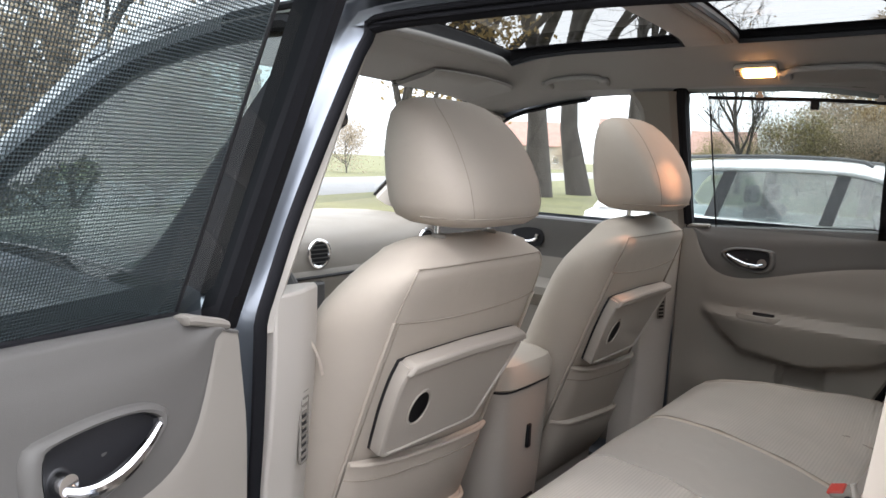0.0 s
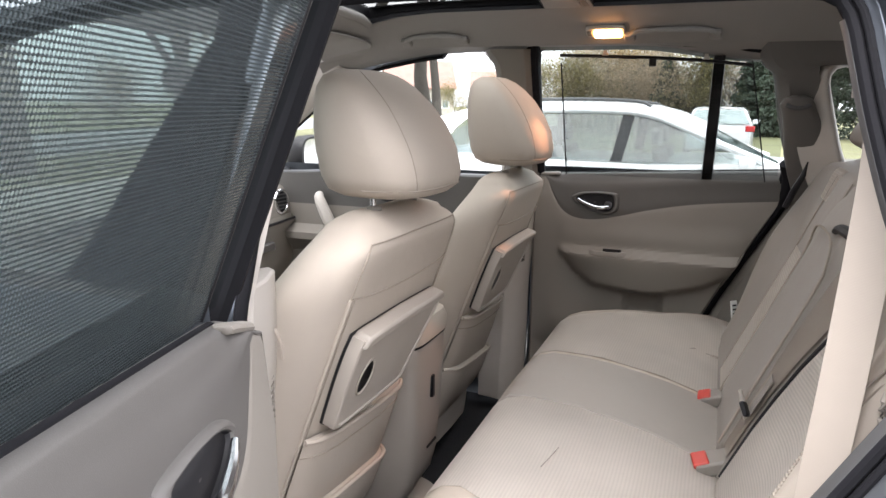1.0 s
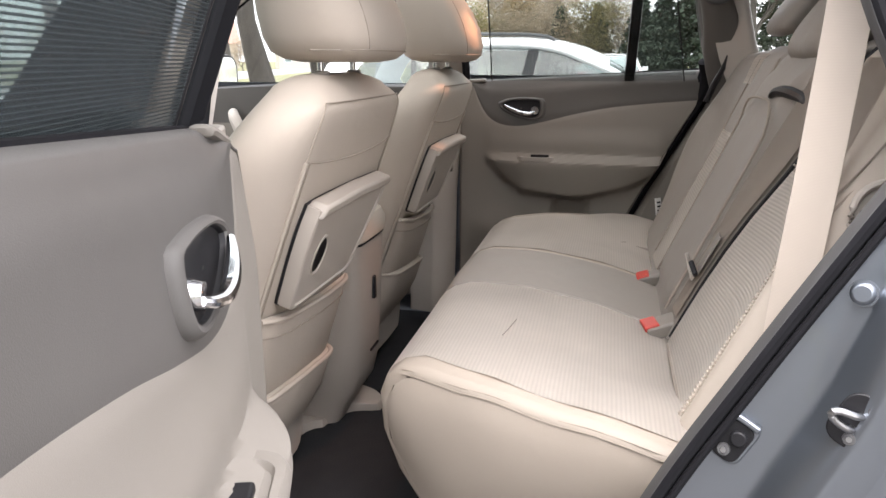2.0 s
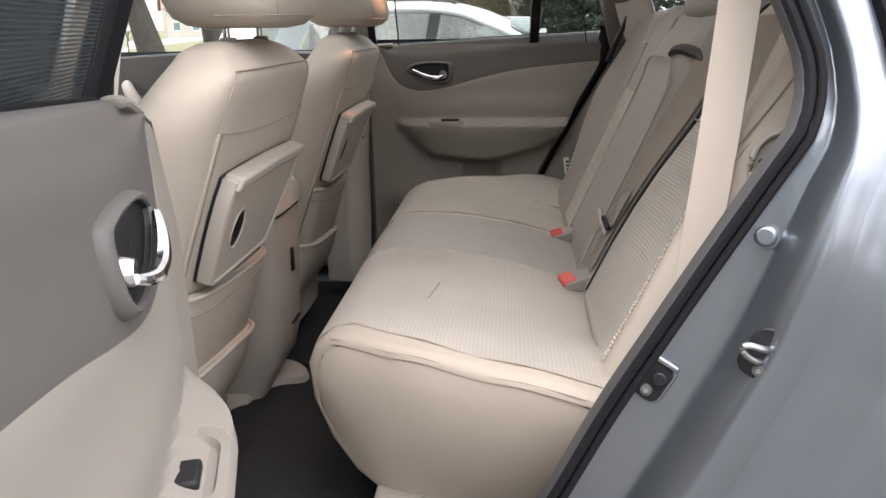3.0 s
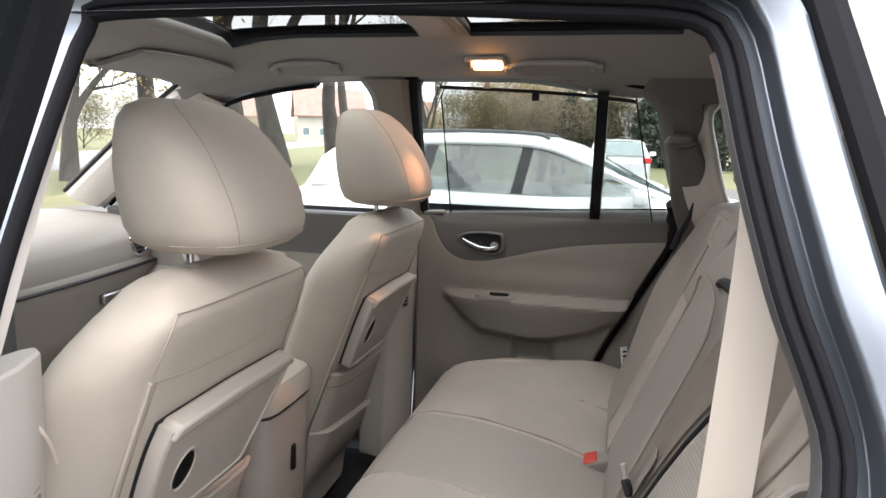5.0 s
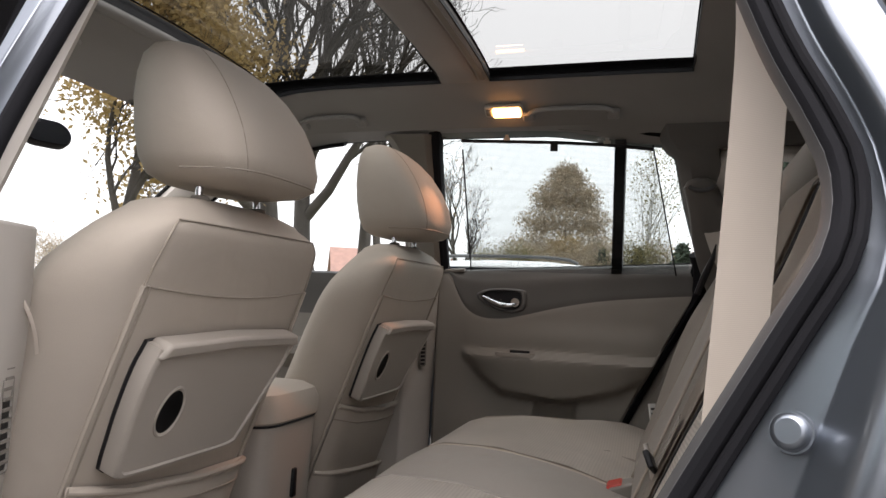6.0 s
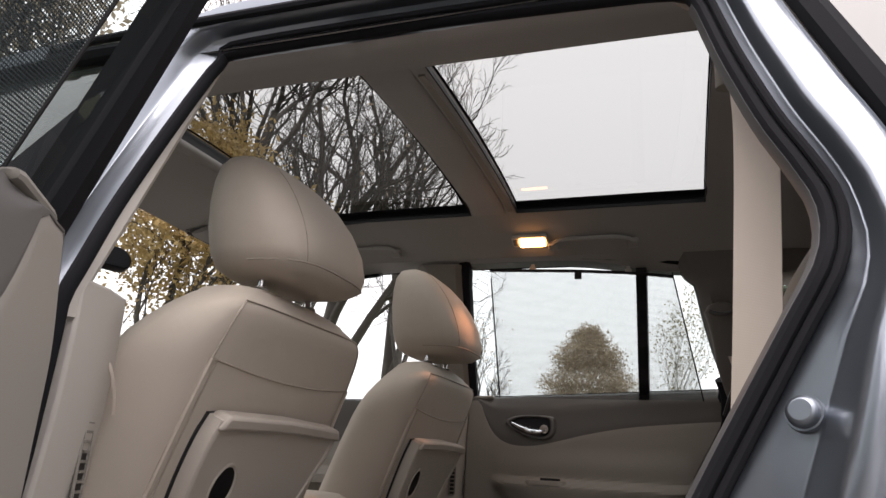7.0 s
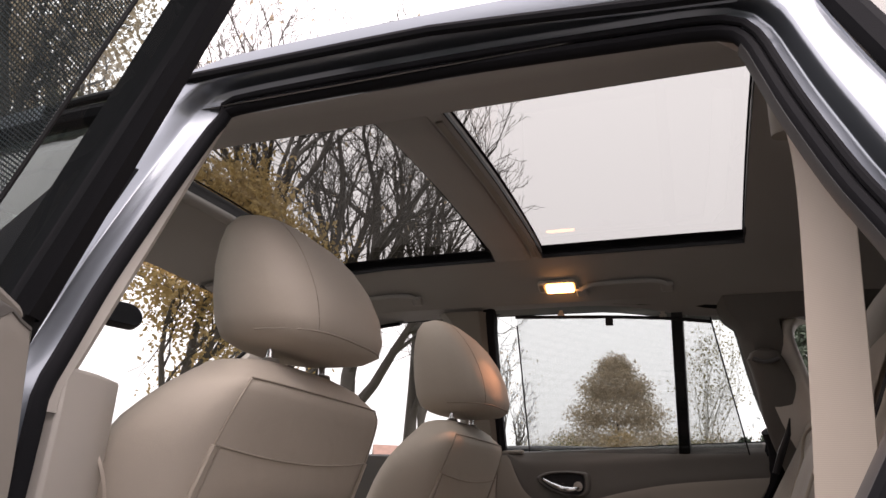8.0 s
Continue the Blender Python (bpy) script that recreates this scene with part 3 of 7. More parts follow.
# inner linings of pillars, both sides
for sx in (-1, 1):
    # side header, from the seal to the roof lining
    rows = []
    for y in np.linspace(-1.6, 0.72, 34):
        drop = 0.24 * max(0, y - 0.16) ** 2
        low_z = 0.0 if sx < 0 else 0.027 - 0.040 * step(-0.25, -0.62, y)
        rows.append([Vector((sx * 0.560, y, liner_z(0.56, y) + 0.004)), Vector((sx * 0.598, y, 1.518 - drop + low_z * 0.5)), Vector((sx * 0.616, y, 1.502 - drop + low_z)), Vector((sx * 0.640, y, 1.496 - drop + low_z))])
    part("side_lining", loft(rows, False, False), HEADLINER, head)
    # middle pillar, upper
    rows = []
    for z in np.linspace(1.08, 1.50 if sx < 0 else 1.525, 20):
        x = x_in(z)
        w = 0.0 if sx < 0 else 0.022 + 0.035 * step(1.45, 1.54, z) ** 2
        rows.append([Vector((sx * (x - 0.006), 0.020, z)), Vector((sx * (x - 0.022), 0.017, z)), Vector((sx * (x - 0.040), 0.034, z)), Vector((sx * (x - 0.042), 0.085 + w, z)), Vector((sx * (x - 0.016), 0.110 + w, z)), Vector((sx * (x + 0.02), 0.118 + w, z))])
    # far trim takes the darker plastic, so its shade sits in the colour
    part("middle_pillar_trim", loft(rows, False, False), PLASTIC_PALE if sx < 0 else PLASTIC, car_body, "pale beige plastic pillar trim" if sx < 0 else "pillar trim in beige darkened for shade")
    # middle pillar, lower with an air vent
    low = thing("pillar_vent_trim", "beige plastic lower pillar trim with a slatted air vent", "pillar trim", "pillar trims")
    rows = []
    for z in np.linspace(0.40, 1.127, 12):
        x = 0.774 - 0.03 * step(0.7, 0.4, z)
        g = 0.025 * step(1.05, 0.75, z)
        dp = 0.070 * step(0.92, 1.10, z)
        rows.append([Vector((sx * (x + 0.004), 0.030 + g, z)), Vector((sx * x, 0.018 + g, z)), Vector((sx * (x - 0.052), 0.030 + g, z)), Vector((sx * (x - 0.104), 0.054 + g, z)), Vector((sx * (x - 0.116), 0.072 + g, z)), Vector((sx * (x - 0.10), 0.15 + g - dp, z)), Vector((sx * (x + 0.0), 0.155 + g - dp, z))])
    soften(part("body", loft(rows, True, True), PLASTIC_PALE, low), 0.004)
    fwd = Vector((0.052 * sx * -1, 0.024, 0)).normalized()
    nrm = Vector((-0.024 * sx, -0.052, 0)).normalized()
    o = Vector((sx * 0.6975, 0.0528, 0.930)) + nrm * 0.0005
    up = Vector((0, 0, 1))
    m = Matrix((( fwd.x, up.x, nrm.x, o.x), (fwd.y, up.y, nrm.y, o.y), (fwd.z, up.z, nrm.z, o.z), (0, 0, 0, 1)))
    part("vent_recess", slab(rounded(0.020, 0.128, 0.004), 0.003, m), BLACK, low, "dark vent slot")
    for k in range(11):
        b = bmesh.new()
        box(-0.009, 0.009, -0.0016, 0.0016, 0.002, 0.0060, b, m @ Matrix.Translation((0, -0.055 + k * 0.011, 0)))
        part("slat", b, PLASTIC, low)
    rim = [m @ Vector((a, b2, 0.003)) for a, b2 in rounded(0.024, 0.132, 0.005)]
    part("vent_rim", tube(rim, 0.0022, 6, True, up=nrm), PLASTIC, low)
    # rear pillar lining, from the seal to the quarter light
    rows_u, rows_l = [], []
    for i in idx:
        y, z = APERTURE[i]
        x = x_in(z)
        yb = glass_front(z) - 0.035
        if z > 1.20:
            rows_u.append([Vector((sx * (x + 0.002), y + 0.003, z)), Vector((sx * (x - 0.02), y - 0.006, z)), Vector((sx * (x - 0.045), y - 0.03, z)), Vector((sx * (x - 0.050), lerp(y - 0.03, yb, 0.5), z)), Vector((sx * (x - 0.045), yb, z)), Vector((sx * (x + 0.045), yb - 0.02, z))])
        if z < 1.22:
            rows_l.append([Vector((sx * (x + 0.002), y + 0.003, z)), Vector((sx * (x - 0.02), y - 0.006, z)), Vector((sx * (x - 0.05), y - 0.04, z)), Vector((sx * (x - 0.075), -0.85, z)), Vector((sx * (x - 0.08), -1.1, z)), Vector((sx * (x - 0.08), -1.72, z))])
    for z, y in ((1.470, -0.618), (1.495, -0.600), (1.530, -0.590)):
        x = x_in(z)
        yb = glass_front(1.455) - 0.035 - (0.6 if z > 1.48 else 0.0) * 1.2
        rows_u.append([Vector((sx * (x + 0.002), y, z)), Vector((sx * (x - 0.02), y - 0.006, z)), Vector((sx * (x - 0.045), y - 0.03, z)), Vector((sx * (x - 0.050), lerp(y - 0.03, yb, 0.5), z)), Vector((sx * (x - 0.045), yb, z)), Vector((sx * (x + 0.045), yb - 0.02, z))])
    part("rear_pillar_trim", loft(rows_u, False, False), TAUPE, car_body, "taupe rear pillar trim")
    part("boot_side_trim", loft(rows_l, False, False), PLASTIC, car_body, "beige boot side trim")
    rows = []
    for z in np.linspace(1.20, 1.47, 8):
        x = x_in(z)
        rows.append([Vector((sx * (x + 0.045), -1.35 + 0.25 * (z - 1.165), z)), Vector((sx * (x - 0.045), -1.33 + 0.25 * (z - 1.165), z)), Vector((sx * (x - 0.08), -1.72, z))])
    part("tail_pillar_trim", loft(rows, False, False), PLASTIC, car_body)
    rows = [[Vector((sx * (x_in(z) + dx), y, z)) for y in np.linspace(-0.80, -1.35, 6)] for z, dx in ((1.20, -0.05), (1.21, 0.0), (1.18, 0.048))]
    part("quarter_sill_trim", loft(rows, False, False), PLASTIC, car_body)
    # pale arched surround of the quarter light
    inner = smooth_line([(-0.850, 1.19), (-0.822, 1.26), (-0.800, 1.34), (-0.780, 1.42), (-0.779, 1.448), (-0.792, 1.467), (-0.815, 1.473), (-0.88, 1.455), (-1.05, 1.425), (-1.28, 1.39)], 36)
    rows = []
    for k, q in enumerate(inner):
        a, b = inner[max(0, k - 1)], inner[min(35, k + 1)]
        dy, dz = b[0] - a[0], b[1] - a[1]
        ln = math.hypot(dy, dz)
        ny, nz = -dz / ln, dy / ln
        if ny * (q[0] + 1.05) + nz * (q[1] - 1.25) < 0:
            ny, nz = -ny, -nz
        rows.append([Vector((sx * x, q[0] + ny * g, q[1] + nz * g)) for x, g in ((0.660, -0.004), (0.632, 0.0), (0.612, 0.004), (0.604, 0.012), (0.606, 0.022), (0.618, 0.030), (0.640, 0.060), (0.645, 0.10))])
    part("quarter_window_surround", loft(rows, False, False), PLASTIC_PALE, car_body, "pale arched window surround", angle=60)

# shut-face fittings on the open side
def on_shut(y, z, lift=0.0):
    """A frame on the rear shut face: z away from the face, x up along the opening."""
    i = min(range(len(APERTURE)), key=lambda k: (APERTURE[k][0] - y) ** 2 + (APERTURE[k][1] - z) ** 2)
    a, n = APERTURE[i], AP_N[i]
    w = shut_width(a[0], a[1], n)
    d = (y - a[0]) * n[0] + (z - a[1]) * n[1]
    dx = 0.074 - 0.044 * step(1.0, 1.2, z)
    f = float(np.interp(d / w, (0.06, 0.56, 0.63, 0.80, 1.0), (0.02, 0.19, 0.222, 0.79, 1.02)))
    o = Vector((-(x_in(z) + dx * f), y, z))
    out = Vector((-w * 0.5, -n[0] * dx * 0.22, -n[1] * dx * 0.22)).normalized()
    t = Vector((0, -n[1], n[0])).normalized()
    if t.z < 0:
        t = -t
    t = (t - out * t.dot(out)).normalized()
    s = out.cross(t)
    o = o + out * lift
    return Matrix(((t.x, s.x, out.x, o.x), (t.y, s.y, out.y, o.y), (t.z, s.z, out.z, o.z), (0, 0, 0, 1)))


stub = thing("rubber_buffer", "round grey rubber buffer on the door shut face", "buffer")
m = on_shut(-0.686, 0.995)
part("foot", disc(0.0135, 0.004, m @ Matrix.Translation((0, 0, 0.001)), r2=0.013), PAINT, stub)
soften(part("cap", disc(0.012, 0.010, m @ Matrix.Translation((0, 0, 0.005)), r2=0.0105), PAINT, stub), 0.003)
striker = thing("door_striker", "steel door striker loop on a bolted plate", "door striker")
m = on_shut(-0.680, 0.887) @ Matrix.Diagonal((0.9, -0.9, 0.9, 1))
soften(part("plate", slab(rounded(0.060, 0.044, 0.017), 0.005, m), BLACK, striker, "dark steel plate"), 0.0015)
line = smooth_line([(0.007, 0.000, 0.003), (0.007, -0.006, 0.016), (0.004, -0.022, 0.026), (-0.002, -0.026, 0.027), (-0.007, -0.018, 0.023), (-0.009, -0.004, 0.014), (-0.009, 0.000, 0.003)], 26)
part("loop", tube([m @ Vector(p) for p in line], 0.0036, 10), STEEL, striker, "steel loop")
for a, c2 in ((0.019, 0.006), (-0.019, 0.004)):
    part("bolt", disc(0.0070, 0.003, m @ Matrix.Translation((a, c2, 0.0062)), sides=18, r2=0.0060), DARK, striker)
    part("bolt_socket", disc(0.0030, 0.002, m @ Matrix.Translation((a, c2, 0.0077)), sides=8), STEEL, striker)
guide = thing("door_guide", "small steel door guide bracket on the shut face", "door bracket")
m = on_shut(-0.588, 0.826)
soften(part("base_plate", slab(rounded(0.054, 0.036, 0.012), 0.004, m), PAINT, guide, "painted bracket plate"), 0.0015)
soften(part("bracket", slab(rounded(0.046, 0.029, 0.010), 0.004, m @ Matrix.Translation((-0.002, 0, 0.003))), BLACK, guide), 0.0015)
soften(part("flange", slab(rounded(0.007, 0.030, 0.003), 0.010, m @ Matrix.Translation((0.024, 0, 0.0))), PAINT, guide), 0.002)
part("stud", disc(0.0070, 0.006, m @ Matrix.Translation((-0.014, 0.002, 0.008)), sides=20, r2=0.0062), DARK, guide)
part("stud_pin", disc(0.0028, 0.003, m @ Matrix.Translation((-0.014, 0.002, 0.0115)), sides=12), STEEL, guide)
soften(part("roller", disc(0.0085, 0.009, m @ Matrix.Translation((0.005, -0.003, 0.009)), sides=20), BLACK, guide), 0.002)

tagged(finish("floor", box(-0.78, 0.78, -0.30, 1.25, 0.30, 0.345), CARPET), "dark grey carpeted car floor", "floor", kind="structure")
sill = thing("door_sill", "beige plastic sill trim along the floor", "sill trim")
rows = [[Vector((x, y, z)) for x, z in ((-0.80, 0.40), (-0.775, 0.415), (-0.72, 0.41), (-0.69, 0.385), (-0.685, 0.34))] for y in np.linspace(-0.42, 0.10, 8)]
part("cover", loft(rows, False, False), PLASTIC, sill)
rows = [[Vector((-x, y, z)) for x, z in ((-0.80, 0.40), (-0.775, 0.415), (-0.72, 0.41), (-0.69, 0.385), (-0.685, 0.34))] for y in np.linspace(-0.42, 0.10, 8)]
part("cover", loft(rows, False, False), PLASTIC, sill)

# ---------------------------------------------------------------- doors
HINGE = Vector((0.915, 0.0755, 0))


def aperture_rear(z):
    c = [(p[1], p[0]) for p, n in zip(APERTURE, AP_N) if n[0] < -0.3]
    c.sort()
    return float(np.interp(z, [a for a, _ in c], [b for _, b in c]))


SPLIT = smooth_line([(0.020, 1.165), (-0.012, 1.132), (-0.030, 1.090), (-0.064, 1.040), (-0.115, 1.014), (-0.185, 1.012), (-0.260, 1.028), (-0.340, 1.050), (-0.450, 1.073), (-0.600, 1.090), (-0.720, 1.100)], 60)


def split_z(y):
    return float(np.interp(-y, -SPLIT[:, 0], SPLIT[:, 1]))


def panel_x(y, z):
    """Half width of the door's inner panel, with its armrest and pocket."""
    x = 0.738 + 0.012 * step(1.0, 1.15, z)
    nose = max(0.0, min(1.0, (-0.062 - y) / 0.13))
    along = math.sqrt(1 - (1 - nose) ** 2) * step(-0.645, -0.58, y)
    zl = float(np.interp(-y, (0.08, 0.12, 0.18, 0.35, 0.50, 0.58, 0.63), (0.885, 0.845, 0.802, 0.782, 0.822, 0.862, 0.90)))
    x -= 0.052 * along * step(zl - 0.010, zl + 0.014, z) * step(0.928, 0.902, z) * (0.55 + 0.45 * step(zl, 0.91, z))
    x -= 0.010 * along * step(0.90, 0.93, z) * step(1.02, 0.95, z)
    x += 0.022 * step(-0.27, -0.29, y) * step(-0.40, -0.375, y) * step(0.80, 0.775, z) * step(0.70, 0.73, z)
    x -= 0.018 * math.exp(-((y + 0.08) / 0.07) ** 2 - ((z - 0.66) / 0.08) ** 2)
    return x - 0.02 * step(0.6, 0.45, z)


def rear_door(name, sx, m, label, opened):
    d = thing(name, label, "car door", "rear doors", at=m)
    back = Matrix.Translation((-sx * HINGE.x, -HINGE.y, 0))

    def add(nm, bm, mat, parent=None, lab="", bevel=0.0):
        bm.transform(back)
        ob = part(nm, bm, mat, parent or d, lab)
        if bevel:
            soften(ob, bevel)
        return ob

    def belt(y):
        """Height of the panel's upper edge."""
        return 1.146 - 0.066 * (y + 0.03) - 0.014 * step(-0.03, 0.022, y) if opened else 1.145 - 0.053 * (y + 0.03)

    S = np.linspace(0, 1, 60)
    up, low = [], []
    for s in S:
        ru, rl = [], []
        y_mid = lerp(0.020, aperture_rear(1.06) + 0.008, s)
        zs = min(split_z(y_mid), belt(y_mid) - 0.004)
        for t in np.linspace(0, 1, 12):
            z = lerp(zs, belt(y_mid), t)
            y = lerp(0.020, aperture_rear(z) + 0.010, s)
            ru.append(Vector((sx * (panel_x(y, z) + 0.0015 * step(0.10, 0.0, t) + 0.012 * step(0.60, 1.0, t) ** 2), y, z)))
        for dx, dz in ((0.003, 0.0035), (0.010, 0.006), (0.022, 0.007), (0.032, 0.003)):
            ru.append(ru[11] + Vector((sx * dx, 0, dz)))
        for t in np.linspace(0, 1, 84):
            z = lerp(0.43, zs, t)
            y = lerp(0.020, aperture_rear(z) + 0.010, s)
            rl.append(Vector((sx * (panel_x(y, z) + 0.0015 * step(0.985, 1.0, t)), y, z)))
        up.append(ru)
        low.append(rl)
    add("upper_panel", loft(up, False, False), GREYTRIM, lab="grey taupe upper door panel")
    add("lower_panel", loft(low, False, False), PLASTIC, lab="beige moulded lower door panel")
    # edge round the panel towards the outer skin
    rim = []
    front = [(0.020, z) for z in np.linspace(0.43, belt(0.02) - 0.002, 16)]
    rear = [(aperture_rear(z) + 0.010, z) for z in np.linspace(belt(-0.7) - 0.002, 0.43, 20)]
    for border in (front, rear):
        rim = []
        for dx, g in ((0.0, 0.0), (0.003, 0.005), (0.010, 0.009), (0.03, 0.012), (0.075, 0.014)):
            r = []
            for y, z in border:
                n = Vector((y + 0.32, z - 0.8)).normalized()
                r.append(Vector((sx * (panel_x(y, z) + dx), y + n[0] * g, z + n[1] * g * (0.0 if z > 1.1 else 1))))
            rim.append(r)
        add("panel_edge", loft(rim, False, False), PLASTIC, lab="beige door panel edge")
    rows = [[Vector((sx * (panel_x(y, 1.152) + dx), y, z + belt(y) - 1.152)) for dx, z in ((0.026, 1.146), (0.030, 1.154), (0.036, 1.150), (0.045, 1.13), (0.075, 1.13), (0.09, 1.155))] for y in np.linspace(0.018, aperture_rear(1.152) + 0.012, 14)]
    add("belt_channel", loft(rows, False, False), RUBBER, lab="black window channel")
    # outer skin
    rows = []
    for z in np.linspace(0.40, 1.165, 18):
        rows.append([Vector((sx * (x_out(z) - 0.004), y, z)) for y in np.linspace(0.070, aperture_rear(z) - shut_width(-0.6, z, (-1, 0)) * 0.9, 12)])
    add("outer_skin", loft(rows, False, False), PAINT, lab="silver-grey painted door skin")
    shut = []
    for z in np.linspace(0.42, 1.16, 14):
        shut.append([Vector((sx * (panel_x(0.02, z) + 0.06), 0.034, z)), Vector((sx * (panel_x(0.02, z) + 0.09), 0.055, z)), Vector((sx * (x_out(z) - 0.006), 0.068, z))])
    add("shut_face", loft(shut, False, False), PAINT)
    shut = []
    for z in np.linspace(0.42, 1.16, 14):
        yr = aperture_rear(z)
        shut.append([Vector((sx * (panel_x(yr, z) + 0.06), yr - 0.005, z)), Vector((sx * (x_out(z) - 0.006), yr - shut_width(-0.6, z, (-1, 0)) * 0.9, z))])
    add("shut_face", loft(shut, False, False), PAINT)

    # window frame
    lay, front, rise, wide = (0.042, 0.064, 0.0, 0.0) if opened else (0.0, 0.0, 0.031, 0.016)

    def gx(z):
        return 0.768 + lay - (0.150 - 0.016 * (sx < 0)) * (z - 1.15) / 0.345

    frame_line = smooth_line([(0.006 + front, 1.150), (0.004 + front, 1.30), (0.000 + front, 1.44), (-0.004 + front, 1.498), (-0.035 + front, 1.514 + rise), (-0.30, 1.512 + rise * 0.7), (-0.55 - wide, 1.492 + rise * 0.6), (-0.618 - wide, 1.474 + rise * 0.6), (-0.642 - wide, 1.437), (-0.668 - wide, 1.33), (-0.690 - wide, 1.24), (-0.672 - wide, 1.150)], 70)
    cy = -0.33
    outer, inner = [], []
    rows = [[], [], [], [], [], [], []]
    for i, (y, z) in enumerate(frame_line):
        a, b = frame_line[max(0, i - 1)], frame_line[min(len(frame_line) - 1, i + 1)]
        t = np.array(b) - np.array(a)
        n = np.array((-t[1], t[0])) / np.linalg.norm(t)
        if n @ (np.array((y, z)) - np.array((cy, 1.25))) < 0:
            n = -n
        for k, (off, dx) in enumerate(((-0.002, 0.012), (-0.001, -0.010), (0.006, -0.018), (0.030, -0.014), (0.040, 0.004), (0.040, 0.035), (0.000, 0.030))):
            rows[k].append(Vector((sx * (gx(z) + dx), y + n[0] * off, z + n[1] * off)))
    add("window_frame", loft(rows, False, False, loop=True), RUBBER, lab="black window frame")
    # wide black cover of the frame's hinge side, which laps over the middle pillar
    rows = []
    for z in np.linspace(1.10, 1.505, 8):
        q = (z - 1.15) / 0.35
        yf, xf = 0.126 - 0.004 * q, (0.812 - 0.130 * q if opened else 0.806 - 0.130 * q)
        rows.append([Vector((sx * (gx(z) - 0.008), front, z)), Vector((sx * (gx(z) - 0.016), front + 0.010, z)), Vector((sx * (xf - 0.010), yf - 0.030, z)), Vector((sx * (xf - 0.004), yf - 0.006, z)),
                     Vector((sx * (xf + 0.006), yf, z)), Vector((sx * (xf + 0.012), yf - 0.006, z)), Vector((sx * (gx(z) + 0.02), front + 0.004, z))])
    add("frame_cover", loft(rows, True, True), RUBBER, lab="matt black frame cover")
    panes = []
    for y in np.linspace(front, -0.67 - wide, 20):
        ztop = 1.518 if y > -0.3 else float(np.interp(-y, (0.3, 0.55 + wide, 0.618 + wide, 0.642 + wide, 0.668 + wide, 0.690 + wide), (1.518, 1.498, 1.48, 1.44, 1.335, 1.245)))
        panes.append([Vector((sx * gx(z), y, z)) for z in np.linspace(1.14, max(1.16, ztop + rise), 6)])
    ob = add("pane", loft(panes, False, False), GLASS_REAR, lab="faintly tinted door window glass")
    ob.visible_shadow = False
    div = [[Vector((sx * (gx(z) + dx), y, z)) for dx, y in ((-0.014, -0.480 - 0.03 * (z - 1.15)), (-0.014, -0.508 - 0.03 * (z - 1.15)), (0.010, -0.510 - 0.03 * (z - 1.15)), (0.010, -0.478 - 0.03 * (z - 1.15)))] for z in np.linspace(1.145, 1.50, 5)]
    add("window_divider", loft(div, True, True), BLACK, lab="black window divider bar")
    sillcap = [[Vector((sx * (0.742 + dx), y, z + belt(y) - 1.152)) for dx, z in ((0.034, 1.150), (0.035, 1.160), (0.040, 1.161), (0.044, 1.150))] for y in np.linspace(0.015, -0.70, 14)]
    add("window_seal", loft(sillcap, False, False), RUBBER, lab="black window sill seal")
    # handle: bowl, rim and chrome lever
    hc = Vector((0.735, -0.168, 1.066))

    def hp(a, b, out):
        """A place on the panel: a along the door towards its rear, b up, out into the cabin."""
        y, z = hc.y - a, hc.z + b
        return Vector((sx * (panel_x(y, z) - out), y, z))

    drop = smooth_line([(-0.058, 0.012), (-0.036, 0.023), (0.0, 0.027), (0.040, 0.026), (0.058, 0.020), (0.060, -0.012), (0.044, -0.027), (0.010, -0.027), (-0.026, -0.016), (-0.052, 0.000)], 40, True)
    bowl = [[hp(a * k, b * k, o) for a, b in drop] for k, o in ((1.0, 0.006), (0.96, 0.002), (0.90, 0.0012), (0.35, 0.0012), (0.05, 0.0012))]
    add("handle_bowl", loft(bowl, True, False), BLACK, lab="dark handle bowl")
    rimh = [[hp(a * k, b * k, o) for a, b in drop] for k, o in ((1.27, -0.002), (1.25, 0.003), (1.20, 0.007), (1.12, 0.009), (1.04, 0.008), (0.98, 0.002))]
    add("handle_rim", loft(rimh, True, False), GREYTRIM)
    lever = smooth_line([(-0.052, 0.009, 0.012), (-0.028, -0.003, 0.016), (0.0, -0.013, 0.018), (0.024, -0.015, 0.018), (0.038, -0.013, 0.015), (0.046, -0.010, 0.010)], 26)
    add("handle_lever", tube([hp(a, b, o) for a, b, o in lever], [0.0036 + 0.0030 * math.sin(math.pi * k / 25) for k in range(26)], 10), CHROME, lab="chrome door lever")
    add("lever_pivot", disc(0.0125, 0.012, Matrix.Translation(hp(0.044, -0.006, 0.005)) @ Matrix.Rotation(radians(90), 4, "Y"), r2=0.009), CHROME)
    # window switch on the armrest
    sw = bmesh.new()
    loft([[Vector((sx * 0.716 + a * k, -0.222 + b * k, 0.906 + h)) for a, b in rounded(0.058, 0.120, 0.027)] for k, h in ((1.05, 0.0), (1.0, 0.008), (0.93, 0.012), (0.70, 0.0125), (0.62, 0.008), (0.02, 0.008))], True, True, sw)
    add("switch_pod", sw, PLASTIC)
    sw = bmesh.new()
    box(-0.010, 0.010, -0.015, 0.015, 0, 0.010, sw, Matrix.Translation((sx * 0.717, -0.228, 0.912)))
    add("window_switch", sw, BLACK, lab="black window switch", bevel=0.003)
    # arm rest slot
    if sx > 0:
        b = bmesh.new()
        box(-0.003, 0.003, -0.028, 0.028, -0.004, 0.004, b, Matrix.Translation((0.711, -0.235, 0.921)))
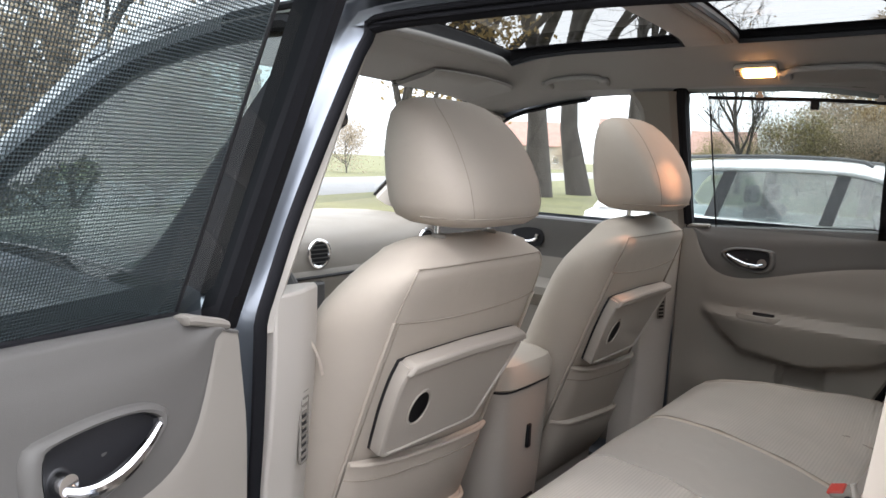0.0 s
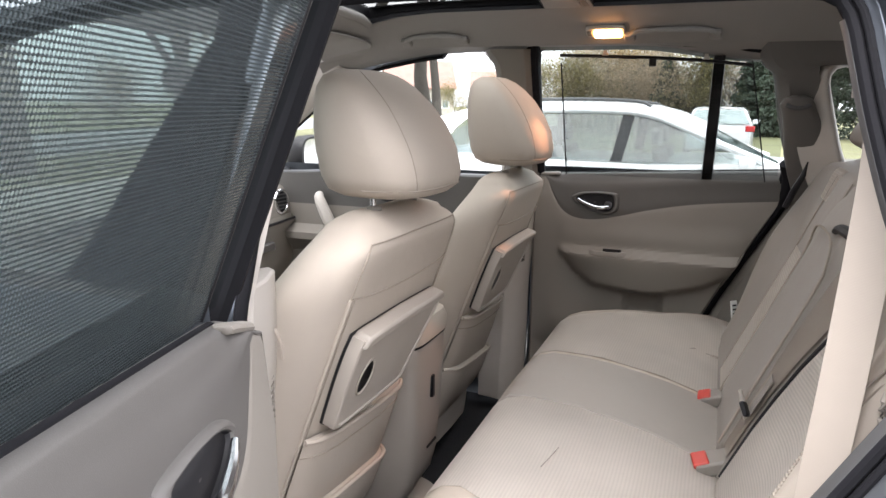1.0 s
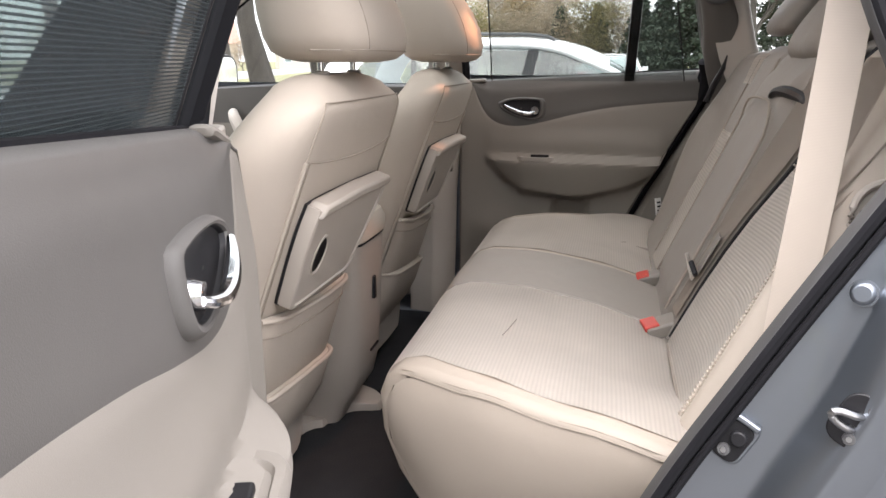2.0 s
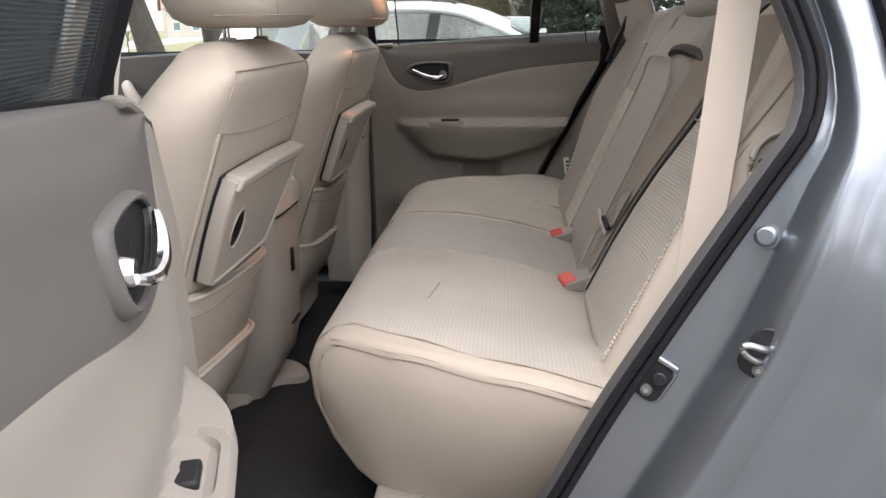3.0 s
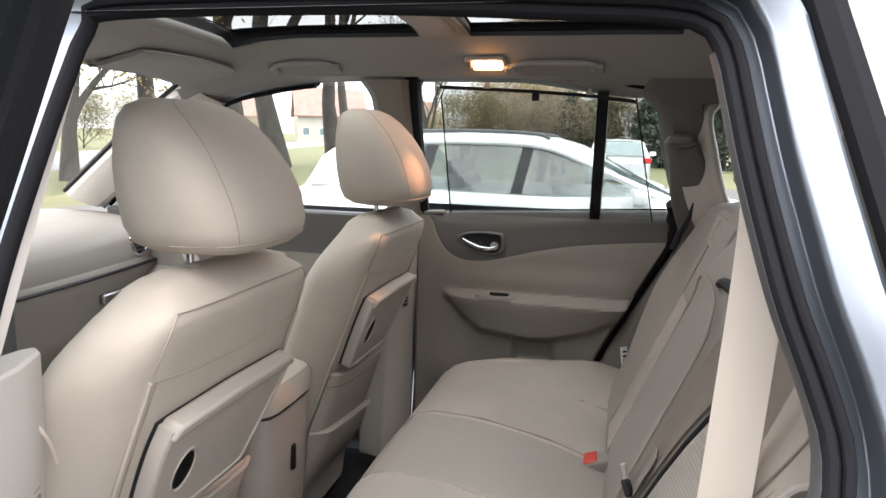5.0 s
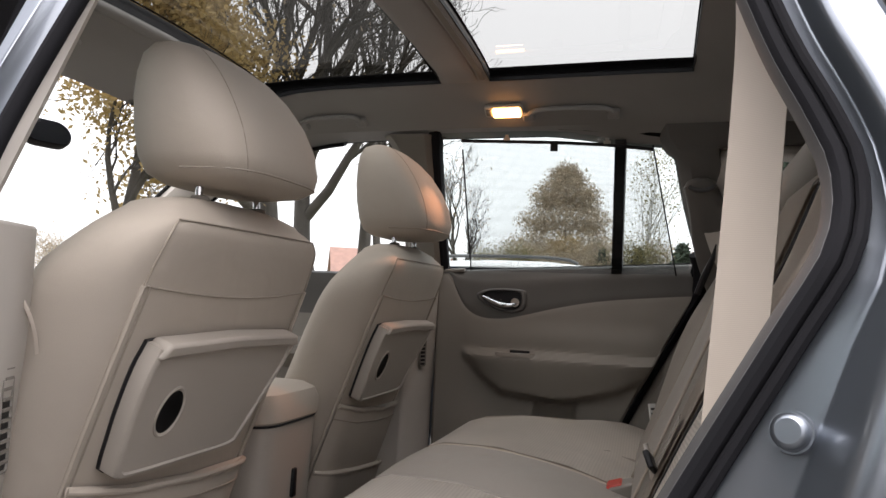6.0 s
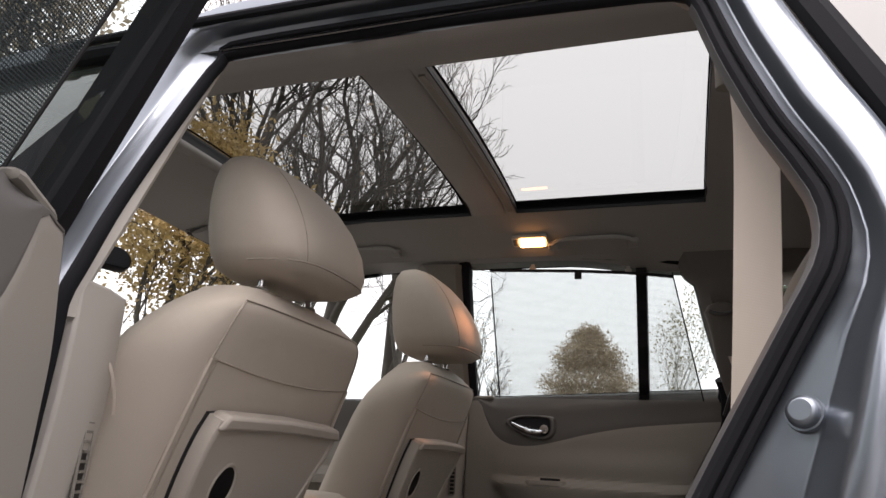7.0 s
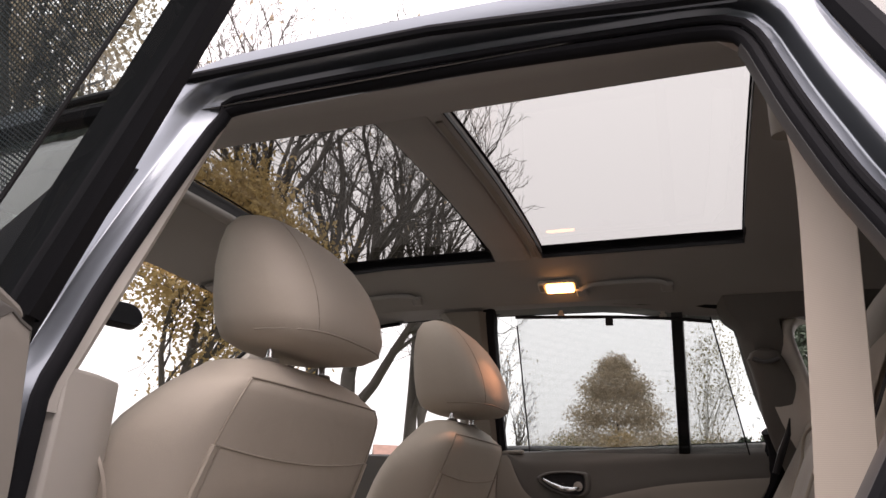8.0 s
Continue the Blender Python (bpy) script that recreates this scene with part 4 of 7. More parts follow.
        add("pull_slot", b, BLACK, lab="dark pull slot")
    # small ridge on the belt line, by the hinge side
    rows = []
    for y, k in ((0.014, 0.5), (0.012, 0.9), (0.006, 1.0), (-0.044, 1.0), (-0.050, 0.9), (-0.052, 0.5)):
        rows.append([Vector((sx * (0.764 + 0.012 * k * math.cos(a)), y, belt(y) + 0.004 + 0.006 * k * math.copysign(abs(math.sin(a)) ** 0.6, math.sin(a)))) for a in np.linspace(0, 2 * math.pi, 13)[:-1]])
    add("sill_ridge", loft(rows), PLASTIC, lab="beige sill ridge")
    # sunshade of black mesh on its bar
    shade_y = -0.022 if opened else -0.072
    top = lambda y: 1.490 - 0.018 * step(-0.2, -0.6, y) if opened else float(np.interp(-y, (0.07, 0.33, 0.48, 0.59), (1.507, 1.497, 1.487, 1.474)))
    cloth = bmesh.new()
    for layer in (0.0, 0.0003, 0.0006, 0.0009) if opened else (0.0,):
        rows = []
        for z in np.linspace(0, 1, 8):
            rows.append([Vector((sx * (gx(lerp(1.150, top(y), z)) - 0.014 - layer), y - 0.062 * (1 - z) * step(-0.46, -0.59, y), lerp(1.150, top(y), z))) for y in np.linspace(shade_y, -0.588, 16)])
        loft(rows, False, False, cloth)
    add("shade_cloth", cloth, MESH, lab="black mesh sunshade cloth")
    bar = [Vector((sx * (gx(top(y)) - 0.014), y, top(y))) for y in np.linspace(shade_y + 0.002, -0.588, 14)]
    add("shade_bar", tube(bar, 0.0048, 8), BLACK, lab="black sunshade bar")
    for y in (-0.200, -0.470):
        b = bmesh.new()
        box(-0.003, 0.004, -0.009, 0.009, 0.002, 0.010, b, Matrix.Translation((sx * (gx(top(y)) - 0.018), y, top(y))))
        box(-0.002, 0.002, -0.005, 0.005, 0.008, 0.018, b, Matrix.Translation((sx * (gx(top(y)) - 0.018), y, top(y))))
        add("shade_hook", b, PLASTIC_PALE, lab="pale plastic hook", bevel=0.001)
    b = bmesh.new()
    box(-0.004, 0.004, -0.010, 0.010, -0.024, 0.004, b, Matrix.Translation((sx * (gx(1.48) - 0.020), -0.330, top(-0.330))))
    add("shade_grip", b, BLACK, bevel=0.002)
    for y in (shade_y, -0.588):
        e = [Vector((sx * (gx(z) - 0.015), y + ((1.477 - z) * -0.20 if y < -0.5 else 0), z)) for z in np.linspace(1.15, 1.485, 6)]
        add("shade_edge", tube(e, 0.0022, 6), BLACK)
    return d


OPEN = radians(-72)
rear_door("rear_door", -1, Matrix.Translation((-HINGE.x, HINGE.y, 0)) @ Matrix.Rotation(OPEN, 4, "Z"), "open rear car door with beige panel and mesh sunshade", True)
rear_door("rear_door", 1, Matrix.Translation((HINGE.x, HINGE.y, 0)), "closed rear car door with grey and beige panel and mesh sunshade", False)

# ---------------------------------------------------------------- front seats


def seat_back_y(z):
    return -0.38 * (z - 1.0)


def front_seat(name, cx, label):
    s = thing(name, label, "car seat", "front seats")
    # rings of the backrest: height, half width of its flat rear, half width over the side wings, depth, how far the rear is set ahead
    table = [(0.44, 0.180, 0.205, 0.080, 0.0), (0.50, 0.198, 0.232, 0.098, 0.0), (0.60, 0.208, 0.254, 0.112, 0.0), (0.72, 0.213, 0.268, 0.116, 0.0), (0.86, 0.215, 0.275, 0.116, 0.0), (0.98, 0.214, 0.277, 0.114, 0.0), (1.045, 0.212, 0.276, 0.112, 0.0),
             (1.070, 0.211, 0.272, 0.110, 0.0), (1.095, 0.208, 0.262, 0.107, 0.0), (1.116, 0.203, 0.246, 0.103, 0.0), (1.132, 0.198, 0.231, 0.099, 0.001), (1.143, 0.192, 0.218, 0.095, 0.004), (1.151, 0.184, 0.206, 0.089, 0.010), (1.159, 0.173, 0.193, 0.081, 0.019), (1.166, 0.162, 0.179, 0.073, 0.029),
             (1.173, 0.160, 0.170, 0.066, 0.037), (1.181, 0.136, 0.144, 0.052, 0.051), (1.187, 0.105, 0.112, 0.038, 0.062), (1.190, 0.065, 0.07, 0.022, 0.071)]
    rows = []
    for z, wr, hw, dep, ahead in table:
        y = seat_back_y(z) + ahead
        k = dep / 0.114
        half = [(wr * 0.45, 0.0), (wr * 0.72, 0.0010), (wr * 0.89, 0.0045), (wr + 0.001, 0.0120), (lerp(wr, hw, 0.28), 0.024 * k), (lerp(wr, hw, 0.62), 0.046 * k), (lerp(wr, hw, 0.94), 0.080 * k), (hw, 0.104 * k), (hw - 0.012 * k, 0.126 * k), (hw - 0.045 * k, 0.128 * k), (wr - 0.075 * k, 0.104 * k), (wr * 0.4, 0.096 * k)]
        pts = [(cx, y)] + [(cx + a, y + b) for a, b in half] + [(cx, y + 0.094 * k)] + [(cx - a, y + b) for a, b in reversed(half)]
        rows.append([Vector((a, b, z)) for a, b in smooth_line(pts, 72, True)])
    part("backrest", loft(rows), LEATHER, s, angle=80)
    # piping and seams of the cover
    for sx in (-1, 1):
        for gap, r in ((0.0, 0.0034), (0.010, 0.0012)):
            line = [(cx + sx * (w - gap), seat_back_y(z) + d - 0.012 * gap / 0.010 * 0.2, z) for z, w, d in ((0.50, 0.188, 0.008), (0.60, 0.198, 0.0075), (0.72, 0.203, 0.0065), (0.86, 0.2050, 0.0060), (0.98, 0.2040, 0.0060), (1.066, 0.2010, 0.0060))]
            part("piping" if r > 0.002 else "seam", tube(smooth_line(line, 24), r, 6), LEATHER if r > 0.002 else STITCH, s)
        line = [(cx + sx * w, seat_back_y(z) + d, z) for z, w, d in ((1.066, 0.2000, 0.0060), (1.095, 0.1960, 0.0060), (1.116, 0.1920, 0.0062), (1.134, 0.1860, 0.0078), (1.148, 0.1760, 0.0130))]
        part("seam", tube(smooth_line(line, 14), 0.0015, 6), STITCH, s)
    line = [(cx + x, seat_back_y(1.066 - 0.012 * (1 - (x / 0.2) ** 2)) - 0.0004 + 0.0066 * abs(x / 0.2055) ** 5, 1.066 - 0.012 * (1 - (x / 0.2) ** 2)) for x in np.linspace(-0.2005, 0.2005, 13)]
    part("seam", tube(smooth_line(line, 36), 0.0015, 6), STITCH, s)
    line = [(cx + x, seat_back_y(1.149) + 0.0068 + 0.007 * abs(x / 0.18) ** 5, 1.1495) for x in np.linspace(-0.176, 0.176, 13)]
    part("seam", tube(smooth_line(line, 36), 0.0013, 6), STITCH, s)
    # folding tray on the back
    lean = math.atan(0.38)
    m = Matrix.Translation((cx, seat_back_y(0.915) - 0.004, 0.915)) @ Matrix.Rotation(radians(90) + lean, 4, "X")
    out = []
    for a, b in smooth_line([(-0.155, 0.090), (0.0, 0.094), (0.158, 0.090), (0.172, 0.078), (0.168, 0.050), (0.150, 0.010), (0.128, -0.040), (0.108, -0.082), (0.092, -0.094), (0.0, -0.095), (-0.148, -0.093), (-0.166, -0.080), (-0.172, -0.040), (-0.176, 0.0), (-0.176, 0.050), (-0.170, 0.080)], 72, True):
        out.append((a, b))
    bm = loft([[m @ Vector((a * k, b * k, h)) for a, b in out] for k, h in ((1.0, -0.006), (1.0, 0.018), (0.992, 0.0225), (0.975, 0.0245), (0.94, 0.0245), (0.922, 0.0215), (0.5, 0.0205), (0.02, 0.0205))], True, True)
    tray = part("tray", bm, PLASTIC_MID, s, "beige plastic folding tray")
    # black rim painted where only shadow falls round the tray
    part("tray_gap_shade", loft([[m @ Vector((a * k, b * k2, h)) for a, b in out] for k, k2, h in ((1.007, 1.01, -0.004), (1.007, 1.01, 0.001), (1.0, 1.0, 0.001))], True, False), BLACK, tray, "black rim for the shade round the tray")
    hole = lambda k, h: [m @ Vector((-0.098 + 0.0245 * k * math.cos(t), -0.008 + 0.0335 * k * math.sin(t), h)) for t in np.linspace(0, 2 * math.pi, 33)[:-1]]
    part("grip_hole", loft([hole(0.99, 0.0210), hole(0.05, 0.0210)], True, True), BLACK, tray, "dark finger hole")
    part("hole_rim", loft([hole(1.12, 0.0200), hole(1.10, 0.0226), hole(1.02, 0.0232), hole(0.95, 0.0215), hole(0.90, 0.0206)], True, False), PLASTIC_MID, tray)
    bm = loft([[m @ Vector((a, b, h)) for a, b in ((-0.170, 0.074), (-0.160, 0.096), (0.0, 0.100), (0.160, 0.096), (0.178, 0.078), (0.160, 0.076), (0.0, 0.080), (-0.150, 0.076))] for h in (0.0, 0.031)], True, True)
    soften(part("tray_lip", bm, PLASTIC_MID, tray), 0.005)
    # map pocket below, with a second, lower pocket on it
    hem_z = lambda x: float(np.interp(x, (-0.21, -0.10, 0.06, 0.21), (0.816, 0.792, 0.774, 0.770)))
    low_z = lambda x: float(np.interp(x, (-0.21, -0.02, 0.14, 0.21), (0.664, 0.634, 0.614, 0.610)))
    bulge = lambda x: 1 - abs(x / 0.209) ** 9
    rows, low = [], []
    for x in np.linspace(-0.206, 0.206, 24):
        q, t, b = bulge(x), hem_z(x), low_z(x)
        rows.append([Vector((cx + x, seat_back_y(z) - d * q + 0.001, z)) for z, d in ((t + 0.006, 0.004), (t + 0.001, 0.016), (t - 0.012, 0.020), (lerp(t, b, 0.5), 0.027), (b, 0.030), (0.54, 0.022), (0.47, 0.010), (0.44, -0.006))])
        low.append([Vector((cx + x * 0.985, seat_back_y(z) - d * q, z)) for z, d in ((b + 0.004, 0.030), (b - 0.002, 0.043), (b - 0.016, 0.047), (b - 0.07, 0.050), (0.50, 0.042), (0.455, 0.022), (0.435, 0.002))])
    part("map_pocket", loft(rows, False, False), LEATHER, s, angle=70)
    part("lower_pocket", loft(low, False, False), LEATHER, s, angle=70)
    for zf, d, r in ((hem_z, 0.0175, 0.0050), (lambda x: hem_z(x) - 0.030, 0.0225, 0.0012), (low_z, 0.0440, 0.0050)):
        part("pocket_hem", tube(smooth_line([(cx + x, seat_back_y(zf(x)) - d * bulge(x), zf(x)) for x in np.linspace(-0.205, 0.205, 16)], 32), r, 8), LEATHER if r > 0.002 else STITCH, s)
    # cushion and base
    rows = []
    for z, hw, y0, y1 in ((0.50, 0.235, 0.17, 0.66), (0.56, 0.250, 0.15, 0.69), (0.62, 0.255, 0.14, 0.71), (0.66, 0.245, 0.15, 0.70), (0.685, 0.21, 0.18, 0.66)):
        rows.append(superellipse(cx, (y0 + y1) / 2, z, hw, (y1 - y0) / 2, 32, 4.5))
    part("cushion", loft(rows), LEATHER, s, angle=80)
    rows = [superellipse(cx, 0.42, z, hw, 0.25, 28, 5) for z, hw in ((0.40, 0.20), (0.44, 0.225), (0.505, 0.23))]
    part("base_cover", loft(rows), PLASTIC_MID, s)
    for x in (-0.19, 0.19):
        b = bmesh.new()
        box(cx + x - 0.018, cx + x + 0.018, 0.24, 0.72, 0.345, 0.385, b)
        soften(part("seat_rail", b, STEEL, s, "steel seat rail"), 0.004)
    # head restraint on two posts
    REST = ((1.2065, 0.078, -0.056, 0.050, 2.8), (1.212, 0.104, -0.082, 0.075, 3.2), (1.224, 0.125, -0.095, 0.092, 3.3), (1.248, 0.136, -0.099, 0.102, 3.2), (1.29, 0.142, -0.091, 0.110, 3.0),
            (1.335, 0.141, -0.070, 0.114, 2.9), (1.375, 0.133, -0.042, 0.114, 2.8), (1.405, 0.121, -0.012, 0.110, 2.8), (1.424, 0.104, 0.014, 0.101, 2.7), (1.435, 0.072, 0.038, 0.086, 2.6))
    # the driver's head restraint is set a little lower and squatter
    REST = [(1.2065 + (z - 1.2065) * (0.92 if cx < 0 else 1.0), hw, ya, yb, e) for z, hw, ya, yb, e in REST]
    rest_rows = [superellipse(cx, (ya + yb) / 2, z, hw, (yb - ya) / 2, 40, e) for z, hw, ya, yb, e in REST]
    rest = part("headrest", loft(rest_rows), LEATHER, s, angle=80)
    for sx in (-1, 1):
        line = []
        for z, hw, ya, yb, e in REST[2:]:
            c, q = math.cos(radians(-52)), math.sin(radians(-52))
            line.append(Vector((cx + sx * hw * abs(c) ** (2 / e), (ya + yb) / 2 - (yb - ya) / 2 * abs(q) ** (2 / e), z)))
        part("headrest_seam", tube(smooth_line(line, 18), 0.0005, 6), STITCH, rest)
    line = [Vector((cx + x, y, 1.2245)) for x, y in ((-0.126, 0.0), (-0.122, -0.045), (-0.099, -0.081), (-0.05, -0.0945), (0, -0.0955), (0.05, -0.0945), (0.099, -0.081), (0.122, -0.045), (0.126, 0.0))]
    part("headrest_seam", tube(smooth_line(line, 18), 0.0014, 6), STITCH, rest)
    for sx in (-1, 1):
        part("post", disc(0.0055, 0.09, Matrix.Translation((cx + sx * 0.073, 0.006, 1.20)), sides=12), CHROME, rest, "chrome headrest post")
        soften(part("post_sleeve", disc(0.015, 0.016, Matrix.Translation((cx + sx * 0.073, 0.004, 1.186)), sides=16, r2=0.012), PLASTIC, s), 0.003)
    return s


front_seat("driver_seat", -0.380, "beige leather driver seat with folding tray and map pocket")
front_seat("passenger_seat", 0.380, "beige leather passenger seat with folding tray and map pocket")

# ---------------------------------------------------------------- rear bench
bench = thing("rear_bench", "beige rear bench seat with ribbed cloth panels and leather edges", "car seat")


def bench_half(y):
    return float(np.interp(-y, (0.10, 0.16, 0.25, 0.40, 0.52, 0.62), (0.535, 0.562, 0.612, 0.668, 0.715, 0.730)))


def cushion_z(x, y):
    a = abs(x)
    z = float(np.interp(-y, (0.10, 0.16, 0.30, 0.44, 0.52, 0.60), (0.742, 0.757, 0.764, 0.748, 0.727, 0.702))) + 0.028 * step(0.42, 0.62, a) * step(-0.36, -0.56, y)
    z -= 0.010 * math.exp(-((a - 0.40) / 0.12) ** 2) * step(-0.2, -0.35, y)
    return z + 0.006 * math.exp(-(x / 0.14) ** 2)


def near_edge(y):
    """Where the cushion's near section meets the middle one."""
    return float(np.interp(-y, (0.10, 0.20, 0.35, 0.60), (-0.122, -0.126, -0.158, -0.205)))


def far_edge(y):
    return float(np.interp(-y, (0.10, 0.20, 0.35, 0.60), (0.168, 0.163, 0.130, 0.088)))


def edge_inset(gap, r):
    """How far the surface is drawn in at a distance gap from a rounded edge of radius r."""
    return 0.85 * (r - math.sqrt(max(0.0, r * r - max(0.0, r - gap) ** 2)))


def cushion_section(a, b, t, ra, rb):
    """One slice of a cushion between the lines a and b, at t across; ra and rb round its ends."""
    wide = abs(b(-0.3) - a(-0.3))
    ins = edge_inset(t * wide, ra) + edge_inset((1 - t) * wide, rb)
    prof = [(y - ins, z + ins * 0.3 if z < 0.6 else z - ins * 0.5) for y, z in ((-0.59, 0.50), (-0.22, 0.485), (-0.175, 0.51), (-0.135, 0.56), (-0.108, 0.63), (-0.104, 0.69), (-0.118, 0.725), (-0.145, 0.748))]
    prof += [(y, None) for y in (-0.18, -0.22, -0.27, -0.33, -0.40, -0.47, -0.53, -0.58, -0.60)]
    out = []
    for y, z in prof:
        x = lerp(a(y), b(y), t)
        x *= 1 - 0.07 * step(0.70, 0.44, z if z else 0.75) * (abs(x) / 0.7) ** 3
        out.append(Vector((x, y, (cushion_z(x, y) - ins) if z is None else z - (0.757 - cushion_z(x, -0.16)) * (1 if z > 0.7 else 0))))
    return out


OUTER_A, OUTER_B = (lambda y: -bench_half(y)), (lambda y: bench_half(y))
ENDS = (0, 0.0006, 0.002, 0.004, 0.007, 0.011, 0.016, 0.022, 0.03, 0.04, 0.06, 0.09)
TS = list(ENDS) + [0.2, 0.3, 0.4, 0.5, 0.6, 0.7, 0.8] + [1 - e for e in reversed(ENDS)]
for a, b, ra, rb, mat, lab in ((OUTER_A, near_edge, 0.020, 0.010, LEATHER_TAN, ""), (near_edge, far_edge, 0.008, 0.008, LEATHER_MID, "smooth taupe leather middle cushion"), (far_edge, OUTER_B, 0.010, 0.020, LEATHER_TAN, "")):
    rows = [cushion_section(a, b, t, ra, rb) for t in TS]
    bm = loft(rows, True, False)
    # the outer ends close with a softly swelling side, the inner ones flat
    for base in (rows[0], rows[-1]):
        if abs(base[10].x) < 0.4:
            bm.faces.new([bm.verts.new(p) for p in base])
            continue
        under, over = base[5::-1], base[5:]
        ys = base[5].y + (base[0].y - base[5].y) * np.linspace(0, 1, 26) ** 1.6
        chain = lambda q, y, k: float(np.interp(-y, [-p.y for p in q], [p[k] for p in q]))
        grid = []
        for y in ys:
            hi, lo = Vector((chain(over, y, 0), y, chain(over, y, 2))), Vector((chain(under, y, 0), y, chain(under, y, 2)))
            tall = min(1.0, (hi.z - lo.z) / 0.2)
            grid.append([hi.lerp(lo, q) + Vector((math.copysign(0.020 * tall * math.sin(math.pi * q ** 0.8), hi.x), 0, 0)) for q in np.linspace(0, 1, 13)])
        loft(grid, False, False, bm)
    bmesh.ops.remove_doubles(bm, verts=bm.verts[:], dist=0.0004)
    part("cushion", bm, mat, bench, lab, angle=85)


def cloth_lift(x, y, a, b):
    return edge_inset(abs(x - a(y)), 0.020 if abs(a(y)) > 0.4 else 0.010) + edge_inset(abs(b(y) - x), 0.020 if abs(b(y)) > 0.4 else 0.010)


for a, b, sgn in ((OUTER_A, near_edge, -1), (far_edge, OUTER_B, 1)):
    def border(y, sgn=sgn):
        """The cloth's outer edge, inside a leather border."""
        return sgn * (bench_half(y) - float(np.interp(-y, (0.12, 0.17, 0.25, 0.35, 0.58), (0.028, 0.052, 0.048, 0.038, 0.034))))
    rows = []
    for t in np.linspace(0, 1, 40):
        r = []
        for y, z in ((-0.1165, 0.722), (-0.126, 0.7335), (-0.1465, 0.7485)):
            x = lerp(border(y), (near_edge if sgn < 0 else far_edge)(y) + sgn * 0.011, t)
            r.append(Vector((x, y + 0.001, z + 0.0006 - (0.757 - cushion_z(x, -0.16)))))
        for y in np.linspace(-0.18, -0.594, 18):
            x = lerp(border(y), (near_edge if sgn < 0 else far_edge)(y) + sgn * 0.011, t)
            r.append(Vector((x, y, cushion_z(x, y) + 0.0018 - cloth_lift(x, y, a, b))))
        rows.append(r)
    bm = loft(rows, False, False)
    bmesh.ops.solidify(bm, geom=bm.faces[:], thickness=0.002)
    part("cushion_cloth", bm, RIB_Y, bench, "beige ribbed cloth seat panel", angle=60)
# twin stitching along the cushion's outer edge and the roll of its corner
for low in (0.0, 0.0065):
    line = []
    for y in np.linspace(-0.585, -0.150, 26):
        x = -bench_half(y) + 0.0035 - low * 0.62
        line.append(Vector((x, y, cushion_z(x, y) - 0.0085 - low * 0.95)))
    part("cushion_seam", tube(smooth_line([tuple(p) for p in line], 60), 0.0007, 6), STITCH, bench)
line = [Vector((-0.335 - 0.011 * k, -0.300 + 0.002 * k, cushion_z(-0.335 - 0.011 * k, -0.30) + 0.0035)) for k in range(8)]
part("cushion_crease", tube(line, 0.0008, 5), STITCH, bench)


def back_pt(x, v, out=0.0):
    """A place on the backrest's face: v from the cushion (0) to the top (1)."""
    y, z = -0.565 - 0.235 * v, 0.715 + 0.555 * v
    b = 0.0
    for e in (-0.47, 0.44):
        b += -0.016 * math.exp(-((x - e) / 0.11) ** 2) * math.sin(math.pi * min(1, v * 1.05))
    b += 0.022 * math.exp(-((abs(x) - 0.64) / 0.06) ** 2) * step(0.95, 0.5, v)
    b -= 0.06 * step(0.88, 1.0, v) ** 2
    b += 0.016 * step(0.148, 0.120, abs(x + 0.058)) * step(0.02, 0.1, v) * step(0.9, 0.8, v)
    return Vector((x, y + (b + out) * 0.92, z + (b + out) * 0.39))


def back_half(v, side):
    return 0.665 - 0.03 * step(0.5, 1.0, v) - 0.10 * step(0.80, 1.0, v) ** 2 - (0.07 * step(0.55, 0.0, v) if side > 0 else 0.0)


def split_x(v):
    """The slanting gap between the near and the middle backrest."""
    return float(np.interp(v, (0.0, 0.20, 0.33, 0.45, 0.60, 0.75, 1.0), (-0.262, -0.272, -0.290, -0.315, -0.360, -0.394, -0.420)))


def back_section(name, left, right, mat, lab):
    """A backrest between two lines over v; its outer side is rounder."""
    rows = []
    for t in np.linspace(0, 1, 30):
        front = []
        for v in np.linspace(0.0, 1.0, 30):
            a, b = left(v), right(v)
            e = min(t, 1 - t)
            outer = abs(a if t < 0.5 else b) > 0.5
            rr = 0.10 if outer else 0.035
            p = back_pt(lerp(a, b, t), v, -(0.06 if outer else 0.012) * (1 - math.sqrt(max(0, 1 - max(0, 1 - e / rr) ** 2))))
            front.append(p)
        rear = [p + Vector((0, -0.10, -0.03 if k else 0.0)) for k, p in enumerate(front)]
        rows.append(front + rear[::-1])
    part(name, loft(rows), mat, bench, lab, angle=60)


def back_panel(name, left, right, v0, v1, mat, lab, out=0.003, n=16):
    """A sewn panel laid on the backrest between two lines over v."""
    rows = [[back_pt(lerp(left(v), right(v), t), v, out - 0.0025 * (t in (0.0, 1.0))) for v in np.linspace(v0, v1, 30)] for t in np.linspace(0, 1, n)]
    bm = loft(rows, False, False)
    bmesh.ops.solidify(bm, geom=bm.faces[:], thickness=0.004)
    return part(name, bm, mat, bench, lab, angle=60)


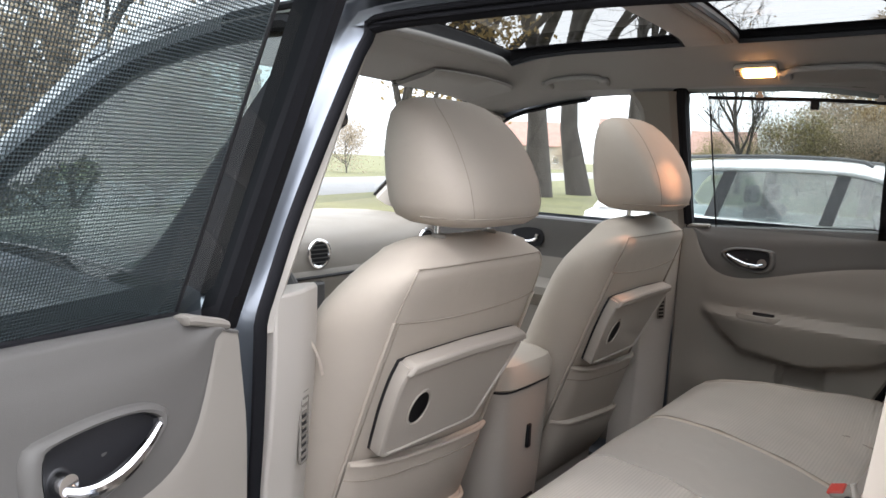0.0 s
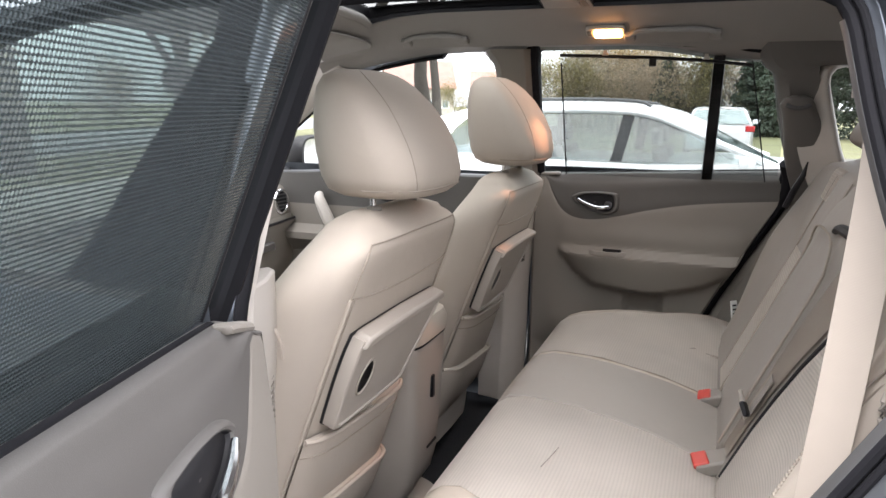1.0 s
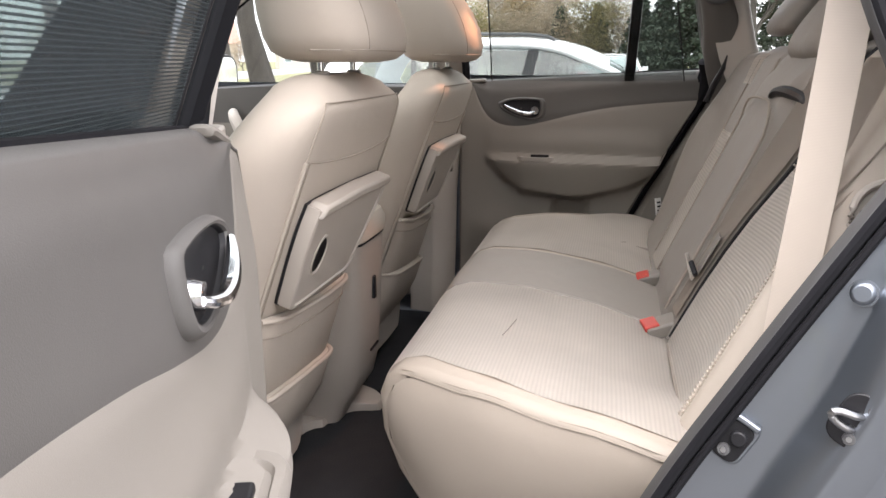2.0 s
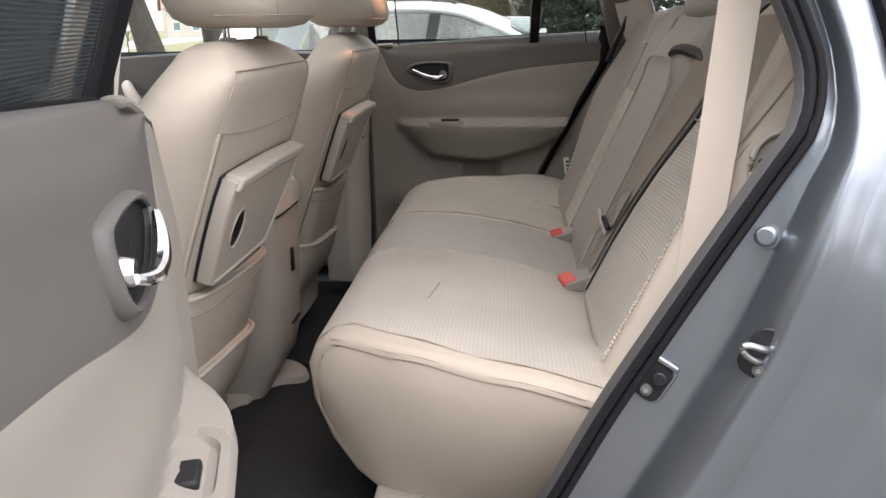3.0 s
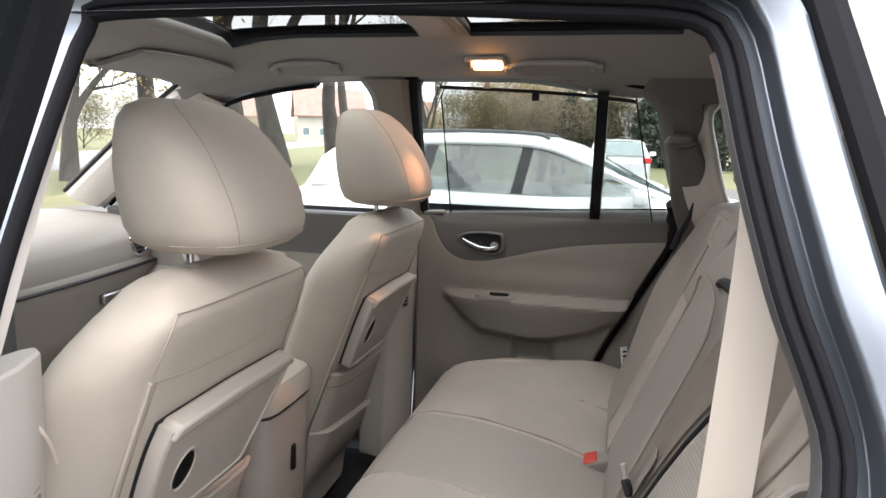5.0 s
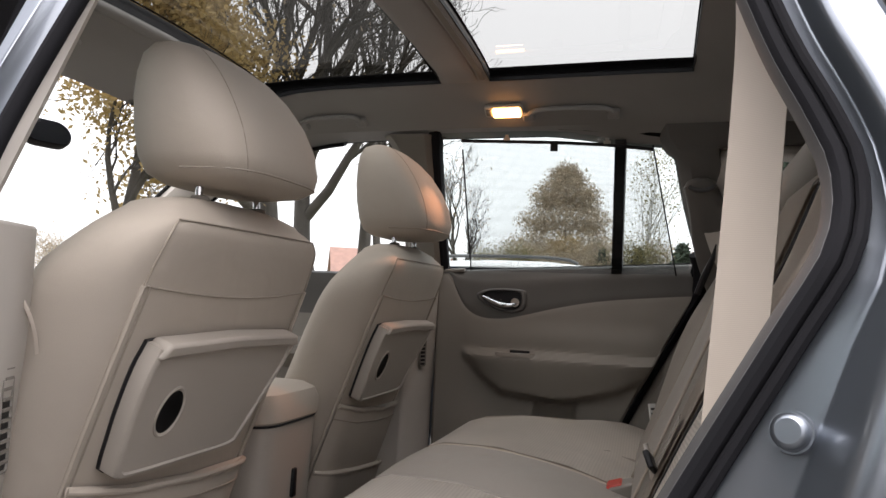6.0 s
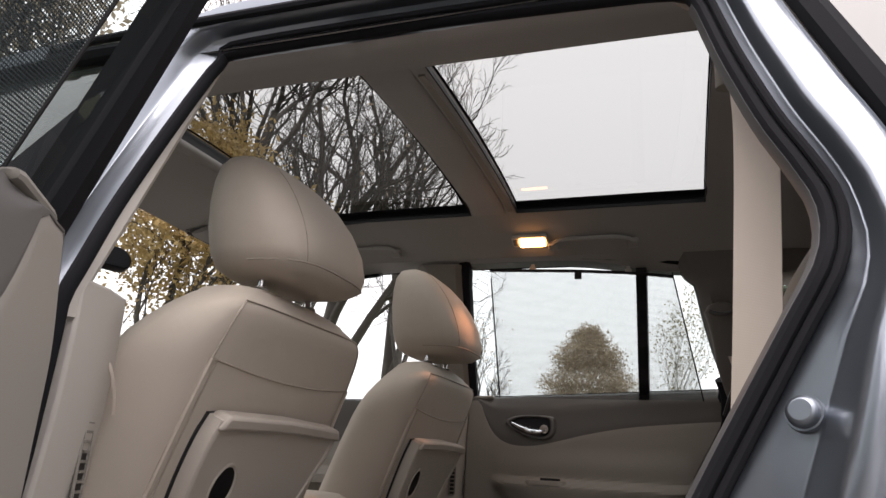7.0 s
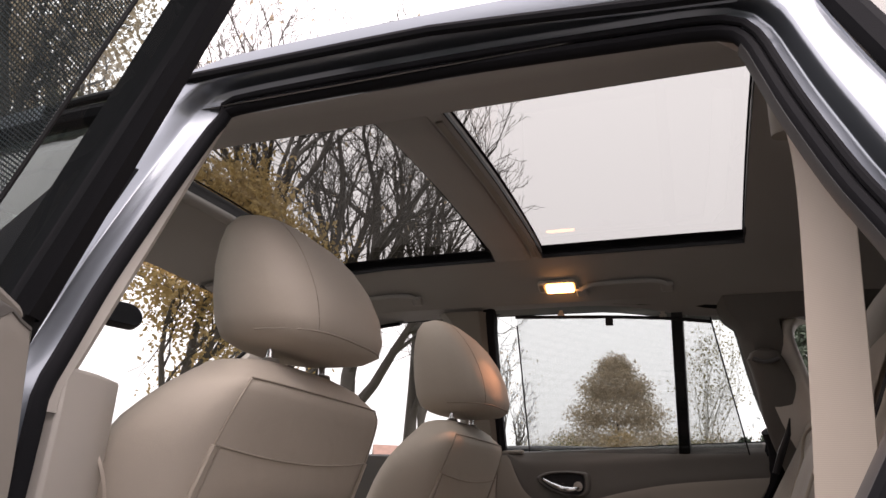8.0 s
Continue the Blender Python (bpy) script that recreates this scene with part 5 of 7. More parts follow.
# near outer backrest in the lighter leather, far one in the darker
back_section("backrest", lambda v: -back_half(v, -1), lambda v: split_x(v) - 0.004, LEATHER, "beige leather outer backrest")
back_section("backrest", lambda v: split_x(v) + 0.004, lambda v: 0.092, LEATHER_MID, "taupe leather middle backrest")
back_section("backrest", lambda v: 0.096, lambda v: back_half(v, 1), LEATHER_MID, "outer backrest in the darker leather")
cloth_x = lambda v: float(np.interp(v, (0.0, 0.15, 0.30, 0.45, 0.61), (-0.612, -0.580, -0.560, -0.548, -0.545)))
back_panel("backrest_cloth", cloth_x, lambda v: split_x(v) - 0.014, 0.015, 0.607, RIB_Z, "beige ribbed cloth back panel")
# the cloth's knobbly edge, where its ribs end
for v in np.linspace(0.03, 0.60, 60):
    p = back_pt(cloth_x(v), v, 0.0025)
    part("rib_end", tube([p + Vector((-0.003, 0, 0)), p + Vector((0.006, 0.0003, 0))], 0.0026, 6), LEATHER, bench)
back_panel("head_panel", lambda v: -0.550, lambda v: split_x(v) - 0.014, 0.612, 0.90, LEATHER, "", 0.001)
back_panel("side_strip", lambda v: split_x(v) + 0.012, lambda v: -0.200 - 0.03 * step(0.5, 0.8, v), 0.08, 0.93, LEATHER, "beige leather side strip", 0.007, 8)
back_panel("backrest_cloth", lambda v: 0.108, lambda v: 0.292, 0.03, 0.61, RIB_MID, "beige ribbed cloth back panel")
back_panel("top_cloth", lambda v: 0.26, lambda v: 0.40, 0.80, 0.93, RIB_MID, "beige ribbed cloth top panel", 0.002, 8)
# a black rod stands in for the shadow inside the backrest gap
part("split_gap_shade", tube([back_pt(split_x(v), v, -0.003) for v in np.linspace(0.02, 0.95, 40)], 0.0045, 6), BLACK, bench, "black strip for the shade between the split backrests")
for x in (0.094, 0.296):
    part("back_seam", tube([back_pt(x, v, 0.0015) for v in np.linspace(0.05, 0.90, 30)], 0.0016, 6), STITCH, bench)
arm = [back_pt(x, v, 0.010) for x, v in ((-0.190, 0.06), (-0.195, 0.60), (-0.188, 0.69), (-0.150, 0.742), (-0.06, 0.752), (0.04, 0.742), (0.074, 0.70), (0.080, 0.62), (0.080, 0.06))]
part("armrest_seam", tube(smooth_line([tuple(p) for p in arm], 60), 0.0024, 6), STITCH, bench)
# shade under the slot's overhang, laid on as a black roll
arm = [back_pt(x, v, 0.004) for x, v in ((-0.285, 0.770), (-0.25, 0.782), (-0.19, 0.788), (-0.13, 0.782), (-0.095, 0.762))]
part("belt_slot_shade", tube(smooth_line([tuple(p) for p in arm], 24), [0.003 + 0.0075 * math.sin(math.pi * k / 23) ** 0.5 for k in range(24)], 8), BLACK, bench, "belt slot drawn as a dark roll")
b = bmesh.new()
box(-0.012, 0.012, -0.006, 0.004, -0.004, 0.004, b, Matrix.Translation(back_pt(-0.215, 0.782, 0.013)) @ Matrix.Rotation(-0.4, 4, "X"))
soften(part("belt_clip", b, DARK, bench, "dark belt clip"), 0.0025)
def rear_headrest(x0, x1, y, z, half, thick, lab):
    """A low pad that leans back on the top of the bench."""
    rows = []
    for s, k in ((0.0, 0.15), (0.016, 0.6), (0.055, 0.88), (0.115, 1.0), (0.5, 1.06), (0.885, 1.0), (0.945, 0.88), (0.984, 0.6), (1.0, 0.15)):
        ring = []
        for a in np.linspace(0, 2 * math.pi, 33)[:-1]:
            ca, sa = math.copysign(abs(math.cos(a)) ** 0.7, math.cos(a)), math.copysign(abs(math.sin(a)) ** 0.7, math.sin(a))
            ring.append(Vector((lerp(x0, x1, s), y + k * (half * ca * 0.57 + thick * sa * 0.82), z + k * (-half * ca * 0.82 + thick * sa * 0.57))))
        rows.append(ring)
    part("rear_headrest", loft(rows), LEATHER_MID, bench, lab, angle=80)


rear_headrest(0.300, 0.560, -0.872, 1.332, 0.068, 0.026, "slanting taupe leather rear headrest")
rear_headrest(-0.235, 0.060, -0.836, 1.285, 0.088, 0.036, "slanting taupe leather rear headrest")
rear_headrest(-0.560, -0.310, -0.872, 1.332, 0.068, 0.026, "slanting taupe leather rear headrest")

# buckles and belts
for x, yaw in ((-0.225, 10), (0.092, 0)):
    bk = thing("belt_buckle", "beige seat belt buckle with a red release button", "belt buckle", "belt buckles")
    m = Matrix.Translation((x, -0.545, 0.742)) @ Matrix.Rotation(radians(yaw), 4, "Z") @ Matrix.Rotation(radians(-18), 4, "X")
    b = bmesh.new()
    box(-0.027, 0.027, -0.050, 0.022, -0.030, -0.004, b, m)
    soften(part("buckle_body", b, PLASTIC, bk), 0.005)
    b = bmesh.new()
    box(-0.024, 0.024, -0.004, 0.0245, -0.012, -0.001, b, m)
    soften(part("release_button", b, RED, bk, "red release button"), 0.003)


def belt(name, label, pts, width, faces, parent=None, mat=None):
    """A webbing strap along pts, its flat side turned to faces."""
    P = smooth_line(pts, 40)
    rows = []
    n = Vector(faces).normalized()
    for i, p in enumerate(P):
        d = Vector(P[min(i + 1, 39)] - P[max(i - 1, 0)]).normalized()
        s = d.cross(n).normalized()
        ww = width
        p = Vector(p)
        rows.append([p + s * ww / 2 + n * 0.0008, p + n * 0.0014, p - s * ww / 2 + n * 0.0008, p - s * ww / 2 - n * 0.0008, p - n * 0.0004, p + s * ww / 2 - n * 0.0008])
    return part(name, loft(rows), mat or WEBBING, parent, label, angle=60)


sb = thing("seat_belt", "beige seat belt hanging from the rear pillar", "seat belt", "seat belts")
belt("webbing", "", [(-0.600, -0.690, 1.405), (-0.630, -0.690, 1.30), (-0.650, -0.676, 1.10), (-0.660, -0.664, 0.96), (-0.668, -0.655, 0.84), (-0.672, -0.645, 0.76)], 0.047, (-0.86, 0.45, 0.05), sb)
rows = [superellipse(-0.596, -0.682, z, hw, 0.026, 20, 2.5) for z, hw in ((1.372, 0.012), (1.382, 0.026), (1.400, 0.032), (1.418, 0.028), (1.430, 0.014))]
part("belt_guide", loft(rows), PLASTIC, sb, "beige plastic belt guide")
sb = thing("seat_belt", "beige seat belt in its pillar guide", "seat belt", "seat belts")
rows = []
for z, w, dpt in ((1.10, 0.085, 0.02), (1.18, 0.080, 0.024), (1.24, 0.072, 0.028), (1.30, 0.054, 0.032), (1.345, 0.045, 0.036), (1.372, 0.043, 0.038), (1.388, 0.034, 0.034), (1.396, 0.015, 0.02)):
    rows.append(superellipse(x_in(z) - 0.058, -0.706 - 0.42 * max(0, 1.37 - z), z, dpt, w, 24, 2.6))
part("belt_guide", loft(rows), TAUPE, sb, "taupe domed belt guide")
# tapered black rod put where a narrow shadow lies beside the guide
part("guide_shade", tube([Vector((0.578, -0.742, 1.225)), Vector((0.582, -0.735, 1.19)), Vector((0.588, -0.718, 1.15)), Vector((0.592, -0.70, 1.10))], [0.002, 0.007, 0.009, 0.008], 8), BLACK, sb, "black sliver for the shade beside the belt guide")
part("guide_slot", tube([Vector((0.588, -0.706 + dy, 1.362 + 10 * dy * dy)) for dy in np.linspace(-0.03, 0.03, 9)], 0.006, 8), DARK, sb, "belt slot drawn as a dark roll")
sb = thing("seat_belt", "beige middle seat belt with its tongue held at the backrest", "seat belt", "seat belts")
belt("webbing", "", [tuple(back_pt(-0.262 + 0.002 * k, v, 0.012)) for k, v in enumerate((0.36, 0.33, 0.30, 0.27, 0.24))], 0.030, (0, 0.92, 0.39), sb, LEATHER_MID)
b = bmesh.new()
m = Matrix.Translation(back_pt(-0.250, 0.235, 0.020)) @ Matrix.Rotation(-0.4, 4, "X") @ Matrix.Rotation(radians(24), 4, "Y")
box(-0.024, 0.020, -0.004, 0.005, -0.014, 0.012, b, m)
soften(part("belt_tongue", b, BLACK, sb, "black belt tongue"), 0.003)
for k in (-0.012, 0.0):
    b = bmesh.new()
    box(k - 0.003, k + 0.004, 0.004, 0.0062, -0.004, 0.004, b, m)
    part("print_bar", b, PLASTIC_PALE, sb)
line = [m @ Vector(p) for p in ((0.018, 0.002, -0.004), (0.030, 0.006, -0.016), (0.040, 0.006, -0.010), (0.040, 0.004, 0.014), (0.034, 0.002, 0.034))]
part("tongue_holder", tube(smooth_line(line, 16), 0.006, 8, flat=(1.0, 0.6)), PLASTIC_PALE, sb, "beige tongue holder")

# paper tag on the far belt's lower end
tag = thing("belt_tag", "small white printed tag beside the rear seat belt", "label tag")
b = bmesh.new()
box(-0.002, 0.002, -0.011, 0.011, -0.026, 0.026, b, Matrix.Translation((0.648, -0.600, 0.788)) @ Matrix.Rotation(radians(40), 4, "Z") @ Matrix.Rotation(radians(12), 4, "Y"))
soften(part("tag_card", b, TAG_WHITE, tag), 0.001)
for k in range(3):
    b = bmesh.new()
    box(-0.0032, -0.0018, -0.007, 0.006, -0.014 + 0.012 * k, -0.009 + 0.012 * k, b, Matrix.Translation((0.648, -0.600, 0.788)) @ Matrix.Rotation(radians(40), 4, "Z") @ Matrix.Rotation(radians(12), 4, "Y"))
    part("print_bar", b, BLACK, tag)
# front belt strap at the middle pillar
fb = thing("seat_belt", "pale front seat belt strap beside the pillar", "seat belt", "seat belts")
belt("webbing", "", [(-0.694, 0.052, 1.060), (-0.686, 0.049, 1.045), (-0.678, 0.047, 1.03), (-0.666, 0.050, 1.008), (-0.655, 0.056, 0.985)], 0.004, (-0.5, -0.85, 0.1), fb)
# round recess on the near backrest's side, with the cover's seams round it
n = Vector((-0.95, 0.22, 0.23)).normalized()
u = n.cross(Vector((0, 0, 1))).normalized()
w = u.cross(n)
c = Vector((-0.667, -0.746, 1.040))
ring = [c + u * 0.034 * math.cos(a) + w * 0.040 * math.sin(a) + n * 0.002 for a in np.linspace(0, 2 * math.pi, 29)[:-1]]
part("latch_ring", tube(ring, 0.0045, 8, True), PLASTIC_MID, bench, "pale ring round the latch")
part("latch_recess", loft([[c + u * 0.032 * k * math.cos(a) + w * 0.038 * k * math.sin(a) + n * h for a in np.linspace(0, 2 * math.pi, 29)[:-1]] for k, h in ((1.0, 0.002), (0.6, 0.0012), (0.05, 0.0012))], True, False), PLASTIC, bench)
part("latch_slot", disc(0.005, 0.003, Matrix.Translation(c + n * 0.004 + Vector((0.002, 0.022, 0.004))) @ n.to_track_quat("Z", "Y").to_matrix().to_4x4()), BLACK, bench, "dark latch hole")
edge = [back_pt(-0.522, v, 0.001) for v in np.linspace(0.04, 0.62, 30)] + [back_pt(x, 0.622, 0.001) for x in np.linspace(-0.515, -0.37, 8)]
part("cloth_edge_seam", tube(edge, 0.0016, 6), STITCH, bench)
for off in (0.0, 0.008):
    line = [Vector(q) + n * 0.001 + Vector((0, off, off * 0.7)) for q in ((-0.635, -0.785, 1.16), (-0.6405, -0.760, 1.128), (-0.645, -0.733, 1.090), (-0.650, -0.700, 1.047), (-0.653, -0.672, 1.00))]
    part("bolster_seam", tube(smooth_line(line, 24), 0.0013, 6), STITCH, bench)

# ---------------------------------------------------------------- cabin fittings
console = thing("centre_console", "beige centre console with a lidded armrest box", "car console")
rows = []
for z, hw, y0, y1 in ((0.345, 0.080, 0.165, 1.0), (0.40, 0.088, 0.140, 1.0), (0.44, 0.098, 0.112, 1.0), (0.50, 0.106, 0.098, 1.0), (0.62, 0.112, 0.092, 0.62), (0.72, 0.116, 0.088, 0.50), (0.806, 0.118, 0.086, 0.48)):
    rows.append(superellipse(0.012, (y0 + y1) / 2, z, hw, (y1 - y0) / 2, 32, 7))
part("body", loft(rows), PLASTIC_MID, console)
rows = [superellipse(0.012, 0.275, z, hw, hd, 36, 6) for z, hw, hd in ((0.810, 0.119, 0.192), (0.815, 0.122, 0.197), (0.846, 0.122, 0.198), (0.866, 0.114, 0.190), (0.876, 0.098, 0.172), (0.880, 0.06, 0.14))]
part("lid", loft(rows), LEATHER, console, "beige padded armrest lid")
part("lid_gap", tube([v for v in superellipse(0.012, 0.275, 0.808, 0.1195, 0.1905, 40, 6)], 0.003, 6, True), BLACK, console, "dark lid gap")
b = bmesh.new()
box(0.010, 0.026, 0.083, 0.098, 0.655, 0.712, b)
soften(part("socket", b, BLACK, console, "black socket slot"), 0.003)
b = bmesh.new()
box(0.005, 0.065, 0.094, 0.108, 0.520, 0.527, b)
soften(part("slot", b, BLACK, console, "dark slot"), 0.002)

mat_ = thing("floor_mat", "dark grey carpet floor mat behind the driver seat", "floor mat")
out = [(-0.66, -0.20), (-0.66, 0.06), (-0.60, 0.11), (-0.30, 0.12), (-0.12, 0.11), (-0.09, -0.20)]
part("mat", slab([(a, b2) for a, b2 in smooth_line(out, 40, True)], 0.008, Matrix.Translation((0, 0, 0.346))), CARPET, mat_)
out = [(-x, y) for x, y in out]
mat_ = thing("floor_mat", "dark grey carpet floor mat behind the passenger seat", "floor mat")
part("mat", slab([(a, b2) for a, b2 in smooth_line(out, 40, True)], 0.008, Matrix.Translation((0, 0, 0.346))), CARPET, mat_)
cover = thing("floor_cover", "beige plastic cover on the floor beside the console", "trim panel")
out = smooth_line([(0.15, 0.34), (0.145, 0.20), (0.115, 0.120), (0.070, 0.088), (0.036, 0.092), (0.028, 0.125), (0.012, 0.160), (-0.030, 0.186), (-0.075, 0.196), (-0.100, 0.225), (-0.20, 0.245), (-0.30, 0.265), (-0.31, 0.33), (-0.10, 0.38)], 60, True)
rows = [[Vector((0.01 + (x - 0.01) * k, 0.25 + (y - 0.25) * k, z)) for x, y in out] for k, z in ((1.02, 0.345), (1.0, 0.356), (0.97, 0.363), (0.85, 0.366), (0.3, 0.368), (0.02, 0.368))]
part("shell", loft(rows, True, True), PLASTIC_MID, cover)
heel = thing("heel_kick_panel", "beige plastic panel under the rear bench", "trim panel")
b = bmesh.new()
box(-0.62, 0.62, -0.36, -0.215, 0.345, 0.50, b)
soften(part("panel", b, PLASTIC, heel), 0.01)
b = bmesh.new()
box(-0.42, -0.395, -0.23, -0.195, 0.36, 0.49, b)
soften(part("bracket", b, PLASTIC_PALE, heel), 0.005)

# dashboard
dash = thing("dashboard", "beige dashboard with a dark groove and round vents", "dashboard")
prof_top = [(0.90, 0.96), (0.905, 1.02), (0.93, 1.06), (1.00, 1.085), (1.15, 1.095), (1.34, 1.095), (1.58, 1.08)]
rows = []
for x in np.linspace(-0.74, 0.74, 31):
    hump = 0.035 * math.exp(-((x + 0.37) / 0.16) ** 2)
    bow = 0.06 * (x / 0.74) ** 2
    rows.append([Vector((x, y + bow * (1 if y < 1.1 else 0), z + hump * (1 if z > 1.0 else 0.3))) for y, z in prof_top])
part("top", loft(rows, False, False), PLASTIC, dash, "beige dashboard top", angle=60)
prof_low = [(0.90, 0.962), (0.885, 0.94), (0.90, 0.90), (0.895, 0.80), (0.93, 0.70), (1.05, 0.60), (1.25, 0.56)]
rows = [[Vector((x, y + 0.06 * (x / 0.74) ** 2, z)) for y, z in prof_low] for x in np.linspace(-0.74, 0.74, 31)]
part("lower_panel", loft(rows, False, False), PLASTIC, dash, "beige lower dashboard", angle=60)
part("dash_groove", tube([r[1] + Vector((0, -0.001, 0.004)) for r in rows], 0.005, 6), BLACK, dash, "black groove line")
for x, y in ((-0.66, 0.955), (0.665, 0.955), (0.09, 0.905), (-0.09, 0.905)):
    m = Matrix.Translation((x, y, 1.012)) @ Matrix.Rotation(radians(90), 4, "X")
    vent = part("air_vent", disc(0.040, 0.012, m, sides=28), BLACK, dash, "round black air vent")
    part("vent_ring", tube([m @ Vector((0.041 * math.cos(t), 0.041 * math.sin(t), 0.006)) for t in np.linspace(0, 2 * math.pi, 33)[:-1]], 0.006, 8, True), CHROME, vent, "silver vent ring")
    for k in range(5):
        w = math.sqrt(0.037 ** 2 - (-0.026 + 0.013 * k) ** 2)
        bb = bmesh.new()
        box(-w, w, -0.0015, 0.0015, 0.004, 0.010, bb, m @ Matrix.Translation((0, -0.026 + 0.013 * k, 0)))
        part("slat", bb, DARK, vent)
b = bmesh.new()
box(0.44, 0.56, 0.905, 0.925, 0.855, 0.885, b)
soften(part("glovebox_latch", b, STEEL, dash, "grey glovebox latch"), 0.006)
b = bmesh.new()
box(-0.10, 0.10, 0.875, 0.93, 0.72, 0.93, b)
soften(part("centre_panel", b, DARK, dash, "dark centre panel"), 0.01)

wheel = thing("steering_wheel", "dark grey steering wheel with beige hub", "steering wheel")
m = Matrix.Translation((-0.37, 0.66, 0.93)) @ Matrix.Rotation(radians(66), 4, "X")
part("rim", tube([m @ Vector((0.185 * math.cos(t), 0.185 * math.sin(t), 0)) for t in np.linspace(0, 2 * math.pi, 41)[:-1]], 0.0155, 10, True), DARK, wheel)
soften(part("hub", disc(0.075, 0.05, m @ Matrix.Translation((0, 0, -0.02)), sides=28, r2=0.06), PLASTIC, wheel), 0.01)
for a in (0, 180, 250, 290):
    part("spoke", tube([m @ Vector((r * math.cos(radians(a)), r * math.sin(radians(a)), -0.01)) for r in (0.05, 0.12, 0.18)], 0.014, 8, flat=(1.3, 0.6)), DARK, wheel)
part("column", tube([m @ Vector((0, 0, -0.03)), m @ Vector((0, 0, -0.30))], 0.05, 16), DARK, wheel)

# front: windscreen, its pillars, front doors, bonnet
wind = [[Vector((x * lerp(0.625, 0.755, s), lerp(lerp(0.87, 0.745, abs(x) ** 2.2), lerp(1.58, 1.31, abs(x) ** 2.2), s), lerp(lerp(1.590, 1.512, abs(x) ** 2.2), lerp(1.085, 1.145, abs(x) ** 2.2), s))) for x in np.linspace(-1, 1, 17)] for s in np.linspace(0, 1, 10)]
ob = part("windscreen", loft(wind, False, False), GLASS, car_body, "clear windscreen")
ob.visible_shadow = False
for sx in (-1, 1):
    a = smooth_line([(0.612, 0.60, 1.455), (0.652, 0.80, 1.345), (0.700, 1.00, 1.215), (0.735, 1.16, 1.110)], 12)
    w = smooth_line([(0.612, 0.72, 1.522), (0.640, 0.86, 1.438), (0.685, 1.05, 1.315), (0.745, 1.29, 1.155)], 12)
    rows = []
    for p, q in zip(a, w):
        p, q = Vector(p), Vector(q)
        rows.append([Vector((sx * v.x, v.y, v.z)) for v in (p + Vector((0.03, 0.0, 0)), p + Vector((-0.004, 0, 0)), p.lerp(q, 0.35) + Vector((-0.03, 0, 0)), p.lerp(q, 0.75) + Vector((-0.028, 0, 0)), q + Vector((-0.004, 0, 0)), q + Vector((0.03, 0, 0)))])
    part("windscreen_pillar_trim", loft(rows, True, True), PLASTIC_PALE, car_body, "pale windscreen pillar trim")
    part("windscreen_seal", tube([Vector((sx * (x - 0.004), y + 0.006, z + 0.004)) for x, y, z in w], 0.007, 6), BLACK, car_body)
    a = [(lerp(p[0], q[0], 0.6), lerp(p[1], q[1], 0.6), lerp(p[2], q[2], 0.6)) for p, q in zip(a, w)]
    skin = []
    for x, y, z in a:
        skin.append([Vector((sx * (x + 0.05), y - 0.06, z - 0.04)), Vector((sx * (x + 0.055), y + 0.0, z + 0.0)), Vector((sx * (x + 0.02), y + 0.07, z + 0.04))])
    part("windscreen_pillar_skin", loft(skin, False, False), PAINT, car_body)
    # front door
    d = thing("front_door", "closed front car door with grey upper panel and chrome handle", "car door", "front doors")
    rows_u = [[Vector((sx * (0.742 - 0.01 * step(1.0, 1.12, z)), y, z)) for z in np.linspace(1.0, 1.128 - 0.02 * step(0.6, 1.1, y), 6)] for y in np.linspace(0.14, 1.12, 14)]
    part("upper_panel", loft(rows_u, False, False), GREYTRIM, d, "grey upper door panel")
    rows_u = [[Vector((sx * (0.742 - 0.05 * step(0.82, 0.88, z) * step(0.92, 0.90, z)), y, z)) for z in np.linspace(0.42, 1.0, 24)] for y in np.linspace(0.14, 1.12, 14)]
    part("lower_panel", loft(rows_u, False, False), PLASTIC, d, "beige lower door panel")
    rows_u = [[Vector((sx * (0.735 + dx), y, 1.128 - 0.02 * step(0.6, 1.1, y) + dz)) for dx, dz in ((-0.003, 0.0), (0.004, 0.006), (0.05, 0.006), (0.09, 0.0))] for y in np.linspace(0.14, 1.12, 10)]
    part("sill_top", loft(rows_u, False, False), DARK, d)
    rows_u = [[Vector((sx * (x_out(z) - 0.006), y, z)) for z in np.linspace(0.40, 1.135, 12)] for y in np.linspace(0.085, 1.16, 12)]
    part("outer_skin", loft(rows_u, False, False), PAINT, d, "silver-grey door skin")
    gxf = lambda z: (0.815 if sx < 0 else 0.775) - 0.165 * (z - 1.13) / 0.37
    top_f = lambda y: float(np.interp(y, (0.10, 0.30, 0.45, 0.60, 0.80, 1.00, 1.16), (1.512, 1.508, 1.488, 1.452, 1.345, 1.215, 1.112)))
    rows_u = [[Vector((sx * gxf(z), y, z)) for z in np.linspace(1.10, top_f(y), 5)] for y in np.linspace(0.12, 1.14, 18)]
    # near pane's darker tint carries the dimness of the view behind it
    ob = part("pane", loft(rows_u, False, False), GLASS_SIDE if sx < 0 else GLASS, d, "front door window glass")
    ob.visible_shadow = False
    fl = smooth_line([(0.112, 1.13), (0.112, 1.35), (0.115, 1.485), (0.15, 1.511), (0.30, 1.508), (0.45, 1.488), (0.60, 1.452), (0.80, 1.345), (1.00, 1.215), (1.15, 1.115)], 50)
    part("window_frame", tube([Vector((sx * (gxf(z) + 0.005), y, z)) for y, z in (fl if sx < 0 else fl[18:])], 0.014 if sx < 0 else 0.006, 8, flat=(1, 1.2), up=(1, 0, 0)), RUBBER, d, "black window frame")
    rows_u = []
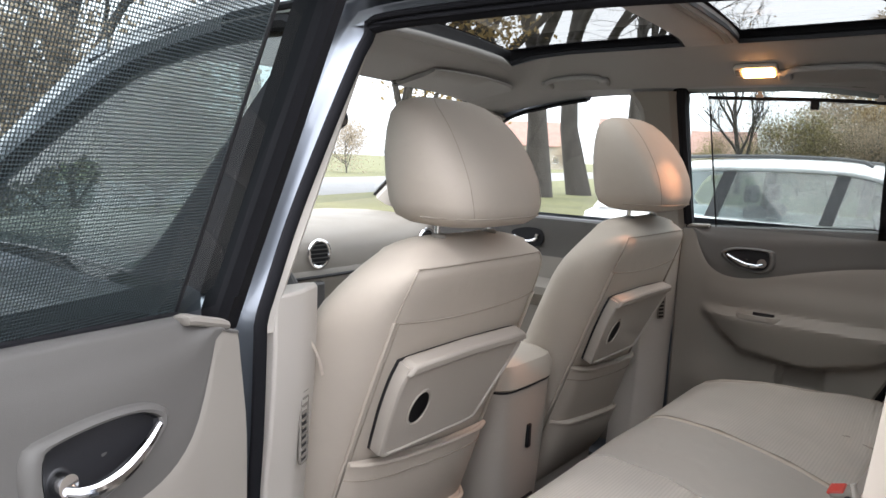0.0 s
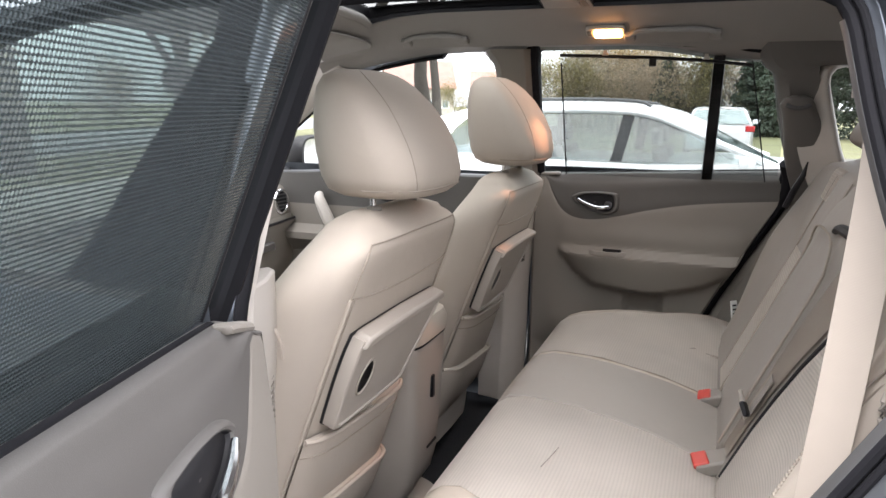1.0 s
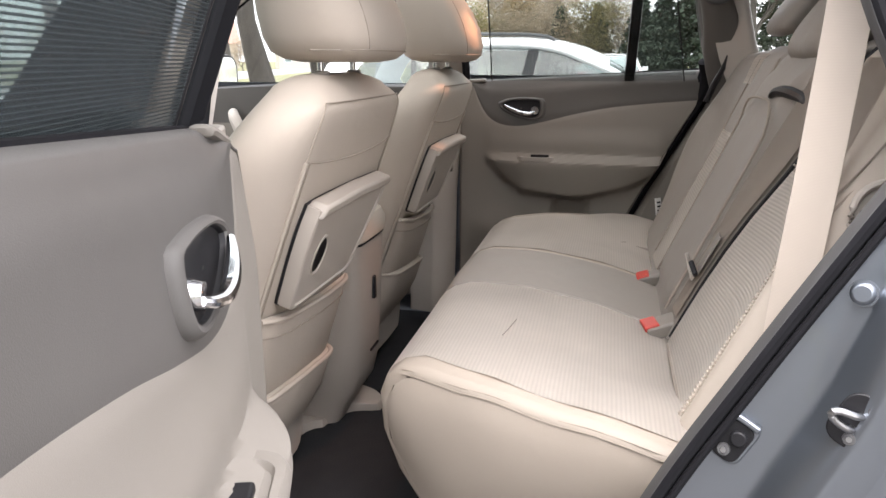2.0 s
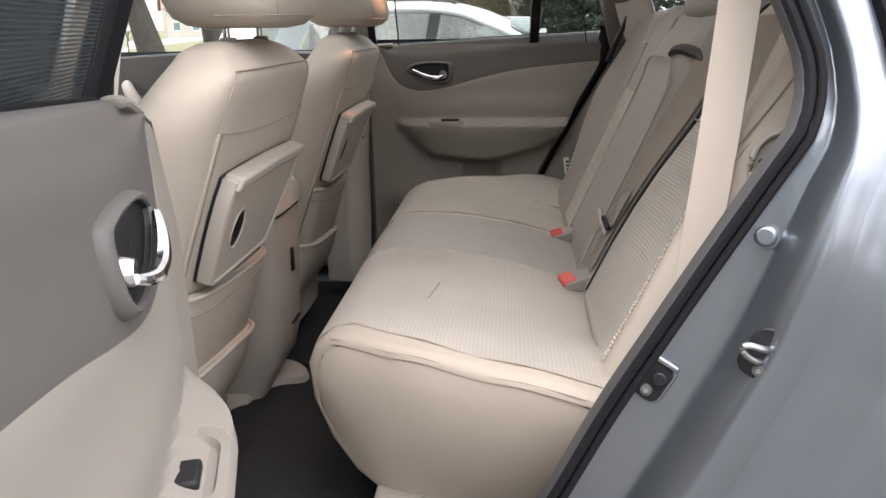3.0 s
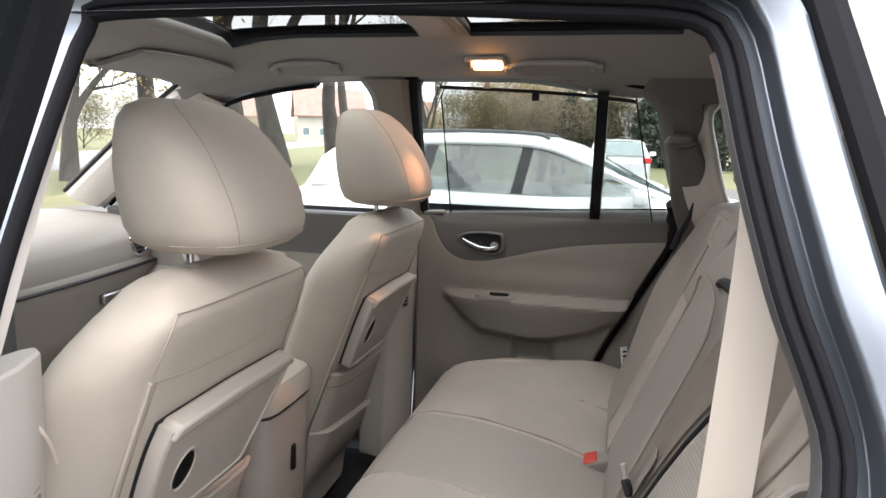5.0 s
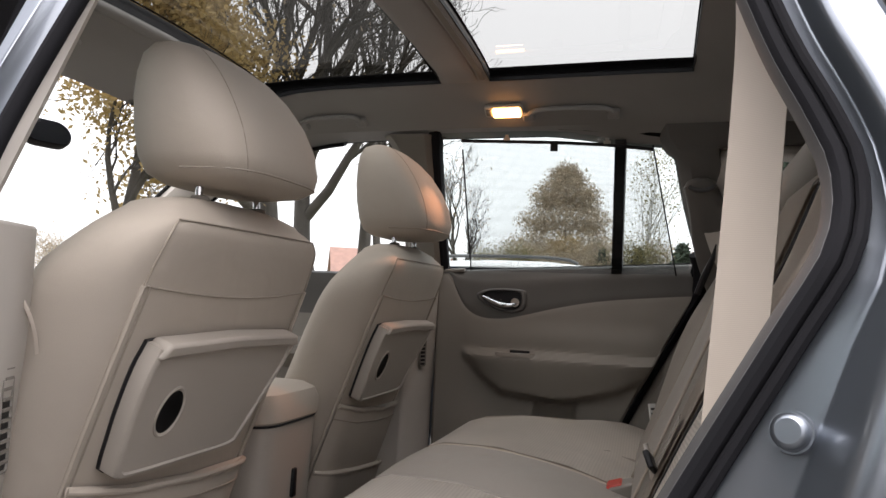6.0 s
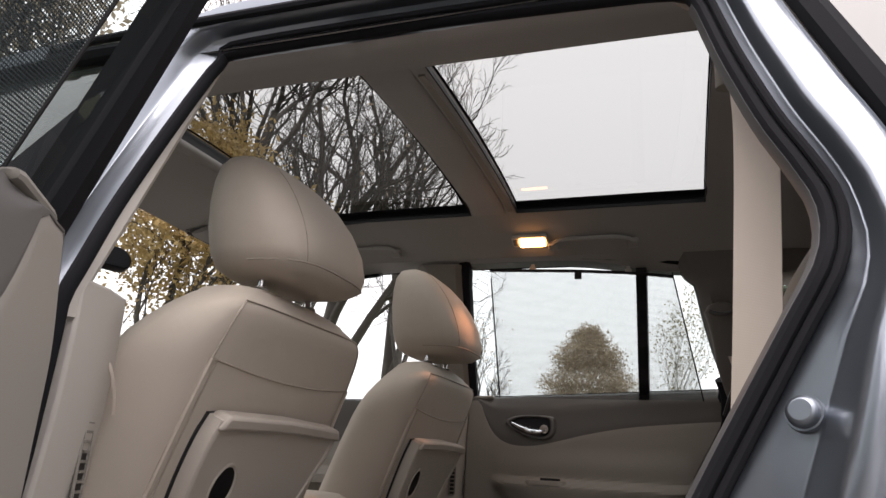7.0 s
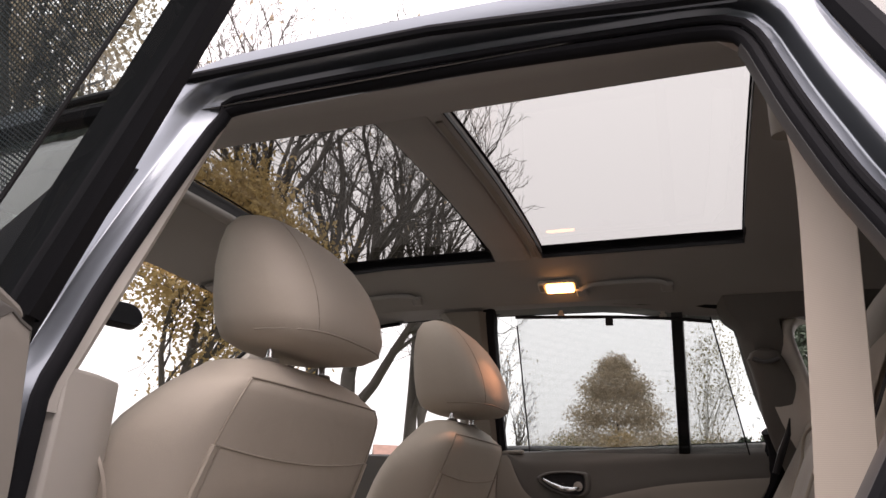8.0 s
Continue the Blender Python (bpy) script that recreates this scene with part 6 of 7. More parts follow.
    for y, z in fl[18:]:
        rows_u.append([Vector((sx * (gxf(z) + 0.022), y, z)), Vector((sx * (gxf(z) + 0.026), y + (0.03 if y > 0.5 else -0.012), z + (0.02 if z > 1.3 else 0))), Vector((sx * (gxf(z) + 0.012), y + (0.05 if y > 0.5 else -0.04), z + (0.035 if z > 1.3 else 0)))])
    part("frame_skin", loft(rows_u, False, False), PAINT, d)
    rows_u = [[Vector((sx * (gxf(z) + dx), y, z)) for dx, y in ((0.0, 0.122), (0.022, 0.118), (0.026, 0.085), (0.016, 0.060))] for z in np.linspace(1.13, 1.50, 8)]
    part("pillar_cover", loft(rows_u, False, False), RUBBER, d, "black middle pillar cover")
    lev = smooth_line([(0.0, 0.0), (0.03, -0.012), (0.06, -0.014), (0.085, -0.004), (0.09, 0.014)], 16)
    part("handle_lever", tube([Vector((sx * 0.722, 0.60 - a2, 1.06 + b2)) for a2, b2 in lev], 0.006, 8), CHROME, d, "chrome door lever")
    dr = smooth_line([(-0.02, 0.01), (0.04, 0.032), (0.10, 0.026), (0.105, -0.02), (0.04, -0.034)], 30, True)
    part("handle_bowl", loft([[Vector((sx * 0.737, 0.60 - a2, 1.06 + b2)) for a2, b2 in dr], [Vector((sx * 0.731, 0.60 - a2, 1.06 + b2)) for a2, b2 in dr]], True, True), BLACK, d)
    grip = [Vector((sx * x, y, z)) for x, y, z in ((0.725, 0.82, 1.04), (0.70, 0.81, 1.03), (0.695, 0.785, 0.98), (0.70, 0.755, 0.92), (0.73, 0.74, 0.88))]
    part("pull_grip", tube(smooth_line(grip, 20), [0.012 + 0.010 * math.sin(math.pi * k / 19) ** 0.6 for k in range(20)], 10), PLASTIC_PALE, d, "pale beige pull grip")
    # door mirror
    mir = thing("door_mirror", "silver door mirror in a dark housing", "car mirror", "door mirrors")
    mc = Vector((sx * 1.045, 1.03, 1.160))
    rows_u = [superellipse(mc.x, mc.y + dy, mc.z, hw, hz, 28, 3.0) for dy, hw, hz in ((0.0, 0.105, 0.072), (0.02, 0.112, 0.079), (0.06, 0.105, 0.074), (0.10, 0.07, 0.05), (0.115, 0.03, 0.02))]
    rows_u = [[Vector((p.x, mc.y + dy, mc.z + (p.y - mc.y - dy))) for p in r] for r, dy in zip(rows_u, (0.0, 0.02, 0.06, 0.10, 0.115))]
    part("housing", loft(rows_u), BLACK, mir, "dark mirror housing")
    gl = [Vector((mc.x + p[0], mc.y - 0.002, mc.z + p[1])) for p in rounded(0.185, 0.125, 0.045)]
    bmm = bmesh.new()
    bmm.faces.new([bmm.verts.new(p) for p in gl])
    part("mirror_glass", bmm, CHROME, mir, "mirror glass")
    part("arm", tube([mc + Vector((-sx * 0.09, 0.04, -0.05)), mc + Vector((-sx * 0.19, 0.05, -0.07))], 0.02, 10), BLACK, mir)

# bonnet, nose, tail, wheels: outside of the shell
rows = []
for y, z, hw in ((1.30, 1.06, 0.84), (1.55, 1.03, 0.84), (1.85, 0.97, 0.82), (2.10, 0.88, 0.78), (2.24, 0.76, 0.72), (2.28, 0.60, 0.72), (2.26, 0.40, 0.74)):
    rows.append([Vector((x * hw, y - 0.14 * abs(x) ** 3, z - 0.06 * abs(x) ** 4)) for x in np.linspace(-1, 1, 17)])
part("bonnet", loft(rows, False, False), PAINT, car_body)
for sx in (-1, 1):
    rows = []
    for y in np.linspace(1.16, 2.20, 14):
        arch = 0.40 ** 2 - (y - 1.74) ** 2
        z0 = 0.38 + math.sqrt(arch) if arch > 0 else 0.36
        zt = float(np.interp(y, (1.16, 1.55, 1.85, 2.10, 2.2), (1.06, 0.99, 0.93, 0.84, 0.72)))
        hw = float(np.interp(y, (1.16, 1.85, 2.10, 2.2), (0.905, 0.90, 0.84, 0.74)))
        rows.append([Vector((sx * lerp(hw, hw - 0.06, step(0.7, 1.0, t)), y, lerp(min(z0, zt - 0.05), zt, t))) for t in np.linspace(0, 1, 8)])
    part("wing", loft(rows, False, False), PAINT, car_body)
    rows = [[Vector((sx * x, y, z)) for x, z in ((0.80, 0.40), (0.86, 0.395), (0.905, 0.36), (0.90, 0.28), (0.80, 0.25))] for y in np.linspace(-0.52, 1.30, 8)]
    part("sill_skin", loft(rows, False, False), PAINT, car_body)
    rows = [[Vector((sx * (0.90 - 0.02 * k), -0.97 + r * math.cos(a), 0.38 + r * math.sin(a))) for k, r in ((0, 0.425), (0, 0.41), (6, 0.40))] for a in np.linspace(-0.1, math.pi + 0.1, 24)]
    part("arch_lip", loft(rows, False, False), PAINT, car_body)
    rows = [[Vector((sx * x, y, z)) for x, y, z in ((0.90, -1.36, 0.36), (0.895, -1.38, 0.6), (0.895, -1.30, 0.72), (0.90, -1.15, 0.79))], [Vector((sx * x, y, z)) for x, y, z in ((0.86, -1.80, 0.36), (0.86, -1.83, 0.6), (0.86, -1.83, 0.72), (0.86, -1.82, 0.80))]]
    part("rear_bumper_side", loft(rows, False, False), PAINT, car_body)
    for y in (-0.97, 1.74):
        w = part("wheel", tube([Vector((sx * 0.80, y + 0.29 * math.cos(t), 0.345 + 0.29 * math.sin(t))) for t in np.linspace(0, 2 * math.pi, 41)[:-1]], 0.056, 10, True), RUBBER, car_body, "black car tyre")
        part("rim", disc(0.24, 0.12, Matrix.Translation((sx * 0.81, y, 0.345)) @ Matrix.Rotation(radians(90), 4, "Y"), sides=28), STEEL, w, "alloy wheel rim")
rows = [[Vector((x * hw, y - 0.0 + 0.10 * abs(x) ** 3, z)) for x in np.linspace(-1, 1, 13)] for y, z, hw in ((-1.72, 1.60, 0.56), (-1.80, 1.45, 0.66), (-1.86, 1.20, 0.76), (-1.90, 1.00, 0.84), (-1.92, 0.75, 0.85), (-1.93, 0.40, 0.84))]
part("tailgate", loft(rows, False, False), PAINT, car_body)
b = bmesh.new()
box(-0.74, 0.74, -1.75, -0.62, 0.50, 0.60, b)
part("boot_floor", b, CARPET, car_body, "dark boot floor carpet")

# lamp, grab handles, visors, mirror
lamp = thing("roof_lamp", "lit warm reading lamp in the roof lining", "ceiling lamp")


def on_liner(x, y, d=0.0):
    e = 0.004
    z = liner_z(x, y)
    dzx = (liner_z(x + e, y) - liner_z(x - e, y)) / (2 * e)
    n = Vector((dzx, 0, -1)).normalized()
    t = Vector((1, 0, dzx)).normalized()
    o = Vector((x, y, z)) + n * d
    yv = n.cross(t)
    return Matrix(((t.x, yv.x, n.x, o.x), (t.y, yv.y, n.y, o.y), (t.z, yv.z, n.z, o.z), (0, 0, 0, 1)))


m = on_liner(0.500, -0.212)
soften(part("bezel", slab(rounded(0.040, 0.104, 0.010), 0.012, m), PLASTIC_PALE, lamp), 0.004)
soften(part("lens", slab(rounded(0.031, 0.074, 0.006, cy=0.0), 0.006, m @ Matrix.Translation((0, 0.008, 0.0125))), LAMP_GLOW, lamp, "glowing warm lamp lens"), 0.002)
b = bmesh.new()
box(-0.010, 0.010, -0.047, -0.034, 0.010, 0.016, b, m)
soften(part("switch", b, PLASTIC, lamp), 0.002)
bulb = new("reading_light", bpy.data.lights.new("reading_light", "AREA"))
bulb.data.energy, bulb.data.color, bulb.data.shape, bulb.data.size, bulb.data.size_y = 0.09, (1.0, 0.50, 0.28), "RECTANGLE", 0.07, 0.03
bulb.matrix_world = m @ Matrix.Translation((0, 0.008, 0.026)) @ Matrix.Rotation(radians(180), 4, "X") @ Matrix.Rotation(radians(90), 4, "Z")
# added spot: orange glow for seats and console, its true source unknown
glow_spot = new("added_glow_spot", bpy.data.lights.new("added_glow_spot", "SPOT"))
glow_spot.data.energy, glow_spot.data.color, glow_spot.data.spot_size, glow_spot.data.spot_blend, glow_spot.data.shadow_soft_size = 2.6, (1.0, 0.42, 0.20), radians(30), 1.0, 0.012
glow_spot.matrix_world = look(m @ Vector((0, 0.008, 0.030)), (0.0, 0.06, 0.80))
for x, y0, y1 in ((0.520, -0.275, -0.490), (0.520, 0.38, 0.20)):
    g = thing("grab_handle", "grey folding grab handle under the roof lining", "grab handle", "grab handles")
    pts = smooth_line([(0.0, 0.0), (0.06, 0.020), (0.25, 0.030), (0.75, 0.030), (0.94, 0.020), (1.0, 0.0)], 24)
    line = []
    for t, d in pts:
        y = lerp(y0, y1, t)
        mm = on_liner(x - 0.004, y, 0.010 + d * 0.3)
        line.append(mm.translation + Vector((-0.55 * d, 0, 0.8 * d)) * 0.75)
    part("grip", tube(line, 0.0075, 8), HEADLINER, g)
    for y in (y0, y1):
        b = bmesh.new()
        box(-0.014, 0.014, -0.016, 0.016, 0.0, 0.016, b, on_liner(x, y))
        soften(part("mount", b, HEADLINER, g), 0.005)
for cx in (-0.33, 0.33):
    v = thing("sun_visor", "grey cloth sun visor folded to the roof", "sun visor", "sun visors")
    rows = []
    for t in np.linspace(-1, 1, 15):
        x = cx + 0.17 * t
        sag = 0.40 * max(0, abs(x) - 0.28) ** 2
        k = 1 - 0.20 * abs(t) ** 10
        skew = 0.11 * (abs(x) - 0.33)
        rows.append([Vector((x, 0.59 + (y - 0.59 - skew * (y < 0.55)) * k, z - sag)) for y, z in ((0.500, 1.558), (0.493, 1.557), (0.490, 1.553), (0.494, 1.549), (0.56, 1.537), (0.65, 1.521), (0.675, 1.518), (0.682, 1.521), (0.67, 1.527), (0.60, 1.543))])
    part("visor_board", loft(rows), HEADLINER, v)
    part("visor_rod", tube([Vector((cx - 0.17, 0.675, 1.522)), Vector((cx + 0.17, 0.675, 1.518))], 0.004, 8), DARK, v)
    out = math.copysign(1, cx)
    part("visor_mount", tube([Vector((cx + out * 0.155, 0.655, 1.520)), Vector((cx + out * 0.155, 0.665, liner_z(cx + out * 0.155, 0.665) + 0.004))], 0.008, 8), HEADLINER, v)
    part("visor_clip", tube([Vector((cx - out * 0.165, 0.68, 1.525)), Vector((cx - out * 0.165, 0.685, liner_z(cx - out * 0.165, 0.685) + 0.004))], 0.007, 8), HEADLINER, v)
rv = thing("rear_view_mirror", "black interior rear-view mirror", "car mirror")
bm = bmesh.new()
rr = rounded(0.12, 0.072, 0.034)
m = Matrix.Translation((0.03, 0.80, 1.425)) @ Matrix.Rotation(radians(-18), 4, "Z") @ Matrix.Rotation(radians(62), 4, "X")
part("housing", loft([[m @ Vector((a * k, b2 * k, h)) for a, b2 in rr] for k, h in ((0.97, 0.0), (1.0, -0.006), (0.95, -0.022), (0.6, -0.034))]), BLACK, rv)
bm.faces.new([bm.verts.new(m @ Vector((a * 0.94, b2 * 0.92, 0.001))) for a, b2 in rr])
part("mirror_glass", bm, CHROME, rv)
part("stem", tube([Vector((0.02, 0.82, 1.44)), Vector((0.0, 0.90, 1.56))], 0.010, 8), BLACK, rv)

# ---------------------------------------------------------------- outside
GRASS = surface("autumn_grass", (0.135, 0.135, 0.062), 0.95, grain=60, bump=0.5, vary=0.35, patch=0.5, dist=0.02)
ASPHALT = surface("pale_asphalt", (0.20, 0.20, 0.205), 0.8, grain=80, bump=0.4, vary=0.2, patch=0.6, dist=0.01)
GRAVEL = surface("parking_gravel", (0.10, 0.096, 0.09), 0.9, grain=45, bump=0.7, vary=0.3, patch=0.8, dist=0.02)
BARK = surface("grey_bark", (0.068, 0.061, 0.055), 0.95, grain=14, bump=0.9, vary=0.3, patch=2.5, dist=0.03)
BIRCH = surface("birch_bark", (0.45, 0.44, 0.42), 0.9, grain=8, bump=0.5, vary=0.35, patch=2.0, dist=0.02)


def leafy(name, colour, through=0.5):
    """Thin leaf: matt on top, and day passes through it."""
    m = surface(name, colour, 0.8, grain=3, bump=0.0, vary=0.4, patch=1.2)
    nt = m.node_tree
    p = next(n for n in nt.nodes if n.type == "BSDF_PRINCIPLED")
    back = node(nt, "ShaderNodeBsdfTranslucent", Color=(*[min(1.0, c * 1.3) for c in colour], 1))
    mix = nt.nodes.new("ShaderNodeMixShader")
    mix.inputs[0].default_value = through
    nt.links.new(p.outputs[0], mix.inputs[1])
    nt.links.new(back.outputs[0], mix.inputs[2])
    nt.links.new(mix.outputs[0], nt.nodes["Material Output"].inputs["Surface"])
    return m


LEAF_GOLD = leafy("golden_leaves", (0.36, 0.265, 0.12))
LEAF_OCHRE = leafy("ochre_leaves", (0.27, 0.20, 0.11))
LEAF_OLIVE = leafy("olive_leaves", (0.19, 0.165, 0.075))
LEAF_BROWN = leafy("brown_leaves", (0.33, 0.27, 0.20))
LEAF_GREEN = surface("dark_conifer", (0.050, 0.070, 0.048), 0.85, grain=3, bump=0.0, vary=0.4, patch=1.0)
WHITE = surface("white_car_paint", (0.80, 0.80, 0.80), 0.25, grain=900, bump=0.0, vary=0.02, coat=0.6, rough_vary=0.04)
PLASTER = surface("pale_plaster", (0.42, 0.39, 0.34), 0.9, grain=20, bump=0.2, vary=0.1, patch=0.6)
TILE = surface("red_roof_tiles", (0.30, 0.18, 0.15), 0.85, grain=6, bump=0.5, vary=0.25, patch=1.0)
CARGLASS = glazing("car_window_glass", (0.45, 0.52, 0.52), 0.06)
TAIL_RED = surface("red_lamp_lens", (0.55, 0.02, 0.02), 0.2, grain=300, bump=0.0, coat=0.5)
SEATGREY = surface("grey_seat_cloth", (0.12, 0.12, 0.125), 0.9, grain=300, bump=0.2)

gx_ = [-3000, -400, -120, -60, -30, -12, 0, 12, 30, 60, 120, 400, 3000]
ground = tagged(finish("ground", loft([[Vector((x, y, 0)) for x in gx_] for y in gx_], False, False), GRASS), "autumn grass ground around the parking place", "ground", kind="structure")
tagged(finish("parking_ground", slab([(a, b) for a, b in smooth_line([(-9, -18), (12, -20), (21, -12), (20, 4), (12, 8), (6, 9), (-8, 9), (-12, -4)], 80, True)], 0.012, Matrix.Translation((0, 0, 0.0))), GRAVEL), "grey gravel parking ground", "parking ground", kind="structure")
rd = Vector((0.962, 0.273, 0))
rn = Vector((-0.273, 0.962, 0))
rows = []
for s in (-160, -80, -40, -10, 20, 60, 110, 170, 260):
    c = Vector((28, 24.5, 0)) + rd * s
    rows.append([c + rn * w + Vector((0, 0, h)) for w, h in ((-4.2, 0.0), (-4.1, 0.03), (0, 0.07), (4.1, 0.03), (4.2, 0.0))])
road = tagged(finish("road", loft(rows, False, False), ASPHALT), "pale grey asphalt road through the grass", "road", kind="structure")


# ---- trees
def branch_tree(seed, height, spread, trunk_r, forks, depth, lean=(0, 0), first=0.25, droop=0.0):
    """Branches as (points, radii), and the twig ends. Limbs fork and thin out."""
    rng = random.Random(seed)
    tubes, ends = [], []

    def grow(p, d, length, r, level):
        n = 5 if level < 2 else 4
        pts, radii = [p.copy()], [r]
        q, v = p.copy(), d.normalized()
        for k in range(n):
            v = (v + Vector((rng.uniform(-1, 1), rng.uniform(-1, 1), rng.uniform(-0.5, 0.9) - droop * level)) * (0.18 + 0.085 * level)).normalized()
            q = q + v * (length / n)
            pts.append(q.copy())
            radii.append(max(0.006, r * (1 - 0.62 * (k + 1) / n)))
        tubes.append((pts, radii, level))
        if level >= depth:
            ends.extend(pts[2:])
            return
        count = forks[min(level, len(forks) - 1)]
        for i in range(count):
            t = (first if level == 0 else 0.25) + (1 - (first if level == 0 else 0.25)) * (i + rng.uniform(0.2, 1.0)) / count
            t = min(0.999, t)
            k = min(n - 1, int(t * n))
            at = pts[k].lerp(pts[k + 1], t * n - k)
            axis = (pts[k + 1] - pts[k]).normalized()
            side = axis.cross(Vector((rng.uniform(-1, 1), rng.uniform(-1, 1), rng.uniform(-0.3, 0.3)))).normalized()
            a = rng.uniform(0.45, 0.95) * spread
            nd = (axis * math.cos(a) + side * math.sin(a) + Vector((0, 0, 0.12))).normalized()
            grow(at, nd, length * rng.uniform(0.48, 0.72) * (1.15 - 0.45 * t), radii[k] * (0.68 if level < 1 else 0.52), level + 1)

    grow(Vector((0, 0, -0.1)), Vector((lean[0], lean[1], 1)), height * 0.72, trunk_r, 0)
    return tubes, ends


def raw_tubes(tubes, thin=0.0):
    """Fast tube mesh as lists of vertices and faces."""
    verts, faces = [], []
    for pts, radii, level in tubes:
        sides = 8 if level == 0 else 5 if level == 1 else 3
        base = len(verts)
        for i, p in enumerate(pts):
            d = (pts[min(i + 1, len(pts) - 1)] - pts[max(i - 1, 0)]).normalized()
            u = d.cross(Vector((0.31, 0.22, 0.93))).normalized()
            w = d.cross(u)
            flare = 1.35 if level == 0 and i == 0 else 1.0
            for k in range(sides):
                t = 2 * math.pi * k / sides
                verts.append(p + (u * math.cos(t) + w * math.sin(t)) * max(radii[i] * flare, thin))
        for i in range(len(pts) - 1):
            for k in range(sides):
                a, b = base + i * sides + k, base + i * sides + (k + 1) % sides
                faces.append((a, b, b + sides, a + sides))
    return verts, faces


def raw_leaves(spots, rng, size, scatter):
    verts, faces = [], []
    for p in spots:
        c = p + Vector((rng.gauss(0, scatter), rng.gauss(0, scatter), rng.gauss(0, scatter * 0.8)))
        u = Vector((rng.uniform(-1, 1), rng.uniform(-1, 1), rng.uniform(-1, 1))).normalized()
        w = u.cross(Vector((rng.uniform(-1, 1), rng.uniform(-1, 1), rng.uniform(-1, 1)))).normalized()
        s = size * rng.uniform(0.6, 1.4)
        b = len(verts)
        verts += [c - u * s, c + w * s * 0.55, c + u * s, c - w * s * 0.55]
        faces.append((b, b + 1, b + 2, b + 3))
    return verts, faces


def raw_part(name, vf, mat, parent, label="", smooth=True):
    me = bpy.data.meshes.new(name)
    me.from_pydata([tuple(v) for v in vf[0]], [], vf[1])
    me.polygons.foreach_set("use_smooth", [smooth] * len(me.polygons))
    me.materials.append(mat)
    ob = new(name, me)
    ob.parent = parent
    return tagged(ob, label) if label else ob


def polar(az, dist):
    return (-1.3 + dist * math.cos(radians(az)), -0.56 + dist * math.sin(radians(az)))


def tree(name, label, az, dist, seed, height, spread=1.0, trunk_r=0.3, forks=(7, 5, 4, 3), depth=4, leaves=0, leaf=None, size=0.09, scatter=0.35, bark=None, first=0.25, lean=(0, 0), low=0.0, thin=0.0):
    x, y = polar(az, dist)
    t = thing(name, label, "tree", "trees", at=Matrix.Translation((x, y, 0)))
    tubes, ends = branch_tree(seed, height, spread, trunk_r, forks, depth, lean, first)
    raw_part("trunk", raw_tubes([q for q in tubes if q[2] < 2]), bark or BARK, t)
    raw_part("twig_work", raw_tubes([q for q in tubes if q[2] >= 2], thin), bark or BARK, t)
    if leaves:
        rng = random.Random(seed + 1)
        pool = [e for e in ends if e.z > low]
        raw_part("crown", raw_leaves([rng.choice(pool) for _ in range(leaves)], rng, size, scatter), leaf, t, smooth=False)
    return t


tree("bare_tree", "tall bare deciduous tree with a thick grey trunk", 30.4, 27, 3, 19, 1.0, 0.42, (8, 6, 5, 4), 4, first=0.22, thin=0.010)
tree("bare_tree", "tall bare deciduous tree with a thick grey trunk", 27.2, 30, 8, 20, 1.0, 0.42, (8, 6, 5, 4), 4, first=0.25, thin=0.010)
tree("bare_tree", "tall bare deciduous tree beside the road", 22.8, 31, 14, 19, 0.80, 0.32, (8, 6, 5, 4), 4, first=0.25, thin=0.010)
tree("bare_tree", "tall bare deciduous tree beside the road", 36.0, 25, 21, 18, 1.0, 0.30, (8, 6, 5, 4), 4, 300, LEAF_BROWN, 0.09, 0.4, first=0.25, thin=0.010)
tree("bare_tree", "slender bare tree with spreading limbs", 22.0, 29, 33, 14.5, 0.7, 0.20, (7, 5, 4, 4), 4, first=0.3, thin=0.010)
tree("autumn_tree", "autumn tree with thin yellow-green leaves", 42.0, 21, 41, 9.5, 1.0, 0.20, (8, 6, 5, 3), 4, 18000, LEAF_GOLD, 0.085, 0.5, first=0.2)
tree("autumn_tree", "dark autumn tree with brown leaves", 53.0, 16, 47, 15, 1.0, 0.28, (8, 6, 5, 3), 4, 9000, LEAF_BROWN, 0.085, 0.5, first=0.2)
tree("autumn_tree", "dark autumn tree with brown leaves", 68.0, 22, 52, 15, 1.0, 0.28, (8, 6, 5, 3), 4, 9000, LEAF_BROWN, 0.10, 0.5, first=0.15)
tree("autumn_tree", "low autumn tree with golden brown leaves", 7.2, 46, 65, 4.4, 0.9, 0.12, (8, 6, 4, 3), 4, 2600, LEAF_OCHRE, 0.12, 0.45, first=0.12)
tree("autumn_tree", "slender yellowing birch tree", 0.4, 47, 71, 11.0, 0.26, 0.09, (10, 6, 4), 3, 1500, LEAF_OLIVE, 0.075, 0.4, BIRCH, 0.12)
tree("bare_tree", "bare tree with many fine twigs", 15.6, 42, 81, 8.6, 0.7, 0.16, (9, 6, 5, 3), 4, 400, LEAF_BROWN, 0.08, 0.5, first=0.15, thin=0.008)
tree("autumn_tree", "grey-green tree behind the parked cars", -9.5, 36, 85, 10, 0.9, 0.2, (9, 6, 5, 3), 4, 12000, LEAF_GREEN, 0.14, 0.5, first=0.1)


